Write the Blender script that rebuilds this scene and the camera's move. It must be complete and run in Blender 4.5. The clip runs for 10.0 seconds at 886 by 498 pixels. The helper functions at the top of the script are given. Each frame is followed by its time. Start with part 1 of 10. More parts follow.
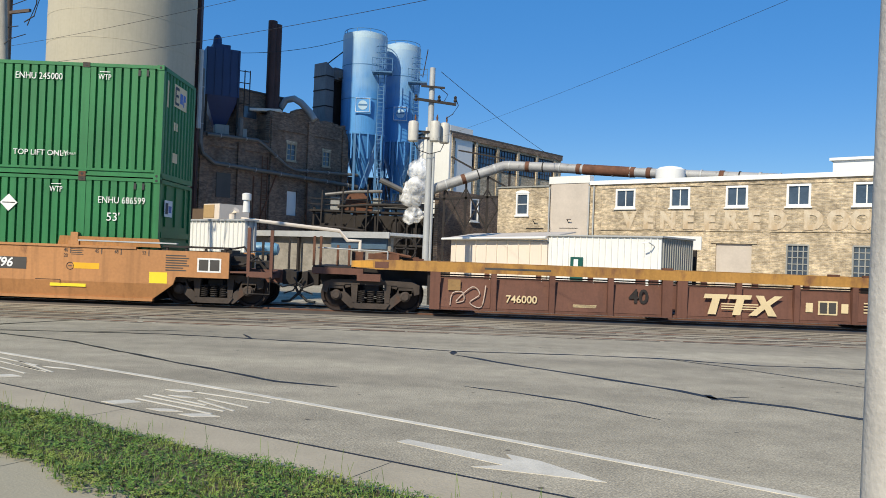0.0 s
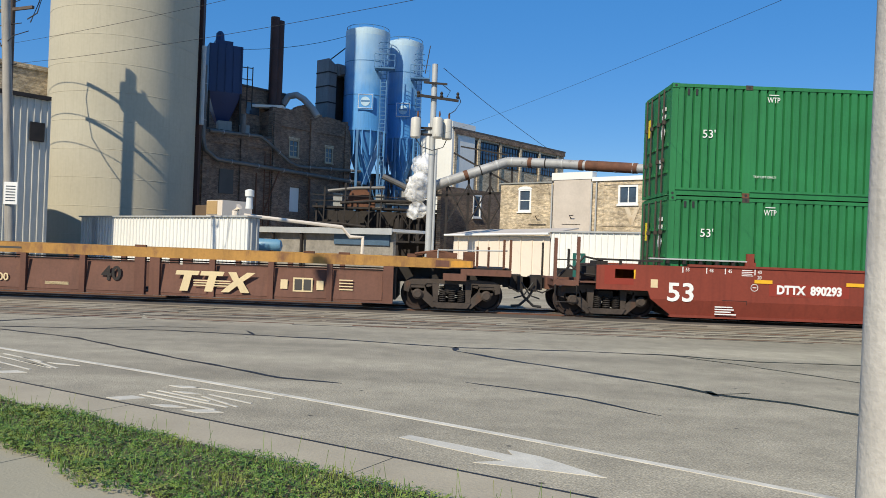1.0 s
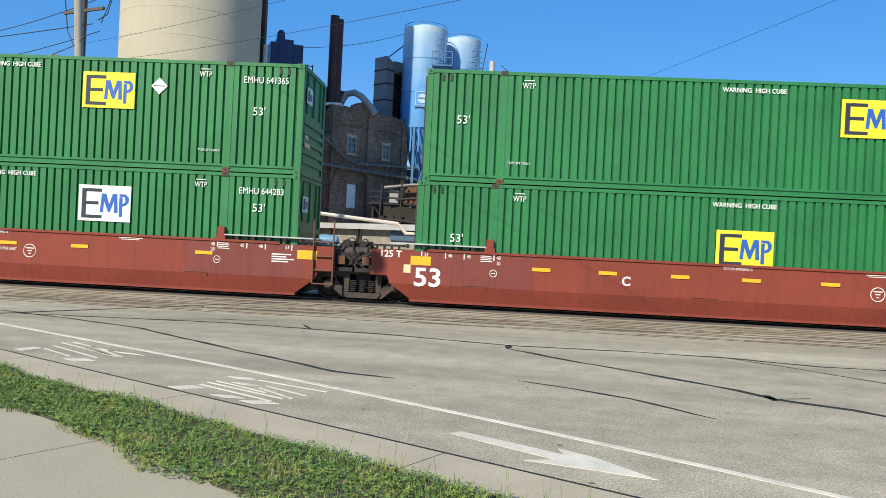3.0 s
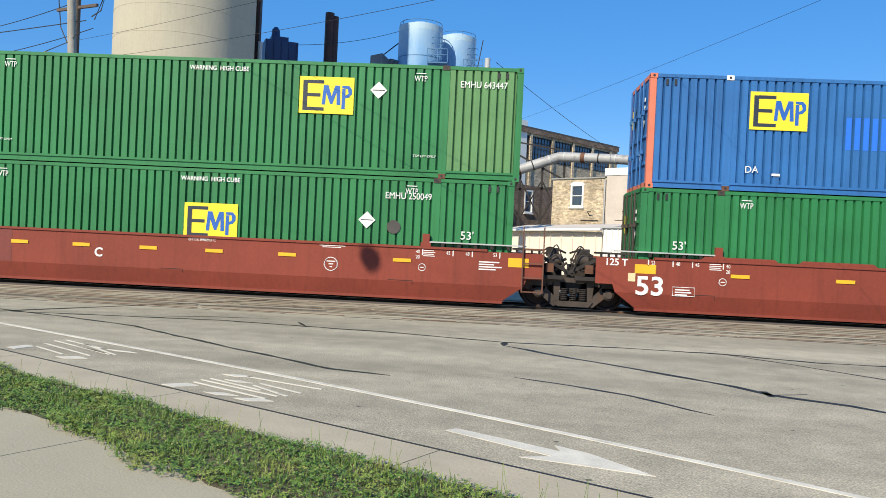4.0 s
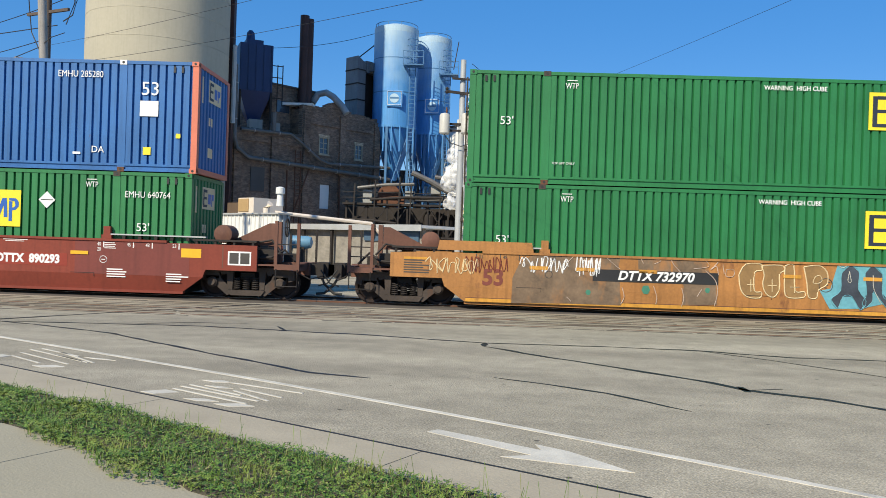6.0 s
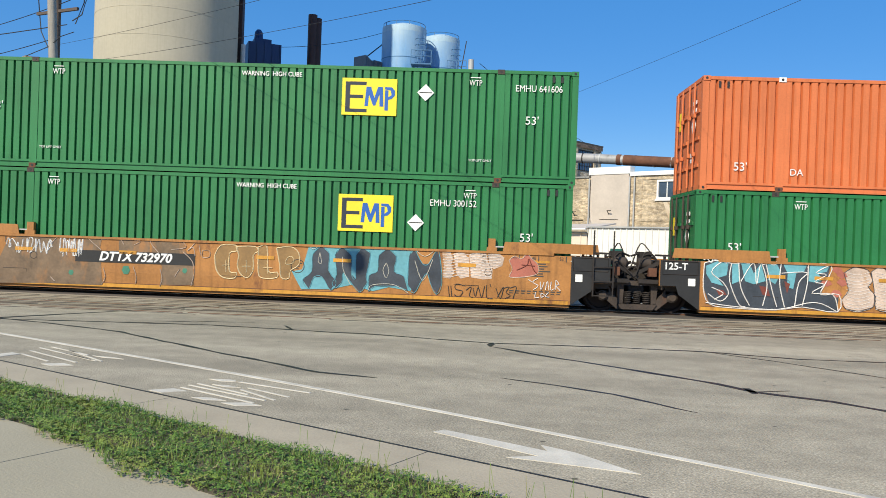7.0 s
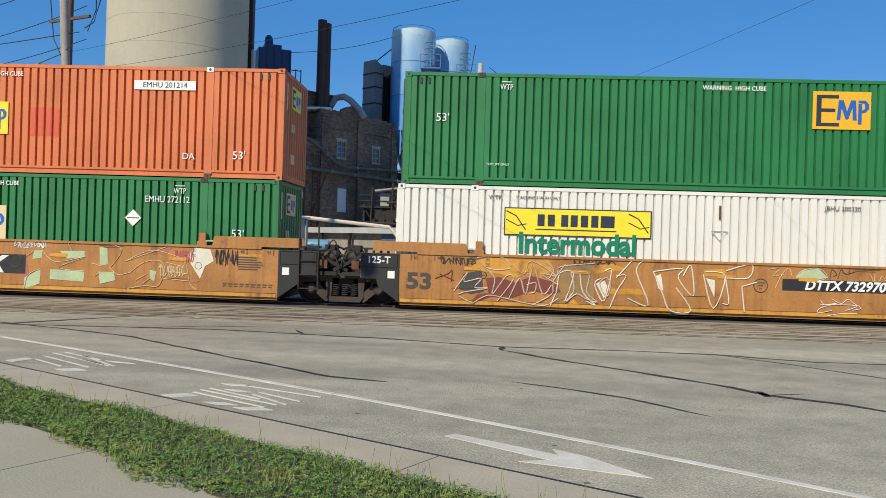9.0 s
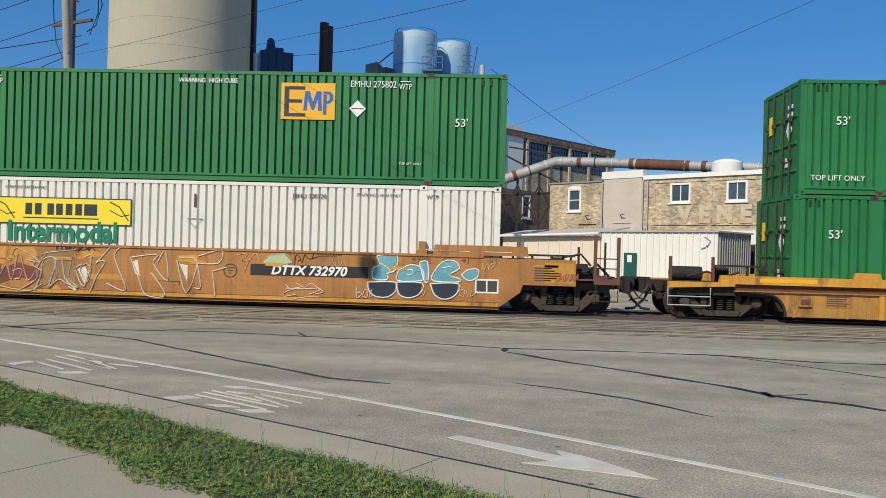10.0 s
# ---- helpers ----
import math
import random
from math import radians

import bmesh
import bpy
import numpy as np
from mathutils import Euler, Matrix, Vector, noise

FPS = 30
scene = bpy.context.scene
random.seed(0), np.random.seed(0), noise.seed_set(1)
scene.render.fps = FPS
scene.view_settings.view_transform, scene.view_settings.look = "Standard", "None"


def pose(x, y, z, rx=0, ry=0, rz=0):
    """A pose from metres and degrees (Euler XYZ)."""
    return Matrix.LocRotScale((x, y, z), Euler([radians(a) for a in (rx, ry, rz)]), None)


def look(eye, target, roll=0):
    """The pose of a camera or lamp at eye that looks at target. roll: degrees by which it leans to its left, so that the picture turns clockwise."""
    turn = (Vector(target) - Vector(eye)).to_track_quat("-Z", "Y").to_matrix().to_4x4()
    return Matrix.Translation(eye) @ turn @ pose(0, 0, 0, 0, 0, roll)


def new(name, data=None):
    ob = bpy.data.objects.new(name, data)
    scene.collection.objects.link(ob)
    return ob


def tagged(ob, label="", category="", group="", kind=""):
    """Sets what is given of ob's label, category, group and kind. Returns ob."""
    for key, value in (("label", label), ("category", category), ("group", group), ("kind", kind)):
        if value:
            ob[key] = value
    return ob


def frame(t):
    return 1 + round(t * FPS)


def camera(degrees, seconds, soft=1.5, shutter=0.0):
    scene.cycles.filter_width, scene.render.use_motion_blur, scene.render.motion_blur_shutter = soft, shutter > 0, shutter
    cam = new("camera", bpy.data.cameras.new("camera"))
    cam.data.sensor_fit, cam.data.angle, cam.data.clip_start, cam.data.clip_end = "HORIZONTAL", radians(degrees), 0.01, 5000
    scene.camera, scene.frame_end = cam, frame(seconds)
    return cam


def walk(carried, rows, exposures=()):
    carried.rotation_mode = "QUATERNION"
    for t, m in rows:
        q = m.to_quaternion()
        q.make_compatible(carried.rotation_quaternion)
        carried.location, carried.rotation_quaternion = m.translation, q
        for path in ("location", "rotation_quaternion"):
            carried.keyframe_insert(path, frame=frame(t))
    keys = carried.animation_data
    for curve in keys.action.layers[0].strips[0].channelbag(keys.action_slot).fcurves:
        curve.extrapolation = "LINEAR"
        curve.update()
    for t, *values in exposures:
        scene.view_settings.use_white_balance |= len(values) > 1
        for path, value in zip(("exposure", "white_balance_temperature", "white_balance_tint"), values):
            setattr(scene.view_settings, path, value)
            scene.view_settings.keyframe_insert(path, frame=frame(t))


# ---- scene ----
# ---- camera ----
cam = camera(59.56, 10.0, soft=0.55, shutter=0.03)
walk(cam, [
    (0.0, pose(-0.022, 0.060, 1.602, 90.41, -2.19, -0.68)),
    (0.5, pose(-0.019, 0.059, 1.602, 90.21, -2.13, -1.27)),
    (1.0, pose(-0.013, 0.015, 1.613, 90.11, -2.17, -0.48)),
    (1.5, pose(-0.002, -0.030, 1.618, 90.13, -2.23, 1.34)),
    (2.0, pose(-0.006, -0.055, 1.606, 90.09, -2.71, 2.81)),
    (2.5, pose(-0.003, -0.025, 1.607, 90.11, -2.95, 3.42)),
    (3.0, pose(0.005, -0.021, 1.616, 89.73, -2.86, 3.61)),
    (4.5, pose(0.008, 0.050, 1.591, 89.59, -2.51, 2.95)),
    (5.0, pose(0.019, 0.032, 1.602, 89.73, -2.09, 2.40)),
    (5.5, pose(0.010, 0.010, 1.601, 89.78, -1.88, 1.58)),
    (7.0, pose(0.012, -0.023, 1.618, 89.68, -2.10, 2.24)),
    (7.5, pose(0.019, -0.007, 1.619, 89.69, -2.18, 2.27)),
    (8.0, pose(0.008, -0.005, 1.612, 89.77, -2.07, 2.42)),
    (8.5, pose(0.010, -0.031, 1.620, 89.89, -1.89, 2.84)),
    (9.0, pose(0.012, -0.026, 1.620, 89.93, -1.81, 3.01)),
    (9.5, pose(0.018, 0.003, 1.610, 90.09, -1.65, 3.24)),
    (10.0, pose(0.015, -0.001, 1.607, 90.09, -1.58, 3.20)),
], exposures=[(0.0, -0.08), (1.0, -0.1), (2.0, -0.06), (2.5, 0.03), (3.0, 0.22), (4.5, 0.2), (5.0, 0.16), (5.5, 0.03), (7.0, 0.06), (7.5, 0.06), (8.5, -0.1), (9.0, -0.16), (9.5, -0.24), (10.0, -0.36)])

# ---- world, sun, exposure ----
SUN_AZ, SUN_EL = radians(210.5), radians(39)
to_sun = Vector((math.sin(SUN_AZ) * math.cos(SUN_EL), math.cos(SUN_AZ) * math.cos(SUN_EL), math.sin(SUN_EL)))
world = bpy.data.worlds.new("sky")
scene.world = world
world.use_nodes = True
wn = world.node_tree
sky = wn.nodes.new("ShaderNodeTexSky")
sky.sky_type = "NISHITA"
sky.sun_disc = False
sky.sun_elevation, sky.sun_rotation = SUN_EL, SUN_AZ
sky.altitude, sky.air_density, sky.dust_density, sky.ozone_density = 100, 1.0, 0.0, 2.0
wn.nodes["Background"].inputs["Strength"].default_value = 0.115
deep = wn.nodes.new("ShaderNodeHueSaturation")
deep.inputs["Hue"].default_value, deep.inputs["Saturation"].default_value = 0.512, 1.42
wn.links.new(sky.outputs["Color"], deep.inputs["Color"])
even = wn.nodes.new("ShaderNodeMix")
even.data_type = "RGBA"
even.inputs["Factor"].default_value, even.inputs["B"].default_value = 0.5, (0.75, 3.05, 7.1, 1)
wn.links.new(deep.outputs["Color"], even.inputs["A"])
wn.links.new(even.outputs["Result"], wn.nodes["Background"].inputs["Color"])
sun = new("sun", bpy.data.lights.new("sun", "SUN"))
sun.data.energy, sun.data.angle, sun.data.color = 5.5, radians(0.53), (1.0, 0.90, 0.70)
sun.matrix_world = look(to_sun * 80, (0, 0, 0))

# ---- materials ----
def mat(name, color, rough=0.6, metal=0.0, var=0.18, scale=1.2, fine=14.0, bump=0.15, rust=0.0, streak=0.0, rust_color=(0.12, 0.05, 0.025), dirt_color=None):
    """Procedural paint, metal, masonry: two scales of variation, grain relief, optional rust spots and downward streaks."""
    m = bpy.data.materials.new(name)
    m.use_nodes = True
    nt = m.node_tree
    n, l = nt.nodes, nt.links
    b = n["Principled BSDF"]
    b.inputs["Roughness"].default_value = rough
    b.inputs["Metallic"].default_value = metal
    tc = n.new("ShaderNodeTexCoord")
    big, small = n.new("ShaderNodeTexNoise"), n.new("ShaderNodeTexNoise")
    big.inputs["Scale"].default_value, small.inputs["Scale"].default_value = scale, fine
    big.inputs["Detail"].default_value, small.inputs["Detail"].default_value = 5, 4
    for k in (big, small):
        l.new(tc.outputs["Object"], k.inputs["Vector"])
    add = n.new("ShaderNodeMath")
    add.operation = "MULTIPLY_ADD"
    add.inputs[1].default_value = 0.5
    l.new(small.outputs["Fac"], add.inputs[0])
    l.new(big.outputs["Fac"], add.inputs[2])
    mr = n.new("ShaderNodeMapRange")
    mr.inputs["From Min"].default_value, mr.inputs["From Max"].default_value = 0.45, 1.05
    l.new(add.outputs[0], mr.inputs["Value"])
    mix = n.new("ShaderNodeMix")
    mix.data_type = "RGBA"
    c = Vector(color[:3])
    dk = Vector(dirt_color) if dirt_color else c * (1 - var)
    mix.inputs["A"].default_value = (*dk, 1)
    mix.inputs["B"].default_value = (*[min(0.95, v * (1 + var)) for v in c], 1)
    l.new(mr.outputs[0], mix.inputs["Factor"])
    out = mix.outputs["Result"]
    if rust:
        rn = n.new("ShaderNodeTexNoise")
        rn.inputs["Scale"].default_value, rn.inputs["Detail"].default_value, rn.inputs["Roughness"].default_value = 2.3, 8, 0.65
        mp = n.new("ShaderNodeMapping")
        mp.inputs["Scale"].default_value = (1, 1, 0.45)
        l.new(tc.outputs["Object"], mp.inputs["Vector"])
        l.new(mp.outputs[0], rn.inputs["Vector"])
        rr = n.new("ShaderNodeMapRange")
        rr.inputs["From Min"].default_value, rr.inputs["From Max"].default_value = 0.72 - 0.3 * rust, 0.82 - 0.2 * rust
        l.new(rn.outputs["Fac"], rr.inputs["Value"])
        mx = n.new("ShaderNodeMix")
        mx.data_type = "RGBA"
        l.new(rr.outputs[0], mx.inputs["Factor"])
        l.new(out, mx.inputs["A"])
        mx.inputs["B"].default_value = (*rust_color, 1)
        out = mx.outputs["Result"]
    if streak:
        sn = n.new("ShaderNodeTexNoise")
        sn.inputs["Scale"].default_value, sn.inputs["Detail"].default_value = 1.0, 3
        mp = n.new("ShaderNodeMapping")
        mp.inputs["Scale"].default_value = (9, 9, 0.5)
        l.new(tc.outputs["Object"], mp.inputs["Vector"])
        l.new(mp.outputs[0], sn.inputs["Vector"])
        sr = n.new("ShaderNodeMapRange")
        sr.inputs["From Min"].default_value, sr.inputs["From Max"].default_value, sr.inputs["To Max"].default_value = 0.5, 0.75, streak
        l.new(sn.outputs["Fac"], sr.inputs["Value"])
        mx = n.new("ShaderNodeMix")
        mx.data_type = "RGBA"
        l.new(sr.outputs[0], mx.inputs["Factor"])
        l.new(out, mx.inputs["A"])
        mx.inputs["B"].default_value = (*(c * 0.45), 1)
        out = mx.outputs["Result"]
    l.new(out, b.inputs["Base Color"])
    if bump:
        bp = n.new("ShaderNodeBump")
        bp.inputs["Strength"].default_value, bp.inputs["Distance"].default_value = bump, 0.02
        l.new(small.outputs["Fac"], bp.inputs["Height"])
        l.new(bp.outputs[0], b.inputs["Normal"])
    return m


def brick_mat(name, c1, c2, mortar, size=0.22):
    """Weathered brickwork for distant walls, laid along the wall's own length and height."""
    m = bpy.data.materials.new(name)
    m.use_nodes = True
    n, l = m.node_tree.nodes, m.node_tree.links
    b = n["Principled BSDF"]
    b.inputs["Roughness"].default_value = 0.9
    tc = n.new("ShaderNodeTexCoord")
    sep, com = n.new("ShaderNodeSeparateXYZ"), n.new("ShaderNodeCombineXYZ")
    l.new(tc.outputs["Object"], sep.inputs[0])
    l.new(sep.outputs["X"], com.inputs["X"])
    l.new(sep.outputs["Z"], com.inputs["Y"])
    br = n.new("ShaderNodeTexBrick")
    br.inputs["Scale"].default_value = 1.0
    br.inputs["Brick Width"].default_value, br.inputs["Row Height"].default_value, br.inputs["Mortar Size"].default_value = size, 0.075, 0.008
    br.inputs["Color1"].default_value, br.inputs["Color2"].default_value, br.inputs["Mortar"].default_value = (*c1, 1), (*c2, 1), (*mortar, 1)
    l.new(com.outputs[0], br.inputs["Vector"])
    no = n.new("ShaderNodeTexNoise")
    no.inputs["Scale"].default_value, no.inputs["Detail"].default_value, no.inputs["Roughness"].default_value = 0.55, 8, 0.7
    l.new(tc.outputs["Object"], no.inputs["Vector"])
    mr = n.new("ShaderNodeMapRange")
    mr.inputs["From Min"].default_value, mr.inputs["From Max"].default_value, mr.inputs["To Min"].default_value, mr.inputs["To Max"].default_value = 0.3, 0.68, 0.5, 1.3
    l.new(no.outputs["Fac"], mr.inputs["Value"])
    mx = n.new("ShaderNodeMix")
    mx.data_type, mx.blend_type = "RGBA", "MULTIPLY"
    mx.inputs["Factor"].default_value = 1
    l.new(br.outputs["Color"], mx.inputs["A"])
    l.new(mr.outputs[0], mx.inputs["B"])
    # single bricks and patches weathered lighter or sooty
    sp, sm, ms = n.new("ShaderNodeTexNoise"), n.new("ShaderNodeMapRange"), n.new("ShaderNodeMix")
    st = n.new("ShaderNodeMapping")
    st.inputs["Scale"].default_value = (1.0, 1.0, 2.4)
    sp.inputs["Scale"].default_value, sp.inputs["Detail"].default_value, sp.inputs["Roughness"].default_value = 2.6, 5, 0.75
    l.new(tc.outputs["Object"], st.inputs["Vector"])
    l.new(st.outputs[0], sp.inputs["Vector"])
    l.new(sp.outputs["Fac"], sm.inputs["Value"])
    sm.inputs["From Min"].default_value, sm.inputs["From Max"].default_value, sm.inputs["To Min"].default_value, sm.inputs["To Max"].default_value = 0.36, 0.64, 0.55, 1.38
    ms.data_type, ms.blend_type = "RGBA", "MULTIPLY"
    ms.inputs["Factor"].default_value = 1
    l.new(mx.outputs["Result"], ms.inputs["A"])
    l.new(sm.outputs[0], ms.inputs["B"])
    l.new(ms.outputs["Result"], b.inputs["Base Color"])
    bp = n.new("ShaderNodeBump")
    bp.inputs["Strength"].default_value, bp.inputs["Distance"].default_value = 0.6, 0.03
    l.new(br.outputs["Fac"], bp.inputs["Height"])
    bp.invert = True
    l.new(bp.outputs[0], b.inputs["Normal"])
    return m


def glass_mat(name, color=(0.05, 0.07, 0.1)):
    m = mat(name, color, 0.08, 0, 0.3, 2.0, 9, 0.02)
    m.node_tree.nodes["Principled BSDF"].inputs["Specular IOR Level"].default_value = 0.9
    return m


GREEN = mat("container_green", (0.018, 0.170, 0.052), 0.55, 0, 0.2, 0.7, 26, 0.06, rust=0.14, streak=0.34)
GREEN_OLD = mat("container_green_faded", (0.10, 0.24, 0.09), 0.65, 0, 0.2, 0.8, 18, 0.05, rust=0.2, streak=0.3)
BLUE = mat("container_blue", (0.024, 0.13, 0.36), 0.55, 0, 0.2, 0.7, 26, 0.06, rust=0.17, streak=0.4)
BLUE_NEW = mat("patch_blue", (0.025, 0.16, 0.78), 0.45, 0, 0.1, 0.8, 18, 0.03)
ORANGE = mat("container_orange", (0.60, 0.165, 0.055), 0.6, 0, 0.16, 0.7, 26, 0.06, rust=0.15, streak=0.3)
ORANGE_NEW = mat("patch_orange", (0.66, 0.09, 0.045), 0.5, 0, 0.1, 0.8, 18, 0.03)
SALMON = mat("end_frame_salmon", (0.60, 0.17, 0.10), 0.6, 0, 0.15, 0.8, 18, 0.05, rust=0.1)
WHITE_BOX = mat("container_white", (0.73, 0.715, 0.66), 0.5, 0, 0.06, 0.6, 18, 0.04, rust=0.05, streak=0.1)
CAR_RED = mat("car_red", (0.205, 0.036, 0.019), 0.75, 0, 0.2, 0.5, 16, 0.08, rust=0.12, streak=0.3)
CAR_RED_NEW = mat("car_red_repaint", (0.25, 0.03, 0.015), 0.7, 0, 0.12, 0.7, 16, 0.05)
CAR_ORANGE = mat("car_orange_brown", (0.385, 0.172, 0.047), 0.65, 0, 0.28, 0.9, 20, 0.1, rust=0.42, streak=0.5, rust_color=(0.16, 0.06, 0.025))
CAR_TAN = mat("car_tan", (0.44, 0.205, 0.075), 0.65, 0, 0.2, 0.5, 16, 0.1, rust=0.3, streak=0.4, rust_color=(0.16, 0.06, 0.025))
CAR_YELLOW = mat("car_yellow", (0.56, 0.27, 0.035), 0.6, 0, 0.25, 0.6, 16, 0.1, rust=0.6, streak=0.4, rust_color=(0.20, 0.08, 0.03))
CAR_CHORD = mat("car_rusty_yellow", (0.40, 0.205, 0.045), 0.65, 0, 0.25, 0.6, 16, 0.1, rust=0.75, streak=0.3, rust_color=(0.19, 0.085, 0.035))
CAR_BROWN = mat("car_brown", (0.135, 0.058, 0.038), 0.75, 0, 0.25, 0.8, 16, 0.12, rust=0.35, streak=0.35, rust_color=(0.18, 0.08, 0.04))
RUST = mat("rusty_steel", (0.13, 0.055, 0.03), 0.8, 0.1, 0.4, 2.5, 22, 0.2)
STEEL_DARK = mat("grimy_dark_steel", (0.024, 0.019, 0.017), 0.75, 0.1, 0.45, 3.0, 25, 0.2)
STEEL_BRIGHT = mat("worn_steel", (0.35, 0.33, 0.31), 0.35, 0.8, 0.2, 3.0, 25, 0.08)
CAST = mat("cast_side_frame", (0.055, 0.041, 0.033), 0.75, 0.1, 0.4, 3.0, 22, 0.2, rust=0.3)
GALV = mat("galvanised_steel", (0.42, 0.43, 0.43), 0.6, 0.15, 0.15, 2.0, 20, 0.06)
BLACK = mat("black_paint", (0.02, 0.02, 0.021), 0.6, 0, 0.3, 2, 20, 0.05)
WHITE = mat("white_paint", (0.78, 0.78, 0.76), 0.6, 0, 0.08, 1.5, 20, 0.03, streak=0.12)
CREAM = mat("cream_decal", (0.70, 0.56, 0.33), 0.6, 0, 0.1, 1.5, 20, 0.03, streak=0.15)
YELLOW = mat("yellow_decal", (0.85, 0.66, 0.03), 0.5, 0, 0.08, 1.5, 20, 0.03)
AMBER = mat("amber_reflector", (0.78, 0.42, 0.02), 0.4, 0, 0.1, 2, 20, 0.03)
INK = mat("dark_ink", (0.02, 0.03, 0.05), 0.6, 0, 0.2, 1.5, 20, 0.0)
INK_BLUE = mat("blue_ink", (0.02, 0.11, 0.42), 0.5, 0, 0.1, 1.5, 20, 0.0)
INK_GREEN = mat("green_ink", (0.0, 0.19, 0.10), 0.5, 0, 0.1, 1.5, 20, 0.0)
GREY_BOX = mat("grey_stencil", (0.06, 0.055, 0.05), 0.7, 0, 0.2, 1.5, 20, 0.0)
SPRAY_TEAL = mat("spray_teal", (0.13, 0.36, 0.42), 0.6, 0, 0.25, 1.5, 12, 0.02)
SPRAY_PALE = mat("spray_pale", (0.66, 0.62, 0.52), 0.6, 0, 0.15, 1.5, 12, 0.02)
SPRAY_PINK = mat("spray_pink", (0.52, 0.17, 0.15), 0.6, 0, 0.2, 1.5, 12, 0.02)
SPRAY_LIME = mat("spray_pale_green", (0.42, 0.50, 0.30), 0.6, 0, 0.2, 1.5, 12, 0.02)
SPRAY_CHALK = mat("spray_chalk", (0.54, 0.42, 0.34), 0.6, 0, 0.3, 2.5, 25, 0.02, rust=0.55, rust_color=(0.42, 0.25, 0.13))
SPRAY_WHITE = mat("spray_white", (0.74, 0.70, 0.66), 0.6, 0, 0.12, 1.5, 12, 0.02, rust=0.2, rust_color=(0.45, 0.30, 0.18))
SPRAY_SLATE = mat("spray_slate", (0.045, 0.055, 0.07), 0.6, 0, 0.4, 2.0, 20, 0.02, rust=0.1)
SPRAY_OCHRE = mat("spray_ochre", (0.27, 0.16, 0.06), 0.6, 0, 0.25, 2.0, 20, 0.02, rust=0.2)
SPRAY_ROSE = mat("spray_rose", (0.40, 0.13, 0.09), 0.6, 0, 0.2, 2.0, 20, 0.02)
SPRAY_SMOKE = mat("spray_smoke", (0.17, 0.115, 0.07), 0.6, 0, 0.45, 2.2, 14, 0.02, rust=0.75, rust_color=(0.33, 0.16, 0.06))
SPRAY_GREEN = mat("spray_green", (0.05, 0.20, 0.13), 0.6, 0, 0.2, 2.0, 20, 0.02)
SPRAY_RUST = mat("spray_dark_red", (0.18, 0.045, 0.03), 0.6, 0, 0.2, 1.5, 12, 0.02)
ASPHALT_MARK = mat("road_paint", (0.56, 0.525, 0.45), 0.85, 0, 0.22, 3.0, 60, 0.2, rust=0.5, rust_color=(0.30, 0.29, 0.27))
TAR = mat("tar_seal", (0.018, 0.017, 0.017), 0.55, 0, 0.3, 4, 30, 0.1)
CONCRETE = mat("kerb_concrete", (0.375, 0.325, 0.24), 0.9, 0, 0.14, 1.4, 45, 0.3, rust=0.1, rust_color=(0.24, 0.21, 0.18))
SIDEWALK = mat("sidewalk_concrete", (0.335, 0.300, 0.215), 0.9, 0, 0.1, 0.9, 55, 0.25, rust=0.08, rust_color=(0.33, 0.29, 0.25))
SILO = mat("silo_concrete", (0.43, 0.395, 0.305), 0.9, 0, 0.1, 0.25, 5, 0.2, streak=0.14)
BRICK_RED = brick_mat("old_brown_brick", (0.27, 0.17, 0.115), (0.17, 0.11, 0.078), (0.26, 0.22, 0.18))
BRICK_TAN = brick_mat("cream_brick", (0.61, 0.495, 0.335), (0.42, 0.33, 0.215), (0.55, 0.48, 0.39))
BRICK_PAINT = mat("painted_brick_grey", (0.52, 0.46, 0.40), 0.85, 0, 0.12, 1.0, 9, 0.2)
SILO_BLUE = mat("silo_blue_paint", (0.075, 0.27, 0.58), 0.45, 0, 0.14, 0.35, 10, 0.05, rust=0.08, streak=0.35)
# sun-bleached towards the top of the shell
_n, _l = SILO_BLUE.node_tree.nodes, SILO_BLUE.node_tree.links
_src = _n["Principled BSDF"].inputs["Base Color"].links[0].from_socket
_tc, _sp, _no, _ad, _mr, _mx = (_n.new("ShaderNodeTexCoord"), _n.new("ShaderNodeSeparateXYZ"), _n.new("ShaderNodeTexNoise"), _n.new("ShaderNodeMath"), _n.new("ShaderNodeMapRange"), _n.new("ShaderNodeMix"))
_mx.data_type = "RGBA"
_no.inputs["Scale"].default_value, _no.inputs["Detail"].default_value = 0.9, 6
_ad.operation, _ad.inputs[1].default_value = "MULTIPLY_ADD", 5.0
_mr.inputs["From Min"].default_value, _mr.inputs["From Max"].default_value, _mr.inputs["To Max"].default_value = 17.0, 23.5, 0.85
_l.new(_tc.outputs["Object"], _sp.inputs[0])
_l.new(_tc.outputs["Object"], _no.inputs["Vector"])
_l.new(_no.outputs["Fac"], _ad.inputs[0])
_l.new(_sp.outputs["Z"], _ad.inputs[2])
_l.new(_ad.outputs[0], _mr.inputs["Value"])
_l.new(_mr.outputs[0], _mx.inputs["Factor"])
_l.new(_src, _mx.inputs["A"])
_mx.inputs["B"].default_value = (0.42, 0.56, 0.64, 1)
_l.new(_mx.outputs["Result"], _n["Principled BSDF"].inputs["Base Color"])
SILO_TOP = mat("silo_bleached_blue", (0.40, 0.55, 0.66), 0.5, 0, 0.16, 0.5, 10, 0.05, rust=0.3, streak=0.2, rust_color=(0.30, 0.17, 0.10))
TANK_BLUE = mat("navy_tank", (0.012, 0.034, 0.12), 0.45, 0, 0.2, 0.5, 10, 0.05, streak=0.3)
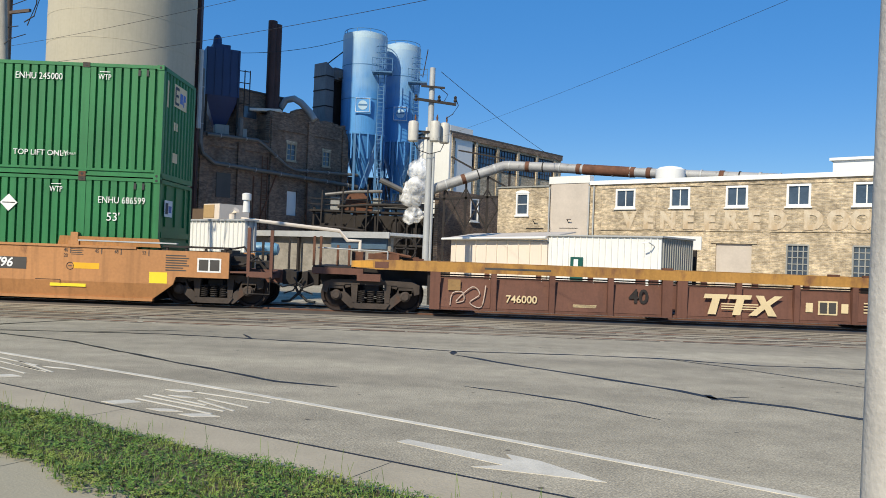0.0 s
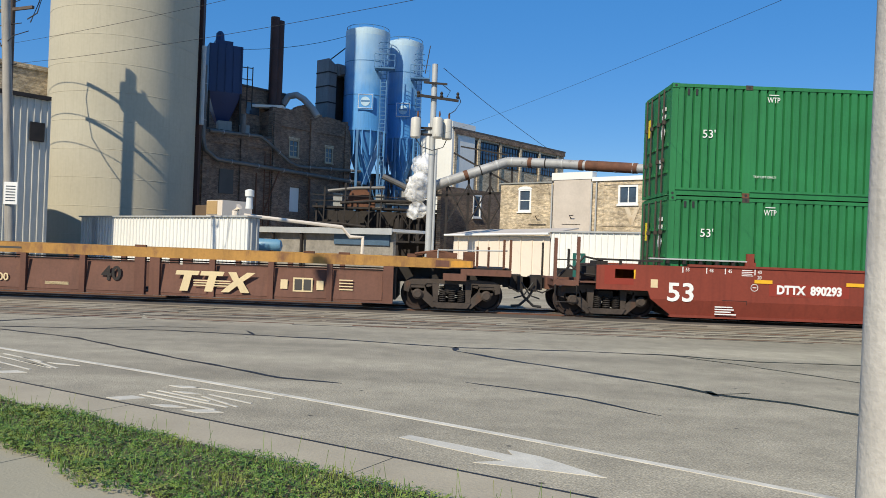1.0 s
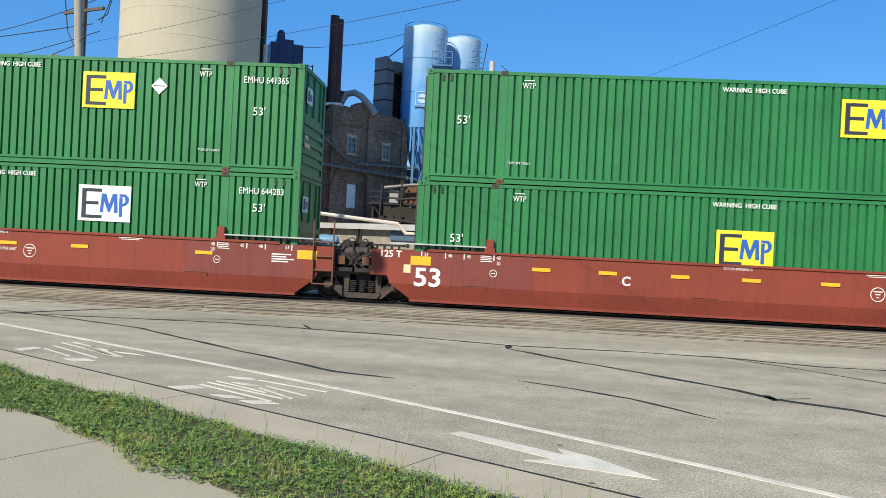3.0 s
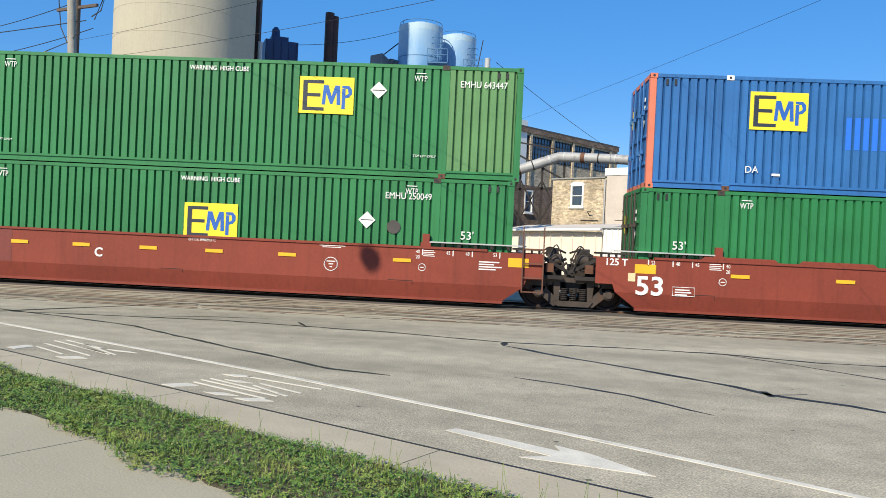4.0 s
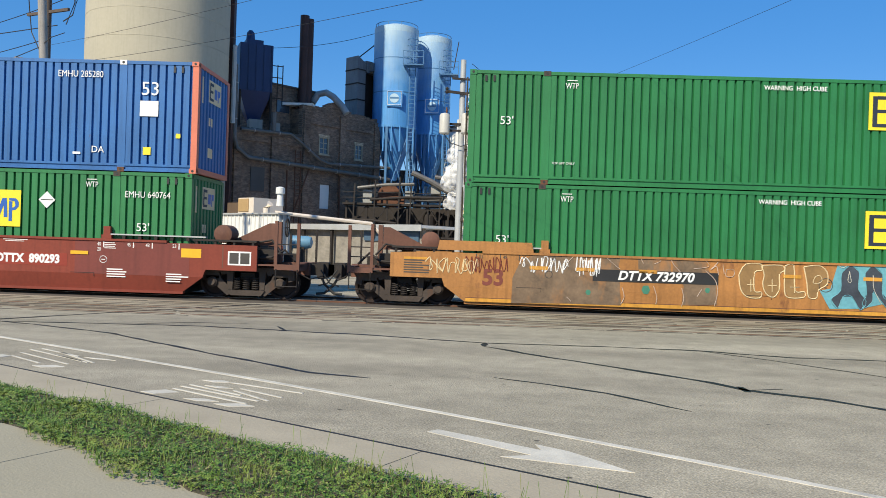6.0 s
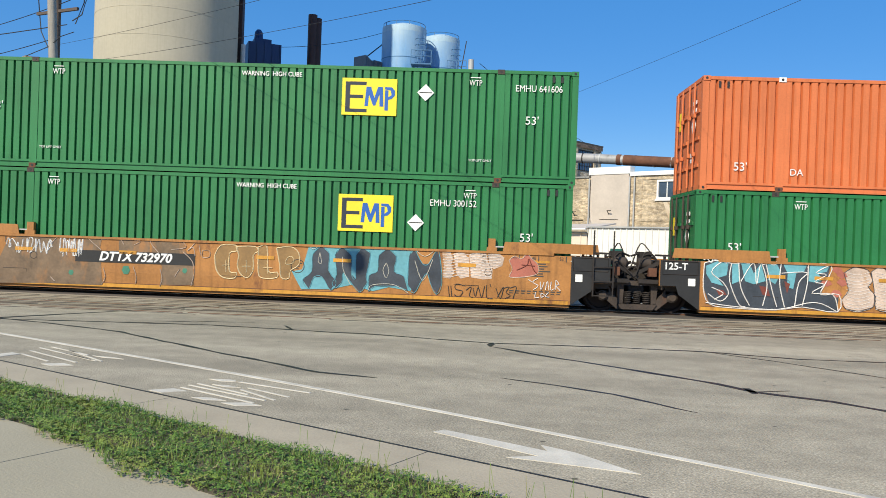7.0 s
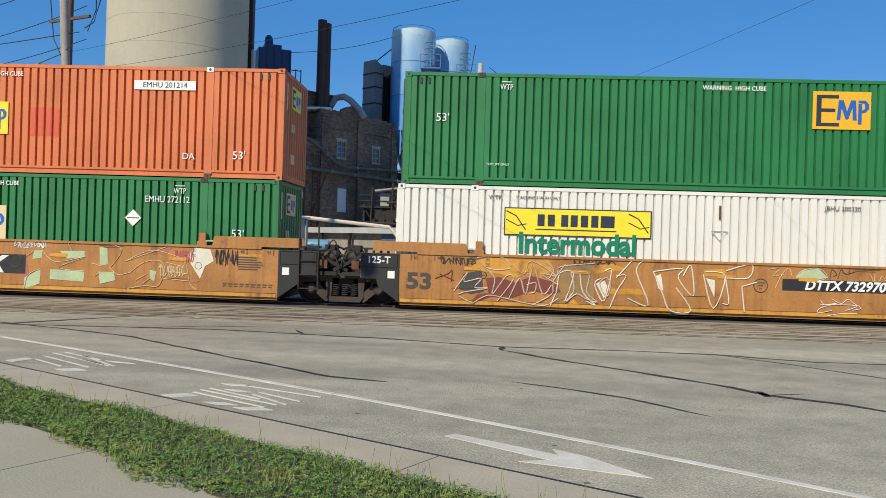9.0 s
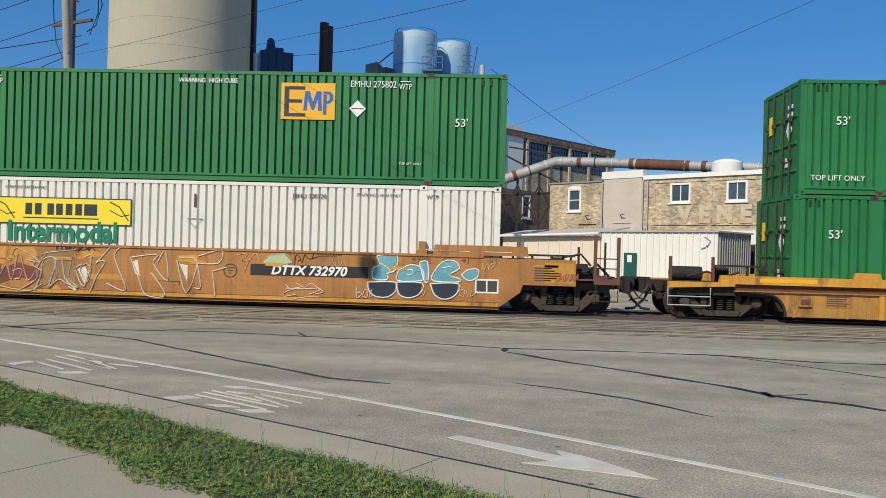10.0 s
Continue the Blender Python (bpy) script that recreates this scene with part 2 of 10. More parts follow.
STACK = mat("stack_rust_brown", (0.055, 0.025, 0.022), 0.6, 0.2, 0.3, 0.8, 10, 0.1, rust=0.2)
SHED_WHITE = mat("white_siding", (0.74, 0.74, 0.71), 0.5, 0, 0.05, 0.5, 8, 0.04, streak=0.08)
SHED_CREAM = mat("cream_siding", (0.71, 0.625, 0.53), 0.6, 0, 0.05, 0.5, 8, 0.04, streak=0.06)
CLAD_GREY = mat("clad_grey", (0.50, 0.49, 0.45), 0.6, 0.0, 0.1, 0.6, 8, 0.04, streak=0.25)
SHED_GREY = mat("grey_siding", (0.30, 0.30, 0.28), 0.5, 0.1, 0.1, 0.6, 8, 0.04, streak=0.2)
WOOD_POLE = mat("weathered_pole_wood", (0.50, 0.465, 0.42), 0.9, 0, 0.18, 1.5, 30, 0.3, streak=0.75)
WOOD_GREY = mat("grey_pole_wood", (0.34, 0.315, 0.28), 0.9, 0, 0.22, 1.5, 30, 0.3, streak=0.8)
SILO_TRIM = mat("silo_trim_paint", (0.06, 0.17, 0.33), 0.5, 0, 0.2, 1.0, 10, 0.05, rust=0.25)
WOOD_DARK = mat("creosote_wood", (0.10, 0.075, 0.06), 0.9, 0, 0.25, 2, 30, 0.3)
PIPE_GREY = mat("grey_duct", (0.34, 0.34, 0.34), 0.6, 0.1, 0.2, 0.9, 10, 0.05, rust=0.5, rust_color=(0.10, 0.09, 0.085))
ROOF_DARK = mat("roof_felt", (0.09, 0.085, 0.08), 0.9, 0, 0.2, 0.8, 15, 0.2)
GLASS = glass_mat("window_glass")
GLASS_BLUE = glass_mat("works_glass", (0.04, 0.09, 0.16))
PORCELAIN = mat("transformer_grey", (0.52, 0.50, 0.45), 0.5, 0, 0.12, 2, 20, 0.03, rust=0.2)
FADED = mat("faded_sign_paint", (0.60, 0.52, 0.40), 0.9, 0, 0.2, 1.2, 10, 0.1, rust=1.1, rust_color=(0.47, 0.36, 0.235))
CABLE = mat("cable_black", (0.015, 0.015, 0.017), 0.7, 0, 0.1, 2, 20, 0.0)
BARE_TIE = mat("old_timber", (0.11, 0.085, 0.065), 0.9, 0, 0.3, 2, 30, 0.3)


# ---- mesh helpers ----
class Shape:
    """Collects boxes, tubes and prisms into one mesh."""

    def __init__(self):
        self.v, self.f = [], []

    def poly(self, verts, faces):
        o = len(self.v)
        self.v += [tuple(p) for p in verts]
        self.f += [tuple(i + o for i in fc) for fc in faces]
        return self

    def box(self, x0, y0, z0, x1, y1, z1):
        return self.poly([(x0, y0, z0), (x1, y0, z0), (x1, y1, z0), (x0, y1, z0), (x0, y0, z1), (x1, y0, z1), (x1, y1, z1), (x0, y1, z1)],
                         [(3, 2, 1, 0), (4, 5, 6, 7), (0, 1, 5, 4), (1, 2, 6, 5), (2, 3, 7, 6), (3, 0, 4, 7)])

    def beam(self, a, b, w, d=None):
        a, b = Vector(a), Vector(b)
        d = d or w
        ax = (b - a).normalized()
        s = ax.cross(Vector((0, 0, 1)) if abs(ax.z) < 0.95 else Vector((1, 0, 0))).normalized()
        u = s.cross(ax)
        vs = [p + s * (w / 2 * i) + u * (d / 2 * j) for p in (a, b) for i, j in ((-1, -1), (1, -1), (1, 1), (-1, 1))]
        return self.poly(vs, [(3, 2, 1, 0), (4, 5, 6, 7), (0, 1, 5, 4), (1, 2, 6, 5), (2, 3, 7, 6), (3, 0, 4, 7)])

    def tube(self, pts, r, n=10, r2=None, cap=True):
        pts = [Vector(p) for p in pts]
        r2 = r if r2 is None else r2
        vs, k = [], len(pts)
        for i, p in enumerate(pts):
            ax = (pts[min(i + 1, k - 1)] - pts[max(i - 1, 0)]).normalized()
            s = ax.cross(Vector((0, 0, 1)) if abs(ax.z) < 0.95 else Vector((1, 0, 0))).normalized()
            u = ax.cross(s)
            rr = r + (r2 - r) * i / max(1, k - 1)
            vs += [p + s * (rr * math.cos(2 * math.pi * j / n)) + u * (rr * math.sin(2 * math.pi * j / n)) for j in range(n)]
        fs = [(i * n + j, i * n + (j + 1) % n, (i + 1) * n + (j + 1) % n, (i + 1) * n + j) for i in range(k - 1) for j in range(n)]
        if cap:
            fs += [tuple(reversed(range(n))), tuple((k - 1) * n + j for j in range(n))]
        return self.poly(vs, fs)

    def lathe(self, prof, centre=(0, 0, 0), axis="z", n=24, cap=True):
        """prof: (radius, height) pairs round an axis."""
        vs = []
        for r, hh in prof:
            for j in range(n):
                c, s = r * math.cos(2 * math.pi * j / n), r * math.sin(2 * math.pi * j / n)
                p = {"z": (c, s, hh), "y": (c, hh, s), "x": (hh, c, s)}[axis]
                vs.append((p[0] + centre[0], p[1] + centre[1], p[2] + centre[2]))
        k = len(prof)
        fs = [(i * n + j, i * n + (j + 1) % n, (i + 1) * n + (j + 1) % n, (i + 1) * n + j) for i in range(k - 1) for j in range(n)]
        if cap:
            fs += [tuple(reversed(range(n))), tuple((k - 1) * n + j for j in range(n))]
        return self.poly(vs, fs)

    def prism_x(self, profile, x0, x1):
        """A profile in y and z drawn out along x."""
        n = len(profile)
        vs = [(x0, y, z) for y, z in profile] + [(x1, y, z) for y, z in profile]
        return self.poly(vs, [tuple(range(n)), tuple(reversed(range(n, 2 * n)))] + [(i, i + n, (i + 1) % n + n, (i + 1) % n) for i in range(n)])

    def slab_xz(self, outline, y0, y1):
        """An outline in x and z with thickness from y0 to y1."""
        n = len(outline)
        vs = [(x, y0, z) for x, z in outline] + [(x, y1, z) for x, z in outline]
        return self.poly(vs, [tuple(range(n)), tuple(reversed(range(n, 2 * n)))] + [(i, i + n, (i + 1) % n + n, (i + 1) % n) for i in range(n)])

    def slab_xy(self, outline, z0, z1):
        n = len(outline)
        vs = [(x, y, z0) for x, y in outline] + [(x, y, z1) for x, y in outline]
        return self.poly(vs, [tuple(reversed(range(n))), tuple(range(n, 2 * n))] + [(i, (i + 1) % n, (i + 1) % n + n, i + n) for i in range(n)])

    def mesh(self, name, material, smooth=False):
        me = bpy.data.meshes.new(name)
        me.from_pydata(self.v, [], self.f)
        bm = bmesh.new()
        bm.from_mesh(me)
        bmesh.ops.recalc_face_normals(bm, faces=bm.faces)
        bm.to_mesh(me)
        bm.free()
        me.materials.append(material)
        if smooth:
            me.polygons.foreach_set("use_smooth", [True] * len(me.polygons))
            me.set_sharp_from_angle(angle=radians(35))
        me.update()
        return me


def part(name, shape, material=None, parent=None, label="", smooth=False, at=None):
    me = shape.mesh(name, material, smooth) if isinstance(shape, Shape) else shape
    ob = new(name, me)
    ob.parent = parent
    if at is not None:
        ob.matrix_basis = at
    if label:
        ob["label"] = label
    return ob


def thing(name, label, category, at=None, group="", kind=""):
    ob = new(name)
    if at is not None:
        ob.matrix_basis = at
    return tagged(ob, label, category, group, kind)


TEXTS = {}


def lettering(text, size, material, thick=0.003, shear=0.0, bold=0.0, wide=1.0):
    """A mesh of built-in letters standing in x and z, facing -y, centred on its middle."""
    key = (text, size, material.name, shear, bold, wide)
    if key not in TEXTS:
        cu = bpy.data.curves.new("text", "FONT")
        cu.body, cu.size, cu.extrude, cu.shear, cu.offset, cu.resolution_u = text, size, thick, shear, bold, 3
        cu.align_x, cu.align_y = "CENTER", "CENTER"
        ob = bpy.data.objects.new("text", cu)
        scene.collection.objects.link(ob)
        bpy.context.view_layer.update()
        me = bpy.data.meshes.new_from_object(ob.evaluated_get(bpy.context.evaluated_depsgraph_get()))
        bpy.data.objects.remove(ob)
        me.transform(Matrix.Rotation(radians(90), 4, "X") @ Matrix.Diagonal((wide, 1, 1, 1)))
        me.materials.clear()
        me.materials.append(material)
        me.name = "lettering"
        TEXTS[key] = me
    return TEXTS[key]


def write(parent, text, x, y, z, size, material, name="lettering", **kw):
    return part(name, lettering(text, size, material, **kw), parent=parent, at=Matrix.Translation((x, y, z)))

# ---- ground and street ----
def asphalt():
    m = bpy.data.materials.new("worn_asphalt")
    m.use_nodes = True
    n, l = m.node_tree.nodes, m.node_tree.links
    b = n["Principled BSDF"]
    b.inputs["Roughness"].default_value = 0.88
    tc = n.new("ShaderNodeTexCoord")
    big, mid, fine, vor = (n.new("ShaderNodeTexNoise"), n.new("ShaderNodeTexNoise"), n.new("ShaderNodeTexNoise"), n.new("ShaderNodeTexVoronoi"))
    mp = n.new("ShaderNodeMapping")
    mp.inputs["Rotation"].default_value = (0, 0, radians(30.7))
    mp.inputs["Scale"].default_value = (0.12, 0.7, 1)
    l.new(tc.outputs["Object"], mp.inputs["Vector"])
    l.new(mp.outputs[0], big.inputs["Vector"])
    for k, s, d in ((big, 1.0, 5), (mid, 2.5, 6), (fine, 60, 4)):
        k.inputs["Scale"].default_value, k.inputs["Detail"].default_value = s, d
        if k is not big:
            l.new(tc.outputs["Object"], k.inputs["Vector"])
    vor.inputs["Scale"].default_value = 55
    l.new(tc.outputs["Object"], vor.inputs["Vector"])
    ramp = n.new("ShaderNodeValToRGB")
    ramp.color_ramp.elements[0].position, ramp.color_ramp.elements[0].color = 0.35, (0.272, 0.239, 0.178, 1)
    ramp.color_ramp.elements[1].position, ramp.color_ramp.elements[1].color = 0.68, (0.415, 0.367, 0.275, 1)
    l.new(big.outputs["Fac"], ramp.inputs["Fac"])
    m1 = n.new("ShaderNodeMapRange")
    m1.inputs["From Min"].default_value, m1.inputs["From Max"].default_value, m1.inputs["To Min"].default_value, m1.inputs["To Max"].default_value = 0.3, 0.7, 0.86, 1.12
    l.new(mid.outputs["Fac"], m1.inputs["Value"])
    m2 = n.new("ShaderNodeMapRange")
    m2.inputs["From Min"].default_value, m2.inputs["From Max"].default_value, m2.inputs["To Min"].default_value, m2.inputs["To Max"].default_value = 0.32, 0.68, 0.68, 1.26
    l.new(fine.outputs["Fac"], m2.inputs["Value"])
    mul = n.new("ShaderNodeMath")
    mul.operation = "MULTIPLY"
    l.new(m1.outputs[0], mul.inputs[0])
    l.new(m2.outputs[0], mul.inputs[1])
    mx = n.new("ShaderNodeMix")
    mx.data_type, mx.blend_type = "RGBA", "MULTIPLY"
    mx.inputs["Factor"].default_value = 1
    l.new(ramp.outputs["Color"], mx.inputs["A"])
    # stone chips, each with its own shade
    chip, cr, mc = n.new("ShaderNodeTexVoronoi"), n.new("ShaderNodeMapRange"), n.new("ShaderNodeMath")
    chip.inputs["Scale"].default_value = 60
    l.new(tc.outputs["Object"], chip.inputs["Vector"])
    sp = n.new("ShaderNodeSeparateColor")
    l.new(chip.outputs["Color"], sp.inputs["Color"])
    l.new(sp.outputs["Red"], cr.inputs["Value"])
    cr.inputs["To Min"].default_value, cr.inputs["To Max"].default_value = 0.86, 1.14
    mc.operation = "MULTIPLY"
    l.new(mul.outputs[0], mc.inputs[0])
    l.new(cr.outputs[0], mc.inputs[1])
    l.new(mc.outputs[0], mx.inputs["B"])
    # scattered dark pits
    pit = n.new("ShaderNodeTexVoronoi")
    pit.inputs["Scale"].default_value = 1.7
    l.new(tc.outputs["Object"], pit.inputs["Vector"])
    pr = n.new("ShaderNodeMapRange")
    pr.inputs["From Min"].default_value, pr.inputs["From Max"].default_value, pr.inputs["To Min"].default_value, pr.inputs["To Max"].default_value = 0.03, 0.055, 0.3, 1
    l.new(pit.outputs["Distance"], pr.inputs["Value"])
    mz = n.new("ShaderNodeMix")
    mz.data_type, mz.blend_type = "RGBA", "MULTIPLY"
    mz.inputs["Factor"].default_value = 1
    l.new(mx.outputs["Result"], mz.inputs["A"])
    l.new(pr.outputs[0], mz.inputs["B"])
    # small dark chips missing from the surface
    nick, nr, my = n.new("ShaderNodeTexVoronoi"), n.new("ShaderNodeMapRange"), n.new("ShaderNodeMix")
    nick.inputs["Scale"].default_value = 7.5
    warp = n.new("ShaderNodeMapping")
    warp.inputs["Rotation"].default_value, warp.inputs["Scale"].default_value = (0, 0, radians(30.7)), (0.7, 1.2, 1)
    l.new(tc.outputs["Object"], warp.inputs["Vector"])
    l.new(warp.outputs[0], nick.inputs["Vector"])
    nr.inputs["From Min"].default_value, nr.inputs["From Max"].default_value, nr.inputs["To Min"].default_value = 0.05, 0.085, 0.42
    l.new(nick.outputs["Distance"], nr.inputs["Value"])
    my.data_type, my.blend_type = "RGBA", "MULTIPLY"
    my.inputs["Factor"].default_value = 1
    l.new(mz.outputs["Result"], my.inputs["A"])
    l.new(nr.outputs[0], my.inputs["B"])
    # rusty, muddy strip along the old rails
    se, ra, rb, rm, rn, rx = n.new("ShaderNodeSeparateXYZ"), n.new("ShaderNodeMapRange"), n.new("ShaderNodeMapRange"), n.new("ShaderNodeMath"), n.new("ShaderNodeTexNoise"), n.new("ShaderNodeMix")
    l.new(tc.outputs["Object"], se.inputs[0])
    ra.inputs["From Min"].default_value, ra.inputs["From Max"].default_value = 15.2, 16.3
    rb.inputs["From Min"].default_value, rb.inputs["From Max"].default_value, rb.inputs["To Min"].default_value, rb.inputs["To Max"].default_value = 18.6, 19.4, 1, 0.2
    l.new(se.outputs["Y"], ra.inputs["Value"])
    l.new(se.outputs["Y"], rb.inputs["Value"])
    wm = n.new("ShaderNodeMapping")
    wm.inputs["Scale"].default_value = (0.35, 2.2, 1)
    l.new(tc.outputs["Object"], wm.inputs["Vector"])
    l.new(wm.outputs[0], rn.inputs["Vector"])
    rn.inputs["Scale"].default_value, rn.inputs["Detail"].default_value = 1.6, 7
    rc = n.new("ShaderNodeMapRange")
    rc.inputs["From Min"].default_value, rc.inputs["From Max"].default_value, rc.inputs["To Max"].default_value = 0.42, 0.62, 0.75
    l.new(rn.outputs["Fac"], rc.inputs["Value"])
    rm.operation = "MULTIPLY"
    l.new(ra.outputs[0], rm.inputs[0])
    l.new(rb.outputs[0], rm.inputs[1])
    rq = n.new("ShaderNodeMath")
    rq.operation = "MULTIPLY"
    l.new(rm.outputs[0], rq.inputs[0])
    l.new(rc.outputs[0], rq.inputs[1])
    rx.data_type = "RGBA"
    l.new(rq.outputs[0], rx.inputs["Factor"])
    l.new(my.outputs["Result"], rx.inputs["A"])
    rx.inputs["B"].default_value = (0.20, 0.145, 0.085, 1)
    l.new(rx.outputs["Result"], b.inputs["Base Color"])
    bp = n.new("ShaderNodeBump")
    bp.inputs["Strength"].default_value, bp.inputs["Distance"].default_value = 0.4, 0.012
    l.new(vor.outputs["Distance"], bp.inputs["Height"])
    l.new(bp.outputs[0], b.inputs["Normal"])
    return m


ASPHALT = asphalt()
SOIL = mat("verge_soil", (0.10, 0.085, 0.05), 0.95, 0, 0.35, 3, 30, 0.4)
BALLAST = mat("packed_ballast", (0.10, 0.085, 0.07), 0.95, 0, 0.35, 2.5, 45, 0.6)

ground = tagged(part("ground", Shape().poly([(-900, -900, 0), (900, -900, 0), (900, 900, 0), (-900, 900, 0)], [(0, 1, 2, 3)]), ASPHALT), "worn pale grey asphalt street and yard", "ground", kind="structure")

# street axes: a along the kerb, b across it away from the verge
KO, KE, KM = Vector((-5.93, 9.15, 0)), Vector((0.859, -0.511, 0)), Vector((0.511, 0.859, 0))


def street(a, b, z=0.0):
    p = KO + KE * a + KM * b
    return (p.x, p.y, z)


def strip(shape, a0, a1, b0, b1, z0, z1):
    p = [street(a0, b0), street(a1, b0), street(a1, b1), street(a0, b1)]
    return shape.slab_xy([(q[0], q[1]) for q in p], z0, z1)


kerb = thing("kerb", "pale concrete kerb and gutter beside the bike lane", "kerb", kind="structure")
for i in range(-8, 12):
    part("kerb_stone", strip(Shape(), i * 3.05 + 0.4, i * 3.05 + 3.44, -0.46, 0.13, -0.2, 0.014), CONCRETE, kerb)
    part("kerb_stone", strip(Shape(), i * 3.05 + 0.4, i * 3.05 + 3.44, -0.60, -0.463, -0.2, 0.05), CONCRETE, kerb)
part("joint_seal", strip(Shape(), -26, 34, 0.131, 0.158, -0.05, 0.0165), TAR, kerb)
verge = tagged(part("verge", strip(Shape(), -30, 34, -1.47, -0.603, -0.2, 0.06), SOIL), "soil under the grass verge beside the kerb", "verge", kind="structure")
pave = thing("pavement", "smooth pale concrete sidewalk slabs", "pavement", kind="structure")
for i in range(-14, 18):
    part("slab", strip(Shape(), i * 1.83 + 0.93, i * 1.83 + 2.75, -3.1, -1.47, -0.2, 0.066), SIDEWALK, pave)

soil = []
rs = random.Random(3)
for i in range(60):
    al = 4.2 + i * 0.1
    soil.append(street(al, -1.47 - 0.09 * max(0, al - 4.0) * min(1.0, max(0.0, (10.0 - al) / 2.2)) + 0.03 * math.sin(al * 7) + rs.uniform(-0.02, 0.02))[:2])
part("soil_edge", Shape().slab_xy([street(4.2, -1.45)[:2]] + soil + [street(10.1, -1.45)[:2]], 0.064, 0.07), SOIL, verge)

# grass: blades and clover leaves in uneven tufts
GRASS = bpy.data.materials.new("grass_blades")
GRASS.use_nodes = True
_n, _l = GRASS.node_tree.nodes, GRASS.node_tree.links
_g = _n.new("ShaderNodeNewGeometry")
_r = _n.new("ShaderNodeValToRGB")
_r.color_ramp.elements[0].color, _r.color_ramp.elements[1].color = (0.035, 0.10, 0.012, 1), (0.22, 0.28, 0.045, 1)
_e = _r.color_ramp.elements.new(0.88)
_e.color = (0.17, 0.27, 0.04, 1)
_e = _r.color_ramp.elements.new(0.95)
_e.color = (0.30, 0.24, 0.11, 1)
_l.new(_g.outputs["Random Per Island"], _r.inputs["Fac"])
# patches of paler, drier growth
_o, _no, _mr, _mx = _n.new("ShaderNodeTexCoord"), _n.new("ShaderNodeTexNoise"), _n.new("ShaderNodeMapRange"), _n.new("ShaderNodeMix")
_no.inputs["Scale"].default_value, _no.inputs["Detail"].default_value = 2.6, 3
_l.new(_o.outputs["Object"], _no.inputs["Vector"])
_mr.inputs["From Min"].default_value, _mr.inputs["From Max"].default_value = 0.5, 0.68
_mr.inputs["To Max"].default_value = 0.5
_l.new(_no.outputs["Fac"], _mr.inputs["Value"])
_mx.data_type = "RGBA"
_mx.inputs["B"].default_value = (0.27, 0.29, 0.055, 1)
_l.new(_mr.outputs[0], _mx.inputs["Factor"])
_l.new(_r.outputs["Color"], _mx.inputs["A"])
_l.new(_mx.outputs["Result"], _n["Principled BSDF"].inputs["Base Color"])
_n["Principled BSDF"].inputs["Roughness"].default_value = 0.55
_n["Principled BSDF"].inputs["Subsurface Weight"].default_value = 0.0


def grass_patch():
    rng = random.Random(7)
    s = Shape()
    V, F = s.v, s.f
    for _ in range(88000):
        a = rng.uniform(-6.5, 12.5)
        edge = 0.07 * math.sin(a * 2.1) + 0.06 * math.sin(a * 5.3 + 1) + rng.uniform(-0.05, 0.05)
        b = rng.uniform(-1.57 - 0.10 * max(0, a - 4.4) * min(1.0, max(0.0, (10.0 - a) / 2.2)) + edge, -0.58 + 0.5 * edge)
        x, y, _z = street(a, b)
        dens = noise.noise((x * 1.7, y * 1.7, 0)) * 0.5 + 0.5
        if rng.random() > 0.30 + dens * 0.9:
            continue
        z = 0.05 if b > -1.47 else 0.068
        ang = rng.uniform(0, 6.283)
        if rng.random() < 0.2 + 0.5 * (noise.noise((x * 2.6 + 9, y * 2.6, 3)) > 0.12):
            hgt = rng.uniform(0.025, 0.085) * (0.5 + 0.9 * dens)
            w = rng.uniform(0.0016, 0.0036)
            lx, ly = math.cos(ang) * hgt * rng.uniform(0.2, 0.9), math.sin(ang) * hgt * rng.uniform(0.2, 0.9)
            px, py = -math.sin(ang) * w, math.cos(ang) * w
            o = len(V)
            V += [(x - px, y - py, z), (x + px, y + py, z), (x + lx * 0.4 + px * 0.8, y + ly * 0.4 + py * 0.8, z + hgt * 0.65), (x + lx * 0.4 - px * 0.8, y + ly * 0.4 - py * 0.8, z + hgt * 0.65), (x + lx, y + ly, z + hgt)]
            F += [(o, o + 1, o + 2, o + 3), (o + 3, o + 2, o + 4)]
        else:
            # clover: three leaflets on a short stalk
            hgt = rng.uniform(0.008, 0.06) * (0.4 + 1.0 * dens)
            r = rng.uniform(0.008, 0.018)
            tx, ty = rng.uniform(-0.5, 0.5), rng.uniform(-0.5, 0.5)
            for k in range(3):
                q = ang + k * 2.094
                c, sn = math.cos(q), math.sin(q)
                o = len(V)
                pts = [(0, 0), (r * 0.75, r * 0.5), (r * 1.35, 0.0), (r * 0.75, -r * 0.5)]
                for u, w in pts:
                    dx, dy = u * c - w * sn, u * sn + w * c
                    V.append((x + dx, y + dy, z + hgt + dx * tx + dy * ty))
                F.append((o, o + 1, o + 2, o + 3))
    for _ in range(130):
        # tall dry stems by the kerb
        a, b = rng.uniform(-4, 9), rng.uniform(-0.85, -0.58)
        x, y, _z = street(a, b)
        hgt = rng.uniform(0.10, 0.26)
        lx, ly, w = rng.uniform(-0.05, 0.05), rng.uniform(-0.05, 0.05), 0.0014
        o = len(V)
        V += [(x - w, y, 0.04), (x + w, y, 0.04), (x + lx + w, y + ly, 0.04 + hgt), (x + lx - w, y + ly, 0.04 + hgt)]
        F.append((o, o + 1, o + 2, o + 3))
    me = bpy.data.meshes.new("grass")
    me.from_pydata(V, [], F)
    me.materials.append(GRASS)
    return me


tagged(new("grass", grass_patch()), "green grass and clover with dry stems on the verge", "grass", kind="stuff")

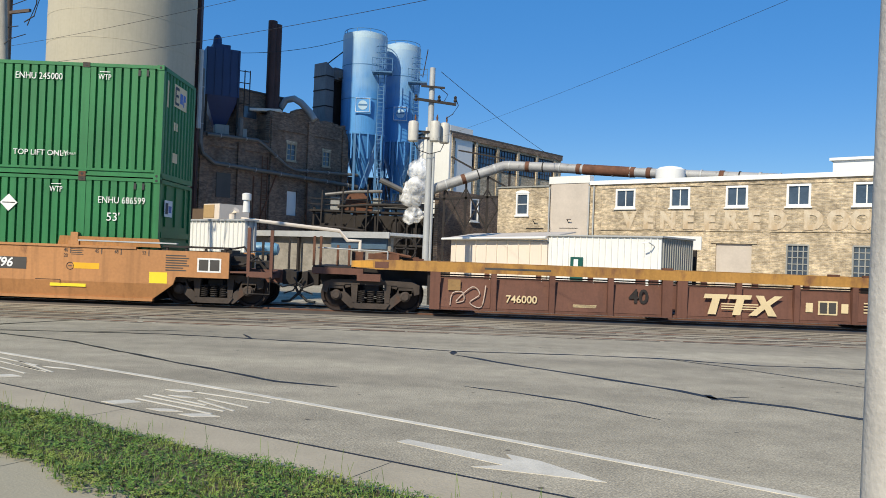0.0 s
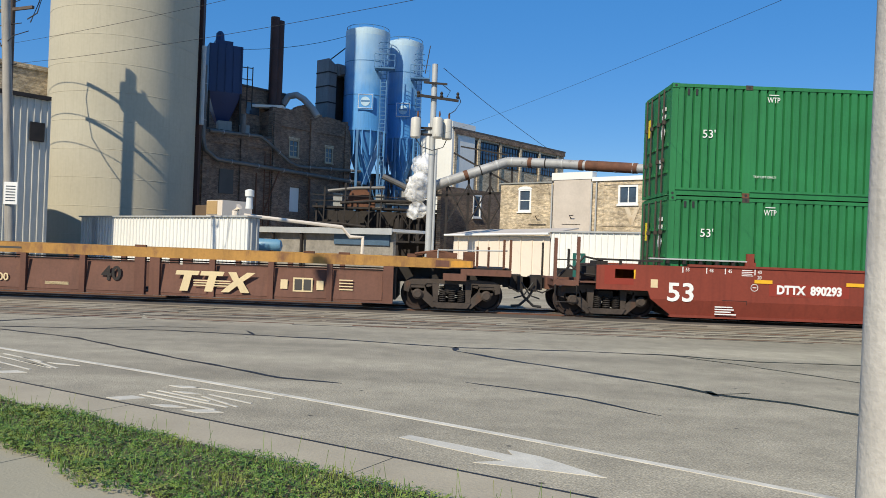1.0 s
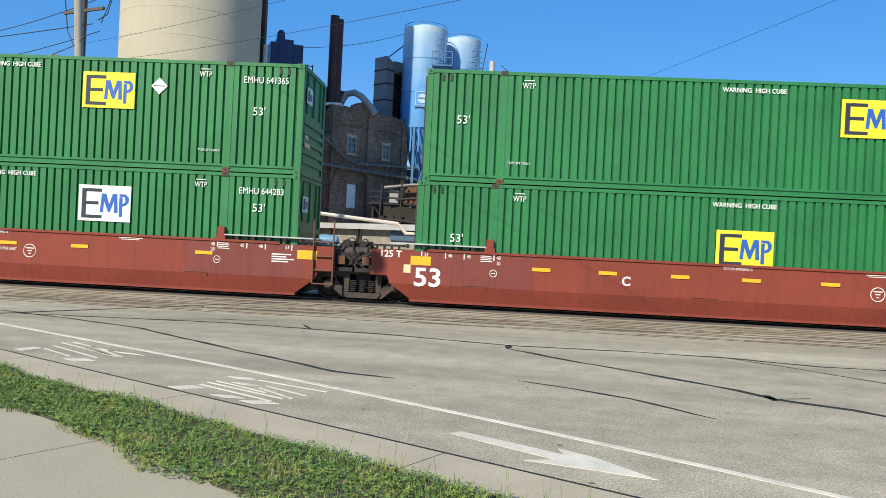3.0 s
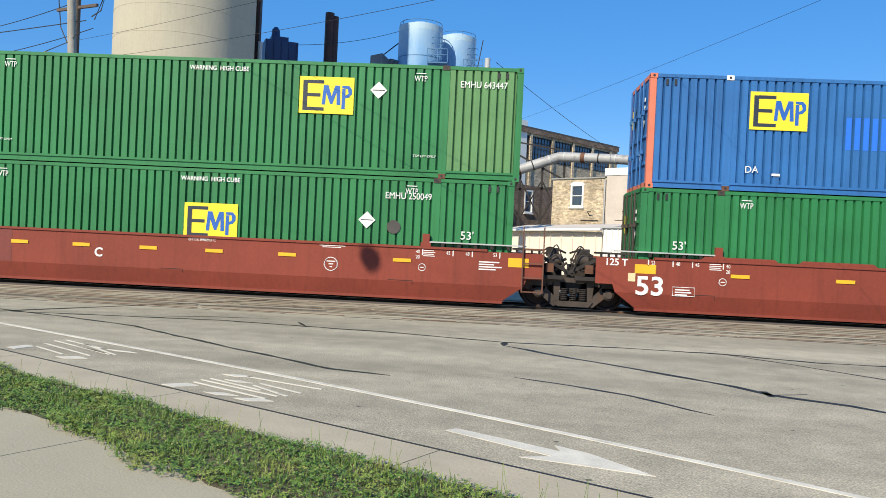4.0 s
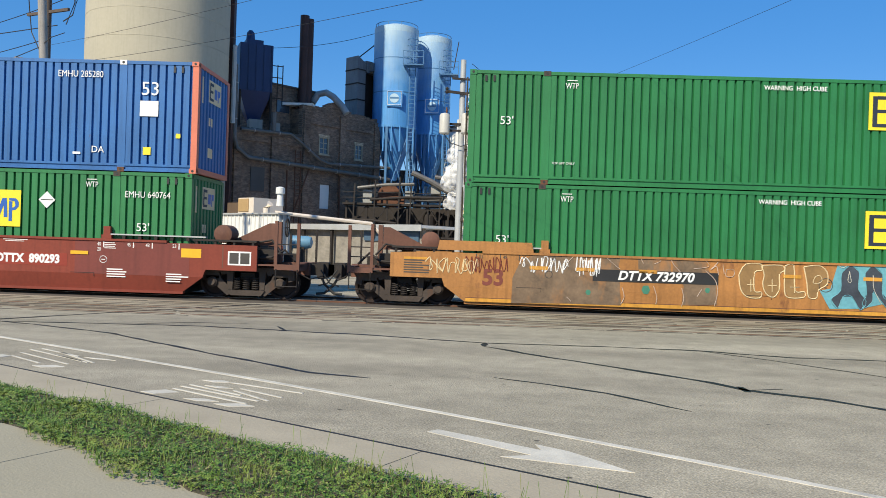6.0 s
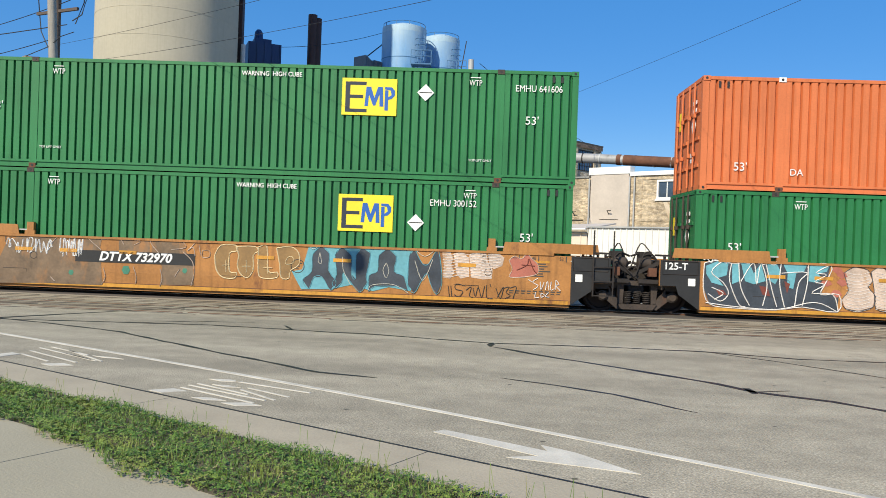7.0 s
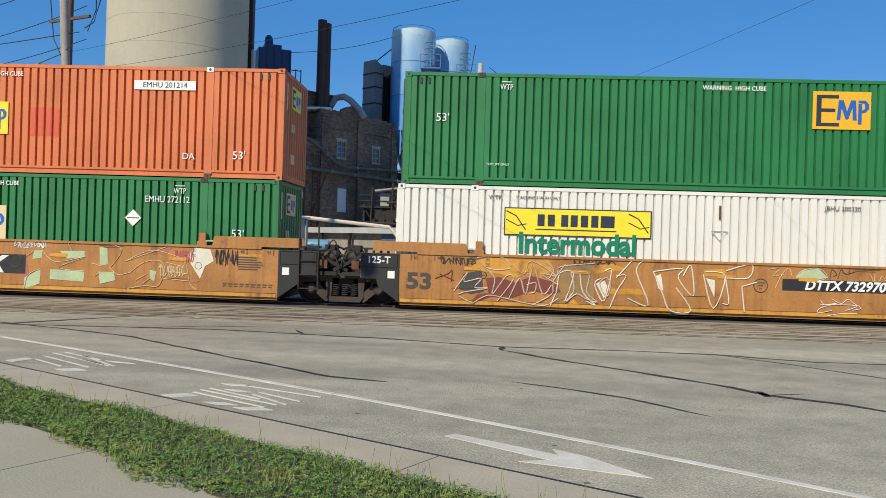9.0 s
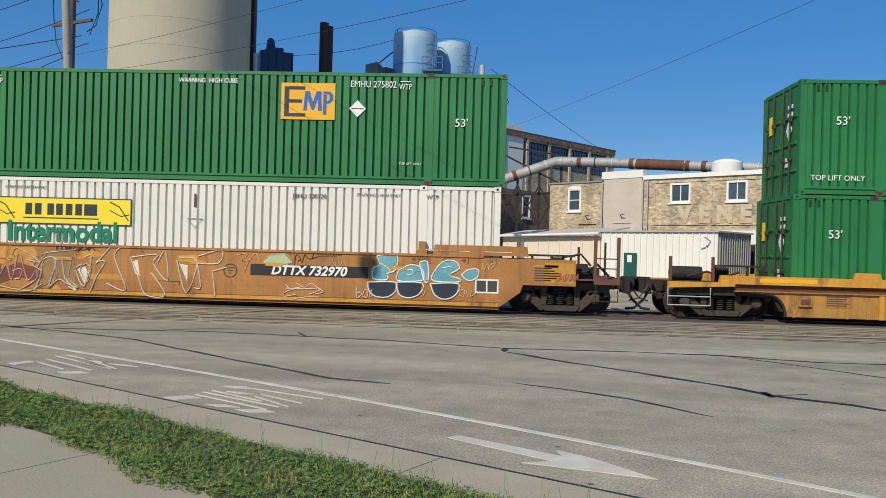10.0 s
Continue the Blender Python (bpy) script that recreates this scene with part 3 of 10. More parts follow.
# road paint
def marking(name, label, shapes):
    s = Shape()
    for q in shapes:
        s.slab_xy([street(a, b)[:2] for a, b in q], 0.0, 0.005)
    return tagged(part(name, s, ASPHALT_MARK), label, "road marking", kind="structure")


def lane_edge(al):
    return 1.49 - (0.007 if al > 2.5 else 0.002) * (al - 2.5) ** 2 if al > -4 else 1.4055


marking("lane_line", "worn white painted edge line of the bike lane", [[(al, lane_edge(al)), (al + 0.8, lane_edge(al + 0.8)), (al + 0.8, lane_edge(al + 0.8) + 0.078), (al, lane_edge(al) + 0.078)] for al in [-30 + 0.8 * i for i in range(54)]])
marking("lane_arrow", "worn white arrow painted on the bike lane", [[(6.15, 0.73), (6.18, 0.86), (7.19, 0.81), (7.07, 0.95), (7.38, 0.92), (8.0, 0.68), (7.52, 0.57), (7.02, 0.44), (7.2, 0.63)]])
def stencil(lines, blocks):
    """Worn stencilled letters: thin strokes along the lane and short solid blocks."""
    bars = []
    for a0, b0, a1, b1 in lines:
        bars.append([(a0, b0), (a1, b1), (a1, b1 + 0.03), (a0, b0 + 0.03)])
    for (a0, b0), (a1, b1) in blocks:
        bars.append([(a0 - 0.1, b0), (a0 + 0.1, b0), (a1 + 0.1, b1), (a1 - 0.1, b1)])
    marking("lane_stencil", "worn white stencilled letters on the bike lane", bars)


stencil([(3.04, 0.55, 4.17, 0.51), (2.99, 0.69, 4.17, 0.67), (2.99, 0.81, 3.83, 0.76), (3.17, 1.18, 4.22, 1.26), (3.58, 0.89, 4.23, 0.74), (3.56, 1.01, 4.22, 0.95)],
        [((3.03, 0.24), (3.14, 0.47)), ((2.96, 1.09), (3.16, 1.22)), ((3.24, 0.89), (3.4, 0.97)), ((3.62, 0.3), (3.8, 0.42)), ((4.04, 0.32), (4.22, 0.49))])
stencil([(-0.41, 0.84, 0.86, 0.71), (-0.59, 1.07, 0.92, 0.94), (-0.56, 1.22, 0.4, 1.15), (-0.23, 0.62, 0.55, 0.53), (0.06, 1.03, 0.8, 0.94), (-0.09, 1.2, 0.99, 0.97)],
        [((-0.26, 0.32), (-0.3, 0.61)), ((0.78, 0.38), (0.93, 0.58)), ((0.6, 1.17), (0.92, 1.27))])


# tar-sealed cracks
def crack(pts, w=0.045, seed=0):
    rng = random.Random(seed)
    P = []
    for (x0, y0), (x1, y1) in zip(pts, pts[1:]):
        k = max(2, int(math.hypot(x1 - x0, y1 - y0) / 0.25))
        for i in range(k):
            u = i / k
            P.append((x0 + (x1 - x0) * u, y0 + (y1 - y0) * u + (rng.uniform(-0.025, 0.025) if i else 0)))
    P.append(pts[-1])
    s = Shape()
    L, R = [], []
    for i, (x, y) in enumerate(P):
        a, b = P[max(0, i - 1)], P[min(len(P) - 1, i + 1)]
        d = Vector((b[0] - a[0], b[1] - a[1])).normalized()
        ww = w * rng.uniform(0.55, 1.3) * min(1, 0.3 + 0.4 * min(i, len(P) - 1 - i))
        L.append((x - d.y * ww, y + d.x * ww, 0.0035))
        R.append((x + d.y * ww, y - d.x * ww, 0.0035))
    k = len(P)
    s.poly(L + R, [(i, i + k, i + 1 + k, i + 1) for i in range(k - 1)])
    return tagged(part("tar_seam", s, TAR), "black tar-sealed crack in the asphalt", "road crack", kind="structure")


for i, (pts, w) in enumerate([
    ([(-9.2, 13.9), (-7.24, 13.14), (-5.67, 12.4), (-5.23, 12.01), (-3.57, 10.69), (-2.44, 9.86), (-1.84, 9.39), (-1.07, 9.16)], 0.036),
    ([(-8.5, 13.5), (-6.01, 13.78), (-4.66, 13.89), (-3.15, 13.66), (-1.6, 13.47), (0.35, 12.95), (2.25, 13.05), (3.93, 12.95), (5.26, 12.5), (7.37, 12.53), (12, 12.3)], 0.045),
    ([(0.34, 12.51), (1.16, 11.64), (2.23, 10.66), (3.12, 9.79), (3.41, 9.32), (4.14, 8.9), (4.63, 8.37), (7, 7.3)], 0.05),
    ([(0.4, 9.55), (1.06, 9.18), (1.65, 8.77), (2.36, 7.94)], 0.028),
    ([(3.93, 12.95), (4.75, 12.13), (5.42, 11.29), (5.9, 10.67), (7.5, 9.4)], 0.022),
    ([(-9.6, 12.0), (-8.0, 14.51), (-7.02, 16.07), (-5.05, 19.1)], 0.06),
    ([(-6.01, 13.78), (-5.2, 14.4), (-4.1, 14.6)], 0.025),
    ([(0.38, 13.0), (0.34, 12.51)], 0.09),
    ([(3.40, 9.55), (3.38, 9.2)], 0.11),
    ([(3.41, 9.32), (3.9, 9.5)], 0.03),
    ([(-3.15, 13.66), (-3.45, 14.3)], 0.05),
]):
    crack(pts, w, i)

# old rails let into the street in front of the main track
oldtrack = thing("embedded_track", "old rails and timber strips sunk in the asphalt", "track", kind="structure")
rt = random.Random(11)
for y, w, m in ((15.75, 0.02, TAR), (16.0, 0.04, RUST), (16.45, 0.04, BARE_TIE), (16.6, 0.02, TAR), (16.78, 0.05, BARE_TIE), (17.15, 0.03, TAR), (17.42, 0.05, RUST), (17.7, 0.02, TAR), (18.1, 0.04, BARE_TIE), (18.5, 0.025, TAR), (18.9, 0.05, TAR)):
    x = -60 + rt.uniform(0, 3)
    while x < 60:
        ln, y0, y1 = rt.uniform(0.7, 3.6), y + rt.uniform(-0.07, 0.07), y + rt.uniform(-0.07, 0.07)
        w0, w1 = w * rt.uniform(0.3, 1.3), w * rt.uniform(0.3, 1.3)
        part("plank", Shape().slab_xy([(x, y0 - w0), (x + ln, y1 - w1), (x + ln, y1 + w1), (x, y0 + w0)], -0.05, 0.005), m, oldtrack)
        x += ln + rt.choice((0.05, 0.1, 0.4, 1.2))

# main track
track = thing("railway_track", "rusty rails with worn bright tops on packed ballast", "track", kind="structure")
part("ballast", Shape().box(-220, 19.35, -0.05, 240, 23.2, 0.004), BALLAST, track)
for y in (20.45, 21.89):
    rl = part("rail", Shape().box(-220, y - 0.036, -0.1, 240, y + 0.036, 0.044), RUST, track)
    part("rail_head", Shape().box(-220, y - 0.022, 0.0445, 240, y + 0.022, 0.05), STEEL_BRIGHT, rl)

# ---- works buildings ----
def opened(length, height, thick, holes):
    """A wall along x from 0, outer face at y 0, with through openings (x0, z0, x1, z1), as one sheet of thick cells."""
    xs = sorted({0.0, length, *[h[0] for h in holes], *[h[2] for h in holes]})
    zs = sorted({0.0, height, *[min(h[1], height) for h in holes], *[min(h[3], height) for h in holes]})
    nx, nz = len(xs) - 1, len(zs) - 1

    def solid(i, j):
        if not (0 <= i < nx and 0 <= j < nz):
            return False
        cx, cz = (xs[i] + xs[i + 1]) / 2, (zs[j] + zs[j + 1]) / 2
        return not any(h[0] < cx < h[2] and h[1] < cz < h[3] for h in holes)

    s = Shape()
    idx = lambda i, j, k: (i * (nz + 1) + j) * 2 + k
    vs = [(x, y, z) for x in xs for z in zs for y in (0.0, thick)]
    fs = []
    for i in range(nx):
        for j in range(nz):
            if not solid(i, j):
                continue
            c = [(i, j), (i + 1, j), (i + 1, j + 1), (i, j + 1)]
            fs.append(tuple(idx(*q, 0) for q in c))
            fs.append(tuple(idx(*q, 1) for q in reversed(c)))
            for (a, b), n in zip(((0, 1), (1, 2), (2, 3), (3, 0)), ((i, j - 1), (i + 1, j), (i, j + 1), (i - 1, j))):
                if not solid(*n):
                    fs.append((idx(*c[a], 0), idx(*c[a], 1), idx(*c[b], 1), idx(*c[b], 0)))
    return s.poly(vs, fs)


def window(parent, x0, z0, x1, z1, cols=2, rows=1, frame_mat=None, glass=None, fw=0.09, sill=True):
    """A window set into an opening: frame, bars, panes and sill."""
    fm = frame_mat or WHITE
    w = part("window", Shape().box(x0 - 0.02, -0.03, z1 - fw, x1 + 0.02, 0.12, z1 + 0.03).box(x0 - 0.02, -0.03, z0 - 0.03, x1 + 0.02, 0.12, z0 + fw).box(x0 - 0.03, -0.032, z0, x0 + fw, 0.12, z1).box(x1 - fw, -0.032, z0, x1 + 0.03, 0.12, z1), fm, parent)
    bars = Shape()
    for i in range(1, cols):
        x = x0 + (x1 - x0) * i / cols
        bars.box(x - 0.028, 0.02, z0 + fw, x + 0.028, 0.1, z1 - fw)
    for i in range(1, rows):
        z = z0 + (z1 - z0) * i / rows
        bars.box(x0 + fw, 0.022, z - 0.025, x1 - fw, 0.098, z + 0.025)
    if bars.v:
        part("glazing_bar", bars, fm, w)
    for i in range(cols):
        xa, xb = x0 + (x1 - x0) * i / cols, x0 + (x1 - x0) * (i + 1) / cols
        part("pane", Shape().box(xa + 0.03, 0.06, z0 + 0.03, xb - 0.03, 0.075, z1 - 0.03), glass or GLASS, w)
    if sill:
        part("sill", Shape().box(x0 - 0.1, -0.1, z0 - 0.12, x1 + 0.1, 0.1, z0 - 0.031), fm, w)
    return w


def face(x, y, turn):
    return pose(x, y, 0, 0, 0, turn)


T1, T2 = -41.3, 48.7

# long two-storey works of cream brick
works = thing("brick_works", "two-storey cream brick works with faded painted lettering", "building", face(4.4, 55, T1))
wins = [(9.28, 4.97, 10.58, 6.13), (12.9, 4.97, 14.1, 6.13), (16.27, 4.97, 17.47, 6.13), (19.6, 4.97, 20.8, 6.13), (22.9, 4.97, 24.1, 6.13), (26.2, 4.97, 27.4, 6.13)]
lows = [(19.68, 1.12, 20.8, 2.86), (22.95, 1.12, 24.1, 2.86), (26.2, 1.12, 27.4, 2.86)]
arch = [(1.6, 4.55, 2.6, 6.05)]
gate = [(15.76, 0.0, 17.8, 2.85)]
part("wall", opened(32, 6.45, 0.4, wins + lows + arch + gate), BRICK_TAN, works)
part("side_wall", Shape().box(0, 0.4, 0, 0.4, 14, 6.45).box(31.6, 0.4, 0, 32, 14, 6.45).box(0.4, 13.6, 0, 31.6, 14, 6.45), BRICK_TAN, works)
part("roof", Shape().box(-0.1, 0.5, 6.455, 32.1, 14.1, 6.6), ROOF_DARK, works)
part("coping", Shape().box(7.4, -0.12, 6.46, 32.1, 0.45, 6.72), WHITE, works, "white metal roof coping")
part("coping", Shape().box(-0.1, -0.08, 6.455, 4.3, 0.45, 6.55), SHED_GREY, works)
part("coping", Shape().box(4.3, -0.1, 6.62, 7.39, 0.45, 7.1), SHED_WHITE, works)
part("painted_bay", Shape().box(4.45, -0.06, 3.2, 7.3, -0.003, 6.6), BRICK_PAINT, works, "grey painted brick bay")
part("brick_course", Shape().box(8.0, -0.06, 3.55, 32, -0.003, 3.62).box(8.0, -0.05, 6.2, 32, -0.003, 6.28), BRICK_TAN, works)
for x in (8.05, 11.8, 15.2, 18.6, 21.9, 25.2, 28.5):
    part("pilaster", Shape().box(x - 0.2, -0.03, 0, x + 0.2, -0.004, 6.44), BRICK_TAN, works)
for x in (4.38, 7.4, 7.75):
    part("downpipe", Shape().tube([(x, -0.14, 0.2), (x, -0.14, 6.4)], 0.05, 8), GALV, works)
for q in wins:
    window(works, *q)
for q in lows:
    window(works, *q, cols=4, rows=5, frame_mat=SHED_GREY, glass=GLASS, fw=0.05)
window(works, *arch[0], cols=1, rows=2)
part("arch_head", Shape().slab_xz([(1.5, 6.05)] + [(2.1 - 0.6 * math.cos(a), 6.05 + 0.22 * math.sin(a)) for a in [math.pi * i / 8 for i in range(9)]][1:-1] + [(2.7, 6.05)], -0.05, -0.004), WHITE, works)
part("gate_infill", Shape().box(15.77, 0.08, 0, 17.79, 0.3, 2.84), BRICK_PAINT, works, "bricked-up gateway painted pale")
part("lintel", Shape().box(15.5, -0.07, 2.86, 18.1, -0.004, 3.1), BRICK_TAN, works)
for ch, k in zip("VENEEREDDOO", (0, 1, 2, 3, 4, 5, 6, 7, 8.45, 9.4, 10.3)):
    write(works, ch, 10.25 + k * 1.27, -0.036, 4.15, 1.36, FADED, bold=0.085, wide=0.95, thick=0.001)
for x, z in ((3.2, 3.95), (5.9, 3.98)):
    part("wall_lamp", Shape().tube([(x, -0.02, z), (x, -0.3, z + 0.25), (x + 0.3, -0.32, z + 0.25)], 0.03, 6).box(x - 0.7, -0.06, z - 0.35, x + 0.7, -0.004, z - 0.3), STEEL_DARK, works)
part("roof_vent", Shape().lathe([(0.95, 6.6), (0.95, 7.71), (0.7, 7.88), (0.3, 7.96)], (11.02, 4.0, 0), n=20), WHITE, works, "white round roof vent", True)
part("penthouse", Shape().box(21.6, 1.0, 6.6, 30, 8.0, 7.45).box(21.45, 0.85, 7.453, 30.1, 8.1, 7.6), SHED_WHITE, works)

# dark recess behind the corner of the works
annex = thing("brick_annex", "dark old brick annex with white arched window", "building", face(0.2, 59.5, T2))
part("wall", opened(9, 6.6, 0.4, [(3.95, 4.4, 4.95, 6.2)]), BRICK_RED, annex)
window(annex, 3.95, 4.4, 4.95, 6.2, cols=1, rows=2)
part("roof", Shape().box(0, 0.41, 6.3, 9, 4, 6.55), ROOF_DARK, annex)

# tall brown brick boiler house
boiler = thing("boiler_house", "tall old brown brick boiler house in shade", "building", face(-17.1, 55.9, T2))
bwins = [(7.68, 8.64, 8.6, 9.97), (11.4, 8.58, 12.2, 9.8)]
bdoor = [(7.9, 4.26, 8.9, 6.22)]
BX = 5.97
part("wall", opened(14.1 - BX, 12.0, 0.5, [(q[0] - BX, q[1], q[2] - BX, q[3]) for q in bwins + bdoor]), BRICK_RED, boiler, at=Matrix.Translation((BX, 0, 0)))
part("low_wall", Shape().box(-0.4, 0.0, 0, BX - 0.003, 0.5, 9.75), BRICK_RED, boiler)
part("side_wall", Shape().box(13.6, 0.503, 0, 14.1, 9, 12.0).box(BX, 0.503, 0, BX + 0.5, 8.5, 12.0).box(-0.4, 8.5, 0, 13.597, 9, 11.8), BRICK_RED, boiler)
part("roof", Shape().box(BX + 0.5, 0.503, 11.7, 13.597, 8.497, 11.85), ROOF_DARK, boiler)
part("low_roof", Shape().box(-0.4, 0.503, 9.2, BX - 0.003, 8.497, 9.35), ROOF_DARK, boiler)
rngb = random.Random(3)
par = Shape()
for i in range(36):
    x = BX + i * 0.225
    top = 0.15 + 0.75 * max(0.0, 1 - abs(x - 9.3) / 1.6) + (0.12 if x < 9.3 else 0.12 * (14.1 - x) / 4.8)
    par.box(x, 0.0, 12.003, x + 0.223, 0.45, 12.003 + top + rngb.choice((0.0, 0.04, 0.08, 0.12)))
part("parapet", par, BRICK_RED, boiler)
cop = Shape()
for i in range(28):
    x = -0.4 + i * 0.225
    cop.box(x, -0.05, 9.753, x + 0.22, 0.5, 9.80 + rngb.choice((0.02, 0.05, 0.09)))
part("low_coping", cop, ROOF_DARK, boiler)
part("upper_block", Shape().box(4.1, 1.6, 9.36, BX - 0.01, 6.5, 13.75).box(BX + 0.003, 1.6, 11.86, 8.4, 6.5, 13.75), BRICK_RED, boiler)
part("upper_block_coping", Shape().box(4.0, 1.5, 13.753, 8.5, 6.6, 13.9), ROOF_DARK, boiler)
part("upper_window", Shape().box(4.6, 1.54, 11.7, 5.8, 1.597, 12.6), GLASS, boiler)
for q in bwins:
    window(boiler, *q, cols=2, rows=3, frame_mat=CONCRETE, fw=0.06)
part("door", Shape().box(7.92, 0.1, 4.27, 8.88, 0.18, 6.2), SHED_WHITE, boiler, "white steel door")
for x in (0.2, 3.4, 6.35, 10.0, 13.75):
    part("pier", Shape().box(x - 0.3, -0.18, 0, x + 0.3, -0.003, 11.9 if x > 6 else 9.4), BRICK_RED, boiler)
for x0, x1 in ((0.55, 3.05), (3.75, 5.9), (6.7, 9.65), (10.35, 13.4)):
    part("corbel", Shape().box(x0, -0.1, 10.9 if x0 > 6 else 8.9, x1, -0.003, 11.15 if x0 > 6 else 9.15), BRICK_RED, boiler)
for x0, z0, x1, z1 in ((7.6, 9.97, 8.68, 10.2), (11.32, 9.8, 12.28, 10.02), (1.4, 5.2, 2.6, 7.0)):
    part("bricked_opening" if x0 < 2 else "window_head", Shape().box(x0, -0.06, z0, x1, -0.003, z1), BRICK_TAN if x0 > 2 else ROOF_DARK, boiler)
lad = Shape().beam((5.2, -0.3, 3.0), (5.2, -0.3, 8.6), 0.06).beam((5.7, -0.3, 3.0), (5.7, -0.3, 8.6), 0.06)
for i in range(18):
    lad.beam((5.2, -0.3, 3.2 + i * 0.3), (5.7, -0.3, 3.2 + i * 0.3), 0.03)
part("ladder", lad.beam((4.4, -0.9, 3.0), (6.6, -0.4, 7.6), 0.08), RUST, boiler)

for x in (4.5, 9.7, 12.9):
    part("downpipe", Shape().tube([(x, -0.25, 2.5), (x, -0.25, 7.0)], 0.06, 8), RUST, boiler)

# tall shop with steel windows behind
shop = thing("glazed_shop", "tall brick shop with blue-grey steel window bays", "building", face(1.1, 68, T2))
bays = [(0.57 + i * 3.3, 9.65, 3.27 + i * 3.3, 11.7) for i in range(5)]
part("wall", opened(18.1, 12.35, 0.4, bays), BRICK_TAN, shop)
part("end_wall", Shape().box(0, 0.4, 0, 0.4, 7, 12.35), SHED_WHITE, shop, "white clad end wall")
part("roof", Shape().box(-0.2, -0.15, 12.353, 18.2, 7, 12.5), ROOF_DARK, shop)
for i in range(6):
    part("pier", Shape().box(0.1 + i * 3.3, -0.12, 0, 0.42 + i * 3.3, -0.003, 12.34), BRICK_TAN, shop)
part("cornice", Shape().box(0, -0.16, 11.95, 18.1, -0.123, 12.34), BRICK_RED, shop)
for q in bays:
    window(shop, *q, cols=6, rows=4, frame_mat=STEEL_DARK, glass=GLASS_BLUE, fw=0.05, sill=False)

white_bay = thing("clad_tower", "white sheet-clad low tower beside the shop", "building", face(-1.05, 69.9, T1))
part("cladding", Shape().box(0, -0.2, 0, 2.9, 3, 13.0), SHED_WHITE, white_bay)


def ribbed(length, height, pitch=0.3, rib=0.05):
    """Sheet siding with upright ribs, outer face near y 0, as one folded sheet."""
    k = max(1, int(length / pitch))
    p = length / k
    line = [(0.0, 0.0)]
    for i in range(k):
        x = (i + 0.5) * p
        line += [(x - 0.03, 0.0), (x - 0.018, -rib), (x + 0.018, -rib), (x + 0.03, 0.0)]
    line += [(length, 0.0), (length, 0.06), (0.0, 0.06)]
    return Shape().slab_xy(line, 0, height)


def shed(name, label, x, y, length, depth, height, m, side, pitch=0.3, left_depth=True):
    """A box shed whose near right corner stands at x, y; it runs back to the left along the works' first axis."""
    ob = thing(name, label, "shed", face(x, y, T1))
    at = Matrix.Translation((-length, 0, 0))
    part("front_wall", ribbed(length, height, pitch), m, ob, at=at)
    part("end_wall", ribbed(depth, height, 0.22), side, ob, at=pose(0.003, 0.06, 0, 0, 0, 90))
    part("back_wall", Shape().box(-length, depth, 0, 0, depth + 0.06, height), m, ob)
    part("end_wall", Shape().box(-length - 0.06, 0.06, 0, -length - 0.003, depth, height), m, ob)
    part("roof", Shape().box(-length - 0.1, -0.1, height + 0.003, 0.1, depth + 0.1, height + 0.07), GALV, ob)
    return ob


sh = shed("long_white_shed", "long low white ribbed metal shed", -7.56, 30.9, 14.7, 0.5, 2.64, SHED_WHITE, GALV)
part("downpipe", Shape().box(-13.2, -0.12, 0, -12.95, -0.06, 2.58), GALV, sh, "grey downpipe strip")
sh = shed("white_shed", "low white ribbed shed with dark grey end", 9.56, 32.6, 5.6, 3.2, 2.66, SHED_WHITE, SHED_GREY)
part("door", Shape().box(-4.36, -0.08, 0, -3.72, -0.055, 1.72), mat("teal_door", (0.01, 0.09, 0.075), 0.5), sh, "dark teal door with paper notice")
part("notice", Shape().box(-4.18, -0.09, 1.3, -3.95, -0.083, 1.62), WHITE, sh)
part("lamp_bracket", Shape().tube([(-0.3, -0.05, 2.3), (-0.35, -0.5, 2.45), (-0.6, -0.55, 2.4)], 0.03, 6), WHITE, sh)
sh = shed("cream_shed", "low plain cream shed wall", 5.3, 36.4, 5.9, 2.2, 2.4, SHED_CREAM, SHED_CREAM, 0.6)
part("lean_roof", Shape().poly([(-6.3, -0.25, 2.46), (0.1, -0.25, 2.62), (0.1, 2.4, 2.98), (-6.3, 2.4, 2.82), (-6.3, -0.25, 2.40), (0.1, -0.25, 2.56), (0.1, 2.4, 2.92), (-6.3, 2.4, 2.76)], [(0, 1, 2, 3), (7, 6, 5, 4), (0, 4, 5, 1), (1, 5, 6, 2), (2, 6, 7, 3), (3, 7, 4, 0)]), BRICK_PAINT, sh, "low-pitched pale sheet roof")
part("gutter", Shape().tube([(-6.3, -0.3, 2.42), (0.1, -0.3, 2.58)], 0.06, 8), SHED_WHITE, sh)

# dark covered way beside the white shed
cov = thing("covered_way", "dark open-sided covered way with white fascia", "shed", face(12.6, 37.6, T1))
part("back_wall", Shape().box(-1.6, 1.2, 0, -0.35, 1.3, 2.3), STEEL_DARK, cov)
part("fascia", Shape().box(-1.6, -0.05, 2.3, 0.4, 0.0, 2.95), SHED_WHITE, cov)
part("post", Shape().box(-0.3, 0.0, 0, -0.15, 0.15, 2.3), RUST, cov)
part("slat_screen", Shape().box(-1.5, 0.5, 0, -0.4, 0.55, 1.9), RUST, cov)

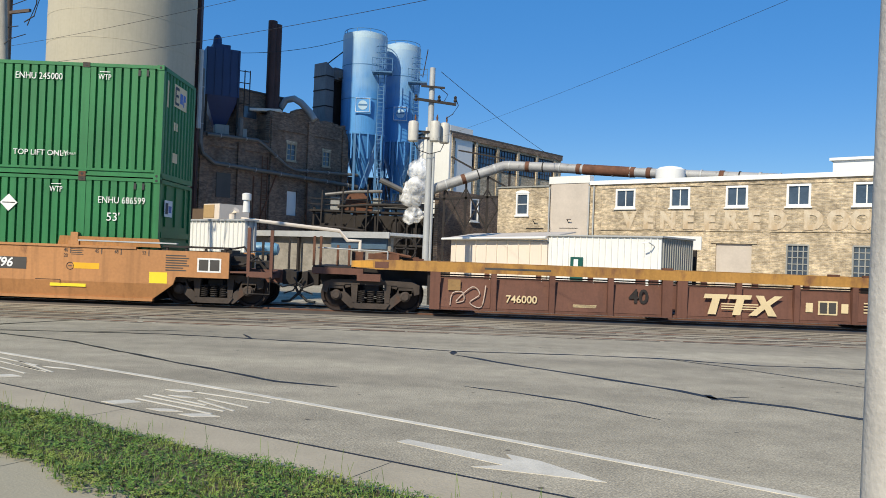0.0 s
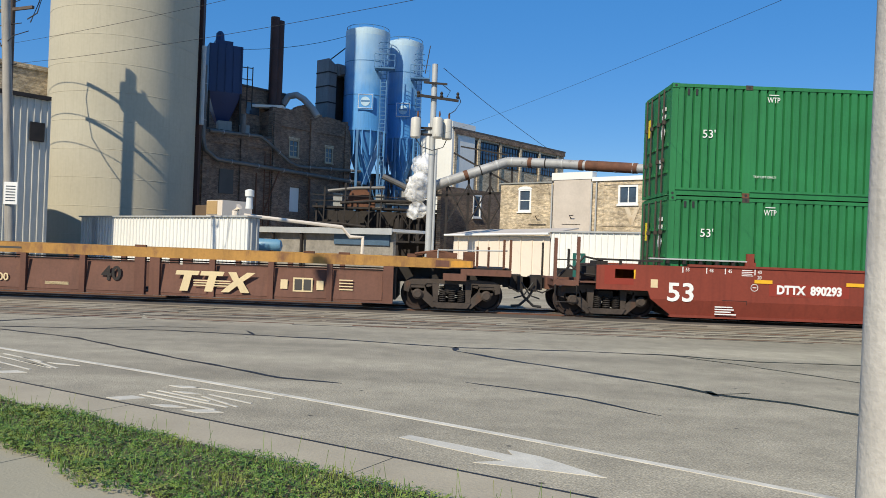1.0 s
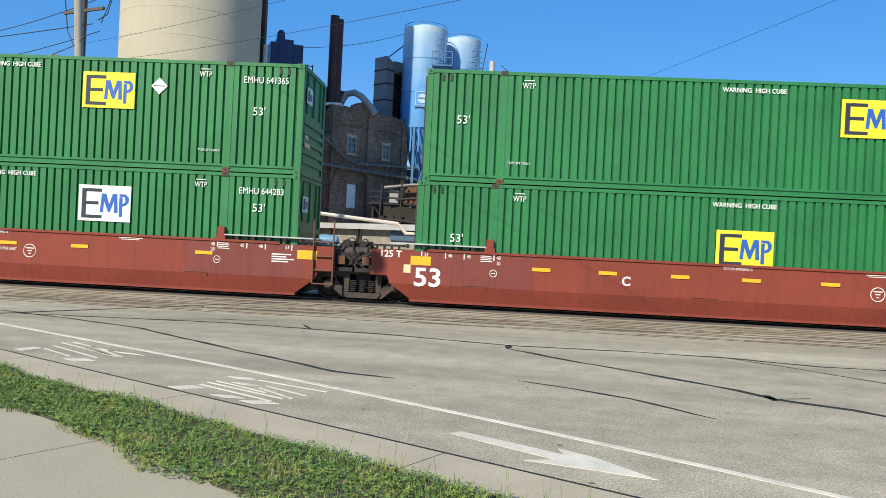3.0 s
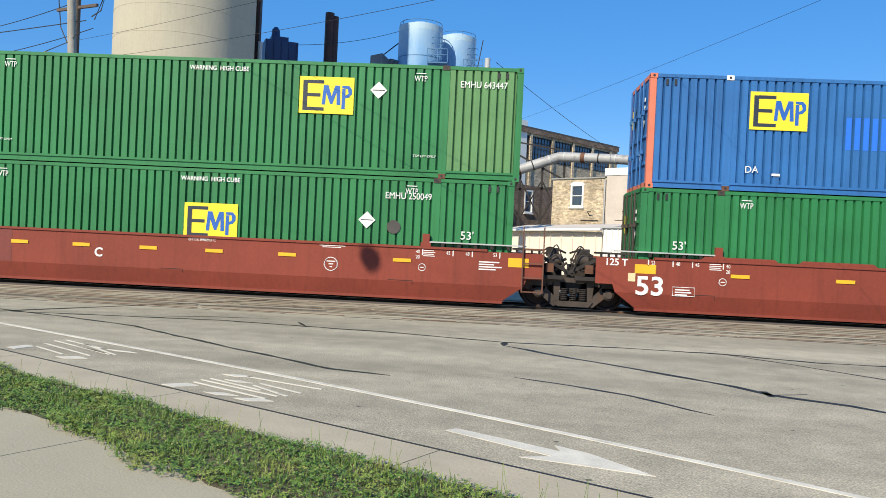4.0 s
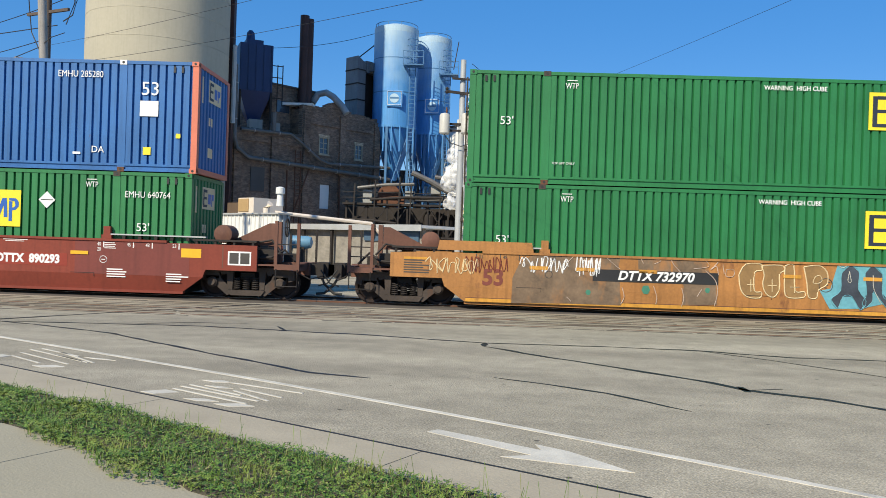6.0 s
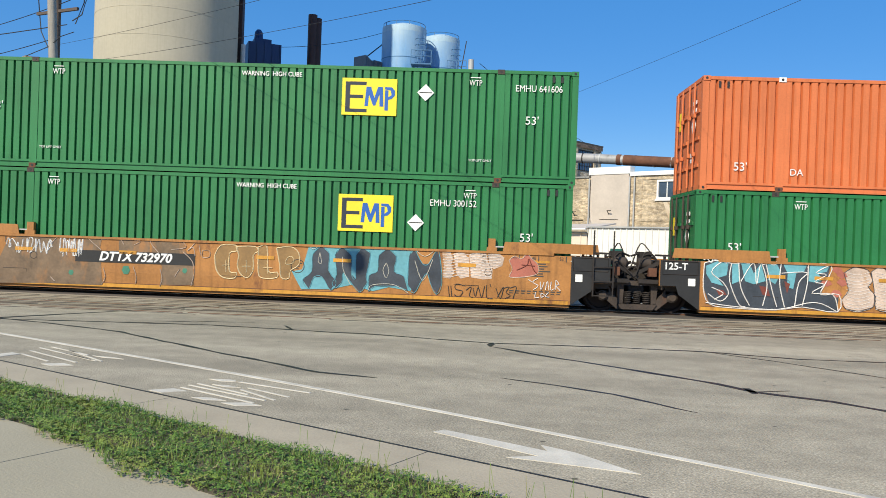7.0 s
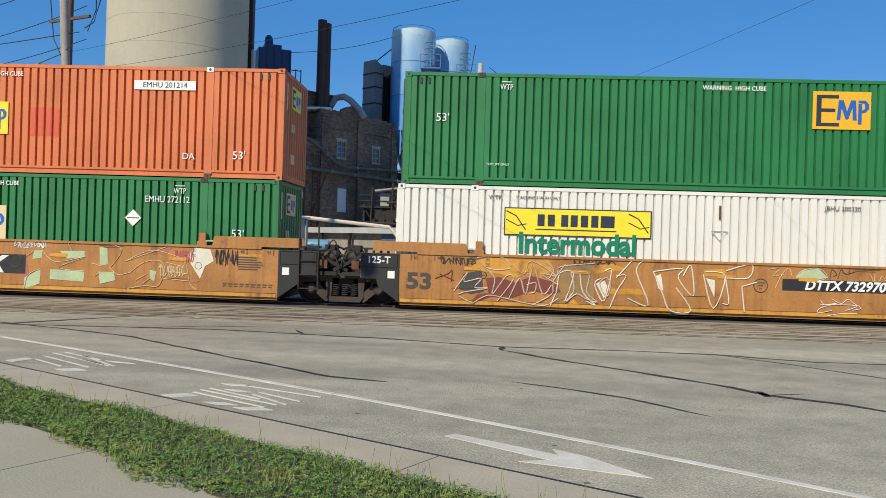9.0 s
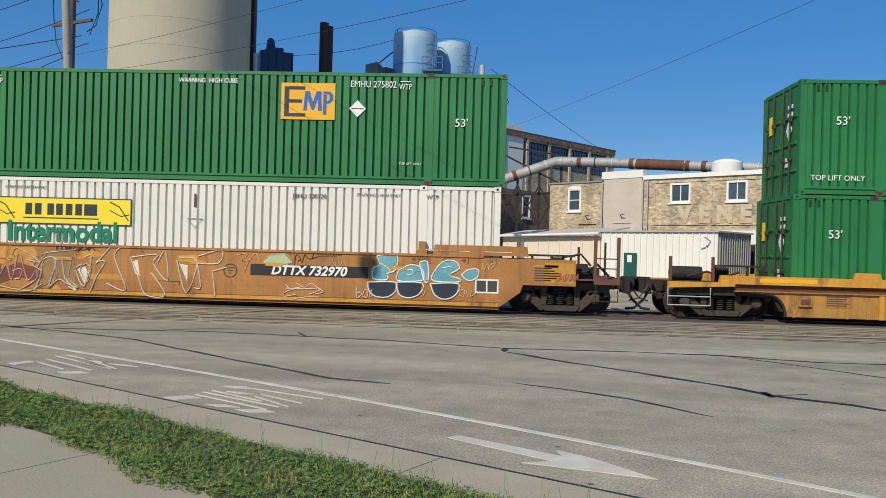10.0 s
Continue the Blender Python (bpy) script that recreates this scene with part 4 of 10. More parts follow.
# tall metal-clad building and brick upper storey
clad = thing("metal_clad_building", "tall white and grey metal-clad building", "building", face(-19.65, 33.1, T1))
part("front_wall", ribbed(16, 7.7, 1.15, 0.02), SHED_WHITE, clad, at=Matrix.Translation((-16, 0, 0)))
part("end_wall", ribbed(2.85, 7.7, 0.28), CLAD_GREY, clad, at=pose(0.003, 0.06, 0, 0, 0, 90))
part("roof", Shape().box(-16, 0, 7.705, 0.15, 2.85, 7.88), STEEL_DARK, clad)
part("louvre", Shape().box(0.06, 2.0, 5.8, 0.12, 2.62, 6.65), STEEL_DARK, clad)
upper = thing("brick_upper_works", "old cream brick works rising behind the clad building", "building", face(-34, 52.5, T1))
part("wall", Shape().box(0, 0, 0, 7.5, 6, 12.2), BRICK_TAN, upper)
part("coping", Shape().box(-0.1, -0.15, 12.203, 7.6, 6.1, 12.5), BRICK_TAN, upper)

# concrete silo with hoop joints
silo = thing("concrete_silo", "tall round pale concrete silo with hoop joints", "silo", pose(-21.2, 51.8, 0))
R = 4.58
part("shell", Shape().lathe([(R, 0.0), (R, 35.0)], n=96), SILO, silo, smooth=True)
for i in range(1, 20):
    part("hoop_joint", Shape().lathe([(R + 0.002, i * 1.75), (R + 0.012, i * 1.75 + 0.008), (R + 0.012, i * 1.75 + 0.025), (R + 0.002, i * 1.75 + 0.033)], n=96), SILO, silo, smooth=True)
part("conveyor_leg", Shape().box(3.95, 1.5, 0, 4.6, 2.0, 34), STACK, silo, "dark vertical conveyor leg")
part("conduit", Shape().tube([(4.75, 1.4, 9.6), (4.75, 1.4, 15)], 0.16, 8), GALV, silo)

# blue dust silos
def dust_silo(x, y, rad, top, cone, lab):
    ob = thing("dust_silo", lab, "silo", pose(x, y, 0), group="blue dust silos")
    part("shell", Shape().lathe([(rad, cone), (rad, top - 0.5)], n=40), SILO_BLUE, ob, smooth=True)
    part("upper_shell", Shape().lathe([(rad + 0.003, top - 0.5), (rad + 0.003, top), (rad * 0.5, top + 0.35), (0.3, top + 0.45)], n=40), SILO_TOP, ob, "sun-bleached rusty upper shell", True)
    part("cone", Shape().lathe([(0.35, cone - 4.6), (rad, cone - 0.003)], n=40), SILO_BLUE, ob, smooth=True)
    part("rim", Shape().lathe([(rad + 0.06, cone - 0.12), (rad + 0.06, cone + 0.12)], n=40), SILO_BLUE, ob, smooth=True)
    for k in range(6):
        a = k * math.pi / 3 + 0.3
        c, s = math.cos(a) * rad * 0.97, math.sin(a) * rad * 0.97
        part("leg", Shape().beam((c, s, 0), (c, s, cone), 0.2), SILO_TRIM, ob)
        a2 = a + math.pi / 3
        c2, s2 = math.cos(a2) * rad * 0.97, math.sin(a2) * rad * 0.97
        part("brace", Shape().beam((c, s, 5.2), (c2, s2, cone - 0.6), 0.07).beam((c2, s2, 5.2), (c, s, cone - 0.6), 0.07), SILO_TRIM, ob)
    lx, ly = rad * 0.72, -rad * 0.95
    s = Shape().beam((lx, ly, 5), (lx, ly, top - 0.9), 0.07).beam((lx + 0.5, ly, 5), (lx + 0.5, ly, top - 0.9), 0.07)
    for i in range(int((top - 6.1) / 0.35)):
        s.beam((lx, ly, 5.2 + i * 0.35), (lx + 0.5, ly, 5.2 + i * 0.35), 0.04)
    part("ladder", s, SILO_TRIM, ob)
    cg = Shape()
    for i in range(5):
        z = top - 3.4 + i * 0.5
        cg.tube([(lx + 0.25 + 0.45 * math.cos(t), ly - 0.1 + 0.5 * math.sin(t) - 0.3, z) for t in [math.pi + math.pi * j / 6 for j in range(7)]], 0.03, 4)
    cg.box(lx - 0.5, ly - 0.9, top - 3.6, lx + 1.2, ly + 0.2, top - 3.5)
    for dx in (-0.5, 0.35, 1.2):
        cg.beam((lx + dx, ly - 0.9, top - 3.5), (lx + dx, ly - 0.9, top - 2.4), 0.06)
    cg.beam((lx - 0.5, ly - 0.9, top - 2.4), (lx + 1.2, ly - 0.9, top - 2.4), 0.06).beam((lx - 0.5, ly - 0.9, top - 2.9), (lx + 1.2, ly - 0.9, top - 2.9), 0.05)
    part("ladder_cage", cg, SILO_TRIM, ob)
    part("sign_plate", Shape().box(-0.5, -rad - 0.12, top - 7.0, 0.85, -rad - 0.06, top - 5.6), SILO_BLUE, ob)
    y0, z0 = -rad - 0.139, top - 6.3
    part("sign_border", Shape().tube([(0.17 + dx, y0, z0 + dz) for dx, dz in ((-0.58, -0.58), (0.58, -0.58), (0.58, 0.58), (-0.58, 0.58), (-0.58, -0.58))], 0.035, 4), WHITE, ob)
    part("sign_emblem", Shape().lathe([(0.40, y0 - 0.01), (0.40, y0)], (0.17, 0, z0), "y", 20), SILO_TOP, ob)
    part("emblem_bar", Shape().box(-0.2, y0 - 0.02, z0 - 0.05, 0.54, y0 - 0.0105, z0 + 0.1), SILO_TRIM, ob)
    part("top_rail", Shape().tube([((rad - 0.1) * math.cos(k * math.pi / 12), (rad - 0.1) * math.sin(k * math.pi / 12), top + 0.32) for k in range(25)], 0.03, 5), SILO_TRIM, ob)
    for k in range(10):
        part("rail_post", Shape().beam(((rad - 0.1) * math.cos(k * math.pi / 5), (rad - 0.1) * math.sin(k * math.pi / 5), top - 0.1), ((rad - 0.1) * math.cos(k * math.pi / 5), (rad - 0.1) * math.sin(k * math.pi / 5), top + 0.32), 0.05), SILO_TRIM, ob)
    for k in range(9):
        a = -math.pi / 2 + (k - 4) * 0.36
        part("skirt_rib", Shape().beam(((rad + 0.05) * math.cos(a), (rad + 0.05) * math.sin(a), cone - 2.2), ((rad + 0.05) * math.cos(a), (rad + 0.05) * math.sin(a), cone), 0.1), SILO_BLUE, ob)
    for z in (cone + 2.9, cone + 5.8):
        part("shell_seam", Shape().lathe([(rad + 0.012, z), (rad + 0.012, z + 0.07)], n=40), SILO_TRIM, ob, smooth=True)
    return ob


dust_silo(-6.69, 67.7, 1.93, 20.3, 11.7, "bleached blue steel dust silo with ladder and sign")
dust_silo(-3.65, 70.9, 1.75, 20.3, 11.6, "smaller blue steel dust silo with ladder")
FILTER = mat("filter_sheet", (0.17, 0.185, 0.20), 0.55, 0.1, 0.2, 0.7, 8, 0.05, streak=0.35)
box = thing("filter_house", "grey sheet-metal filter house with dark-coloured bay block", "hopper", face(-9.8, 66.3, T2))
part("casing", Shape().slab_xz([(0, 10.9), (0.9, 10.9), (0.9, 17.2), (0, 17.7)], 0, 1.6), FILTER, box)
# closed block; its dark colour stands in for the recess's shade
part("casing", Shape().box(0.903, 0.5, 12.0, 3.3, 1.6, 16.9), STEEL_DARK, box, "solid dark block for the shaded filter bay")
part("head", Shape().box(0.903, -0.1, 16.4, 3.3, 0.497, 17.4), FILTER, box)
for z in (12.4, 13.9, 15.3, 16.5):
    part("seam", Shape().box(-0.05, -0.05, z, 0.9, -0.003, z + 0.1), STEEL_DARK, box)
    part("seam", Shape().box(-0.05, -0.003, z, -0.003, 1.62, z + 0.1), STEEL_DARK, box)
for x, y in ((0.05, 0.1), (3.0, 0.6), (0.05, 1.3), (3.0, 1.3)):
    part("support", Shape().box(x, y, 0, x + 0.25, y + 0.25, 10.89 if x < 1 else 11.99), STEEL_DARK, box)
part("link_duct", Shape().box(1.2, -0.6, 16.5, 3.6, -0.105, 17.2), FILTER, box)
part("stay", Shape().tube([(0.2, 0.1, 17.6), (2.6, 0.0, 19.6)], 0.05, 6), STEEL_DARK, box)

# navy filter tank above the boiler house
tank = thing("navy_filter_tank", "navy blue steel filter tank on legs", "tank", face(-17.65, 58.4, 25))
part("body", Shape().box(0, 0, 13.0, 2.5, 2.2, 16.6), TANK_BLUE, tank)
for i in range(5):
    part("stiffener", Shape().box(0.05 + i * 0.58, -0.07, 13.05, 0.12 + i * 0.58, -0.003, 16.55), TANK_BLUE, tank)
part("hopper", Shape().poly([(0, 0, 12.997), (2.5, 0, 12.997), (2.5, 2.2, 12.997), (0, 2.2, 12.997), (0.9, 0.8, 10.6), (1.6, 0.8, 10.6), (1.6, 1.4, 10.6), (0.9, 1.4, 10.6)], [(0, 1, 2, 3), (7, 6, 5, 4), (0, 4, 5, 1), (1, 5, 6, 2), (2, 6, 7, 3), (3, 7, 4, 0)]), TANK_BLUE, tank)
part("top_unit", Shape().box(0.5, 0.4, 16.603, 1.8, 1.8, 17.0).lathe([(0.35, 17.0), (0.3, 17.6), (0.15, 17.8)], (0.9, 1.0, 0), n=12), TANK_BLUE, tank)
part("leg", Shape().box(0, 0, 8.5, 0.15, 0.15, 12.99).box(2.35, 0, 8.5, 2.5, 0.15, 12.99).box(2.35, 2.05, 8.5, 2.5, 2.2, 12.99), STEEL_DARK, tank)
part("stair_cage", Shape().beam((2.9, 0.1, 12), (2.9, 0.1, 15.2), 0.07).beam((3.3, 0.1, 12), (3.3, 0.1, 15.2), 0.07).beam((2.5, 0.1, 14.2), (3.3, 0.1, 14.2), 0.06).beam((2.5, 0.1, 15.1), (3.3, 0.1, 15.1), 0.06).beam((2.5, 0.1, 12.6), (3.3, 0.1, 12.6), 0.06), STEEL_DARK, tank)
part("valve_box", Shape().box(0.7, -0.8, 10.0, 1.7, 0.2, 10.7).box(2.4, -0.5, 9.6, 3.1, 0.0, 10.6), SHED_GREY, tank)

stack = thing("steel_chimney", "tall dark rusty twin steel chimney stack", "chimney", pose(-13.35, 61.6, 0))
part("flue", Shape().lathe([(0.36, 9.0), (0.36, 19.6)], (-0.13, 0, 0), n=20), STACK, stack, smooth=True)
part("flue", Shape().lathe([(0.34, 9.0), (0.34, 19.4)], (0.20, 0.3, 0), n=20), STACK, stack, smooth=True)
part("flashing", Shape().box(-1.6, -0.9, 12.3, 0.9, 1.2, 12.5), SHED_WHITE, stack)

duct = thing("bent_duct", "pale grey bent ventilation duct on the roof", "duct")
part("pipe", Shape().tube([(-12.9, 63, 13.0), (-12.5, 63, 13.65), (-11.8, 62.8, 13.75), (-11.2, 62.6, 13.4), (-10.4, 62.4, 12.6), (-10.0, 62.3, 12.0)], 0.27, 14), PIPE_GREY, duct, smooth=True)

# service pipes along the boiler house
def along_boiler(pts):
    m = face(-17.1, 55.9, T2)
    return [tuple(m @ Vector((x, -0.45, z))) for x, z in pts]


PIPE_DARK = mat("sooty_pipe", (0.13, 0.125, 0.12), 0.5, 0.2, 0.3, 0.9, 10, 0.05, rust=0.4, rust_color=(0.08, 0.06, 0.05))
for nm, pts, r in (("steam_pipe", [(-0.35, 14.2), (-0.3, 9.0), (-0.1, 8.2), (0.9, 7.6), (15.0, 7.15)], 0.16), ("service_pipe", [(0.2, 9.6), (4.6, 9.75), (5.3, 9.4), (7.4, 8.1), (8.3, 7.85), (15, 8.15)], 0.13), ("service_pipe", [(3.0, 11.2), (3.0, 9.8)], 0.2)):
    ob = thing(nm, "dark sooty pipe on the boiler house wall", "pipe")
    part("pipe", Shape().tube(along_boiler(pts), r, 10), PIPE_DARK, ob, smooth=True)
    fl = Shape()
    for (x0, z0), (x1, z1) in zip(pts, pts[1:]):
        k = int(math.hypot(x1 - x0, z1 - z0) / 2.2)
        for i in range(k):
            u, v = (i + 0.5) / k, (i + 0.5) / k + 0.06 / math.hypot(x1 - x0, z1 - z0)
            fl.tube(along_boiler([(x0 + (x1 - x0) * u, z0 + (z1 - z0) * u), (x0 + (x1 - x0) * v, z0 + (z1 - z0) * v)]), r * 1.25, 10)
    if fl.v:
        part("flange", fl, PIPE_GREY, ob, smooth=True)

# big conveying duct from the silos over the works roof
big = thing("conveying_duct", "long grey spiral conveying duct with rusty section", "duct")
P = [(-1.2, 58.5, 6.05), (0.3, 57.5, 6.65), (5.0, 57.6, 8.38), (8.5, 56.0, 8.2), (13.0, 53.5, 7.8), (22.0, 47.5, 7.05)]
part("pipe", Shape().tube(P[:3], 0.37, 14), PIPE_GREY, big, smooth=True)
part("pipe", Shape().tube(P[2:5], 0.37, 14, 0.33), PIPE_GREY, big, smooth=True)
part("rusty_pipe", Shape().tube([(10.4, 54.94, 8.03), (13.6, 53.1, 7.75)], 0.375, 14, 0.365), RUST, big, "rusty pipe section", True)
part("pipe", Shape().tube([(13.0, 53.5, 7.8), (22.0, 47.5, 7.05)], 0.33, 14), PIPE_GREY, big, smooth=True)
for a, b in zip(P, P[1:]):
    a, b = Vector(a), Vector(b)
    k = int((b - a).length / 1.1)
    for i in range(k):
        q = a.lerp(b, (i + 0.3) / k)
        w = (0.09, 0.3, 0.08, 0.14)[i % 4]
        part("collar", Shape().tube([q, q + (b - a).normalized() * w], 0.385, 14), (GALV, RUST, STEEL_DARK, GALV)[i % 4], big, smooth=True)
for x in (0.6, 2.2, 3.8, 5.4):
    part("trestle_post", Shape().beam((x, 57.7, 0), (x, 57.7, 6.6 + (x - 0.3) * 0.33), 0.16), STEEL_DARK, big)
    part("trestle_brace", Shape().beam((x, 57.7, 3.6), (x + 1.6, 57.7, 6.6), 0.1), STEEL_DARK, big)
    part("trestle_brace", Shape().beam((x + 1.6, 57.7, 3.6), (x, 57.7, 6.6), 0.1), STEEL_DARK, big)
part("trestle_beam", Shape().beam((-1.5, 57.7, 5.6), (6.5, 57.7, 6.2), 0.16), STEEL_DARK, big)
part("trestle_beam", Shape().beam((1.0, 57.6, 8.9), (7.2, 57.6, 5.8), 0.12), STEEL_DARK, big)
part("trestle_beam", Shape().beam((1.5, 57.6, 9.4), (5.0, 57.6, 8.9), 0.1), STEEL_DARK, big)

# low yard roofs, pipework and clutter before the boiler house
yard = thing("yard_roof", "low pale sheet roof over the yard store", "shed", face(-4.0, 40.5, T1))
part("roof", Shape().box(-9.6, -0.2, 2.45, 2.4, 3.0, 2.6), SHED_WHITE, yard)
part("roof_edge", Shape().box(-9.7, -0.25, 2.3, 2.5, -0.205, 2.62), GALV, yard)
part("wall", Shape().box(-9.4, 0.2, 0, 2.2, 0.4, 2.44), mat("grey_rubble_wall", (0.25, 0.23, 0.20), 0.9, 0, 0.3, 2.2, 9, 0.5), yard)
part("blue_panel", Shape().box(-2.2, 0.1, 1.75, 2.0, 0.197, 2.4), mat("slate_blue_sheet", (0.07, 0.12, 0.18), 0.5), yard)
part("post", Shape().box(-7.4, -0.15, 0, -7.25, 0.0, 2.44).box(-4.8, -0.15, 0, -4.65, 0.0, 2.44), STEEL_DARK, yard)
yp = thing("yard_pipe", "cream painted pipe with bends over the yard", "pipe")
part("pipe", Shape().tube([(-9.4, 36.0, 1.2), (-9.4, 36.0, 3.1), (-9.2, 35.9, 3.3)], 0.16, 10).tube([(-9.0, 36.0, 2.9), (-4.6, 37.3, 2.55), (-4.2, 37.4, 2.1), (-3.6, 37.5, 2.1), (-3.6, 37.5, 1.3)], 0.09, 8), SHED_CREAM, yp, smooth=True)
part("cowl", Shape().lathe([(0.17, 3.2), (0.14, 3.75), (0.21, 3.77), (0.21, 4.05), (0.08, 4.1)], (-8.75, 35.9, 0), n=16), SHED_WHITE, yp, smooth=True)
comp = thing("blue_air_tank", "small pale blue horizontal air tank", "tank", pose(-7.6, 33.9, 1.55, 0, 0, 0))
part("vessel", Shape().lathe([(0.05, -0.85), (0.24, -0.78), (0.29, -0.6), (0.29, 0.6), (0.24, 0.78), (0.05, 0.85)], axis="x", n=18), mat("pale_blue_paint", (0.12, 0.26, 0.38), 0.4), comp, smooth=True)
part("cradle", Shape().box(-0.5, -0.2, -1.55, -0.35, 0.2, -0.2).box(0.35, -0.2, -1.55, 0.5, 0.2, -0.2), STEEL_DARK, comp)
tin = thing("plywood_hut", "small weathered tan hut by the boiler house", "shed", face(-12.6, 44.5, T1))
part("wall", Shape().box(-2.4, 0, 0, 0, 2, 3.75), mat("dark_board", (0.12, 0.08, 0.05), 0.9), tin)
part("panel", Shape().box(-0.9, -0.2, 2.6, 0.7, 1.8, 4.0), SHED_CREAM, tin)
part("board", Shape().box(-0.85, -0.24, 3.2, 0.2, -0.203, 3.95), mat("pale_plywood", (0.42, 0.28, 0.13), 0.8), tin)

# conveyor and dust gear below the silos
gear = thing("silo_base_gear", "dark steel platforms and braces below the silos", "platform")
gs = Shape()
for i in range(6):
    x = -9.5 + i * 1.6
    gs.beam((x, 60.5, 0), (x, 60.5, 5.0), 0.14)
    gs.beam((x, 60.5, 2.2), (x + 1.6, 60.5, 4.6), 0.08).beam((x + 1.6, 60.5, 2.2), (x, 60.5, 4.6), 0.08)
gs.box(-9.8, 60.2, 4.6, 0.2, 62.0, 4.75).box(-9.8, 60.2, 2.1, 0.2, 62.0, 2.25)
for z in (5.15, 5.6):
    gs.beam((-9.8, 60.25, z), (0.2, 60.25, z), 0.06)
part("frame", gs, STEEL_DARK, gear)
part("fan_casing", Shape().lathe([(0.9, -0.4), (0.9, 0.4)], (-6.2, 61.2, 5.4), "y", 20).box(-7.4, 60.9, 4.76, -5.0, 61.6, 5.3), RUST, gear, "rusty fan casing", True)
part("trough", Shape().box(-4.3, 60.4, 5.0, -0.4, 61.6, 5.5), PIPE_DARK, gear)
# added wall, stands in for the darkness between the silo legs
rear = thing("rear_backing", "low brown brick backing added for the darkness behind the dust silos", "building")
part("wall", Shape().box(-11.0, 73.0, 0, 1.0, 73.5, 8.6), BRICK_RED, rear)
part("roof", Shape().box(-11.0, 73.503, 8.3, 1.0, 76.0, 8.5), ROOF_DARK, rear)
part("drum", Shape().lathe([(0.5, 2.26), (0.5, 3.9), (0.2, 4.3)], (-3.0, 61, 0), n=14).lathe([(0.4, 2.26), (0.4, 3.6)], (-1.5, 61, 0), n=14).box(-8.9, 60.6, 2.26, -7.2, 61.8, 3.7), STEEL_DARK, gear)
# dark sheet added to fill the shaded gaps behind the gear
part("dark_backing_sheet", Shape().box(-10.0, 63.4, 0, 1.0, 63.6, 4.6), STEEL_DARK, gear)
for x, y0, z0, x1, z1, r in ((-8.6, 60.1, 5.9, -4.2, 6.3, 0.13), (-7.6, 60.0, 5.0, -2.0, 5.3, 0.1), (-4.4, 60.1, 7.2, -1.2, 5.6, 0.22), (-2.6, 60.0, 6.9, 0.2, 6.4, 0.16), (-9.4, 60.0, 3.4, -5.6, 3.2, 0.12)):
    part("gear_pipe", Shape().tube([(x, y0, z0), ((x + x1) / 2, y0, (z0 + z1) / 2 + 0.1), (x1, y0, z1)], r, 8), PIPE_DARK if r > 0.12 else STEEL_DARK, gear, smooth=True)
for x in (-8.9, -7.3, -5.4, -4.5, -2.2, -0.8):
    part("gear_post", Shape().beam((x, 60.0, 2.2), (x + 0.1, 60.0, 6.6 + 0.4 * math.sin(x * 3)), 0.1), STEEL_DARK, gear)
for x, z in ((-8.2, 4.77), (-4.9, 4.77), (-2.9, 5.52)):
    part("gear_cabinet", Shape().box(x, 60.3, z, x + 0.7, 60.9, z + 1.0), SHED_GREY, gear)

# ---- poles and wires ----
def pole(name, label, x, y, hgt, r0, r1, m, lean=(0, 0)):
    ob = thing(name, label, "utility pole", pose(x, y, 0))
    part("shaft", Shape().tube([(lean[0] * k / 6, lean[1] * k / 6, hgt * k / 6) for k in range(7)], r0, 18, r1), m, ob, smooth=True)
    return ob


up = pole("utility_pole", "grey utility pole with three transformers and crossarm", -0.4, 36, 10.25, 0.17, 0.13, GALV)
part("crossarm", Shape().beam((-0.75, -0.2, 8.75), (1.15, -0.2, 8.55), 0.09, 0.12), STEEL_DARK, up)
part("crossarm", Shape().beam((-0.5, -0.2, 9.35), (0.6, -0.2, 9.3), 0.07, 0.09), STEEL_DARK, up)
for x in (-0.72, 0.35, 1.1):
    part("insulator", Shape().lathe([(0.06, 8.65), (0.09, 8.72), (0.05, 8.8), (0.08, 8.87), (0.03, 8.95)], (x, -0.2, 0), n=10), STEEL_DARK, up, smooth=True)
for x, y in ((-0.78, -0.3), (0.22, -0.5), (0.66, -0.1)):
    tf = part("transformer", Shape().lathe([(0.2, 6.75), (0.24, 6.8), (0.24, 7.6), (0.2, 7.68), (0.08, 7.72)], (x, y, 0), n=18), PORCELAIN, up, "grey pole-mounted transformer", True)
    part("bushing", Shape().lathe([(0.03, 7.7), (0.05, 7.85), (0.02, 8.0)], (x + 0.08, y, 0), n=8), RUST, tf)
part("hanger", Shape().box(-0.6, -0.15, 7.2, 0.5, -0.1, 7.3).box(-0.6, -0.15, 6.9, 0.5, -0.1, 7.0), STEEL_DARK, up)
part("jumper", Shape().tube([(1.1, -0.2, 8.9), (1.25, -0.2, 8.5), (1.0, -0.2, 8.1), (0.7, -0.15, 7.9)], 0.02, 5).tube([(0.35, -0.2, 9.3), (0.75, -0.2, 9.0), (0.6, -0.2, 8.7)], 0.02, 5).tube([(-0.78, -0.3, 6.75), (-0.5, -0.4, 6.35), (0, -0.35, 6.2), (0.5, -0.35, 6.35), (0.66, -0.1, 6.75)], 0.02, 5), CABLE, up)
part("mast", Shape().beam((-0.45, 0, 9.8), (-0.25, 0, 11.1), 0.04), STEEL_DARK, up)
part("conduit", Shape().tube([(0.2, -0.12, 0), (0.2, -0.12, 6.3)], 0.06, 8), GALV, up)

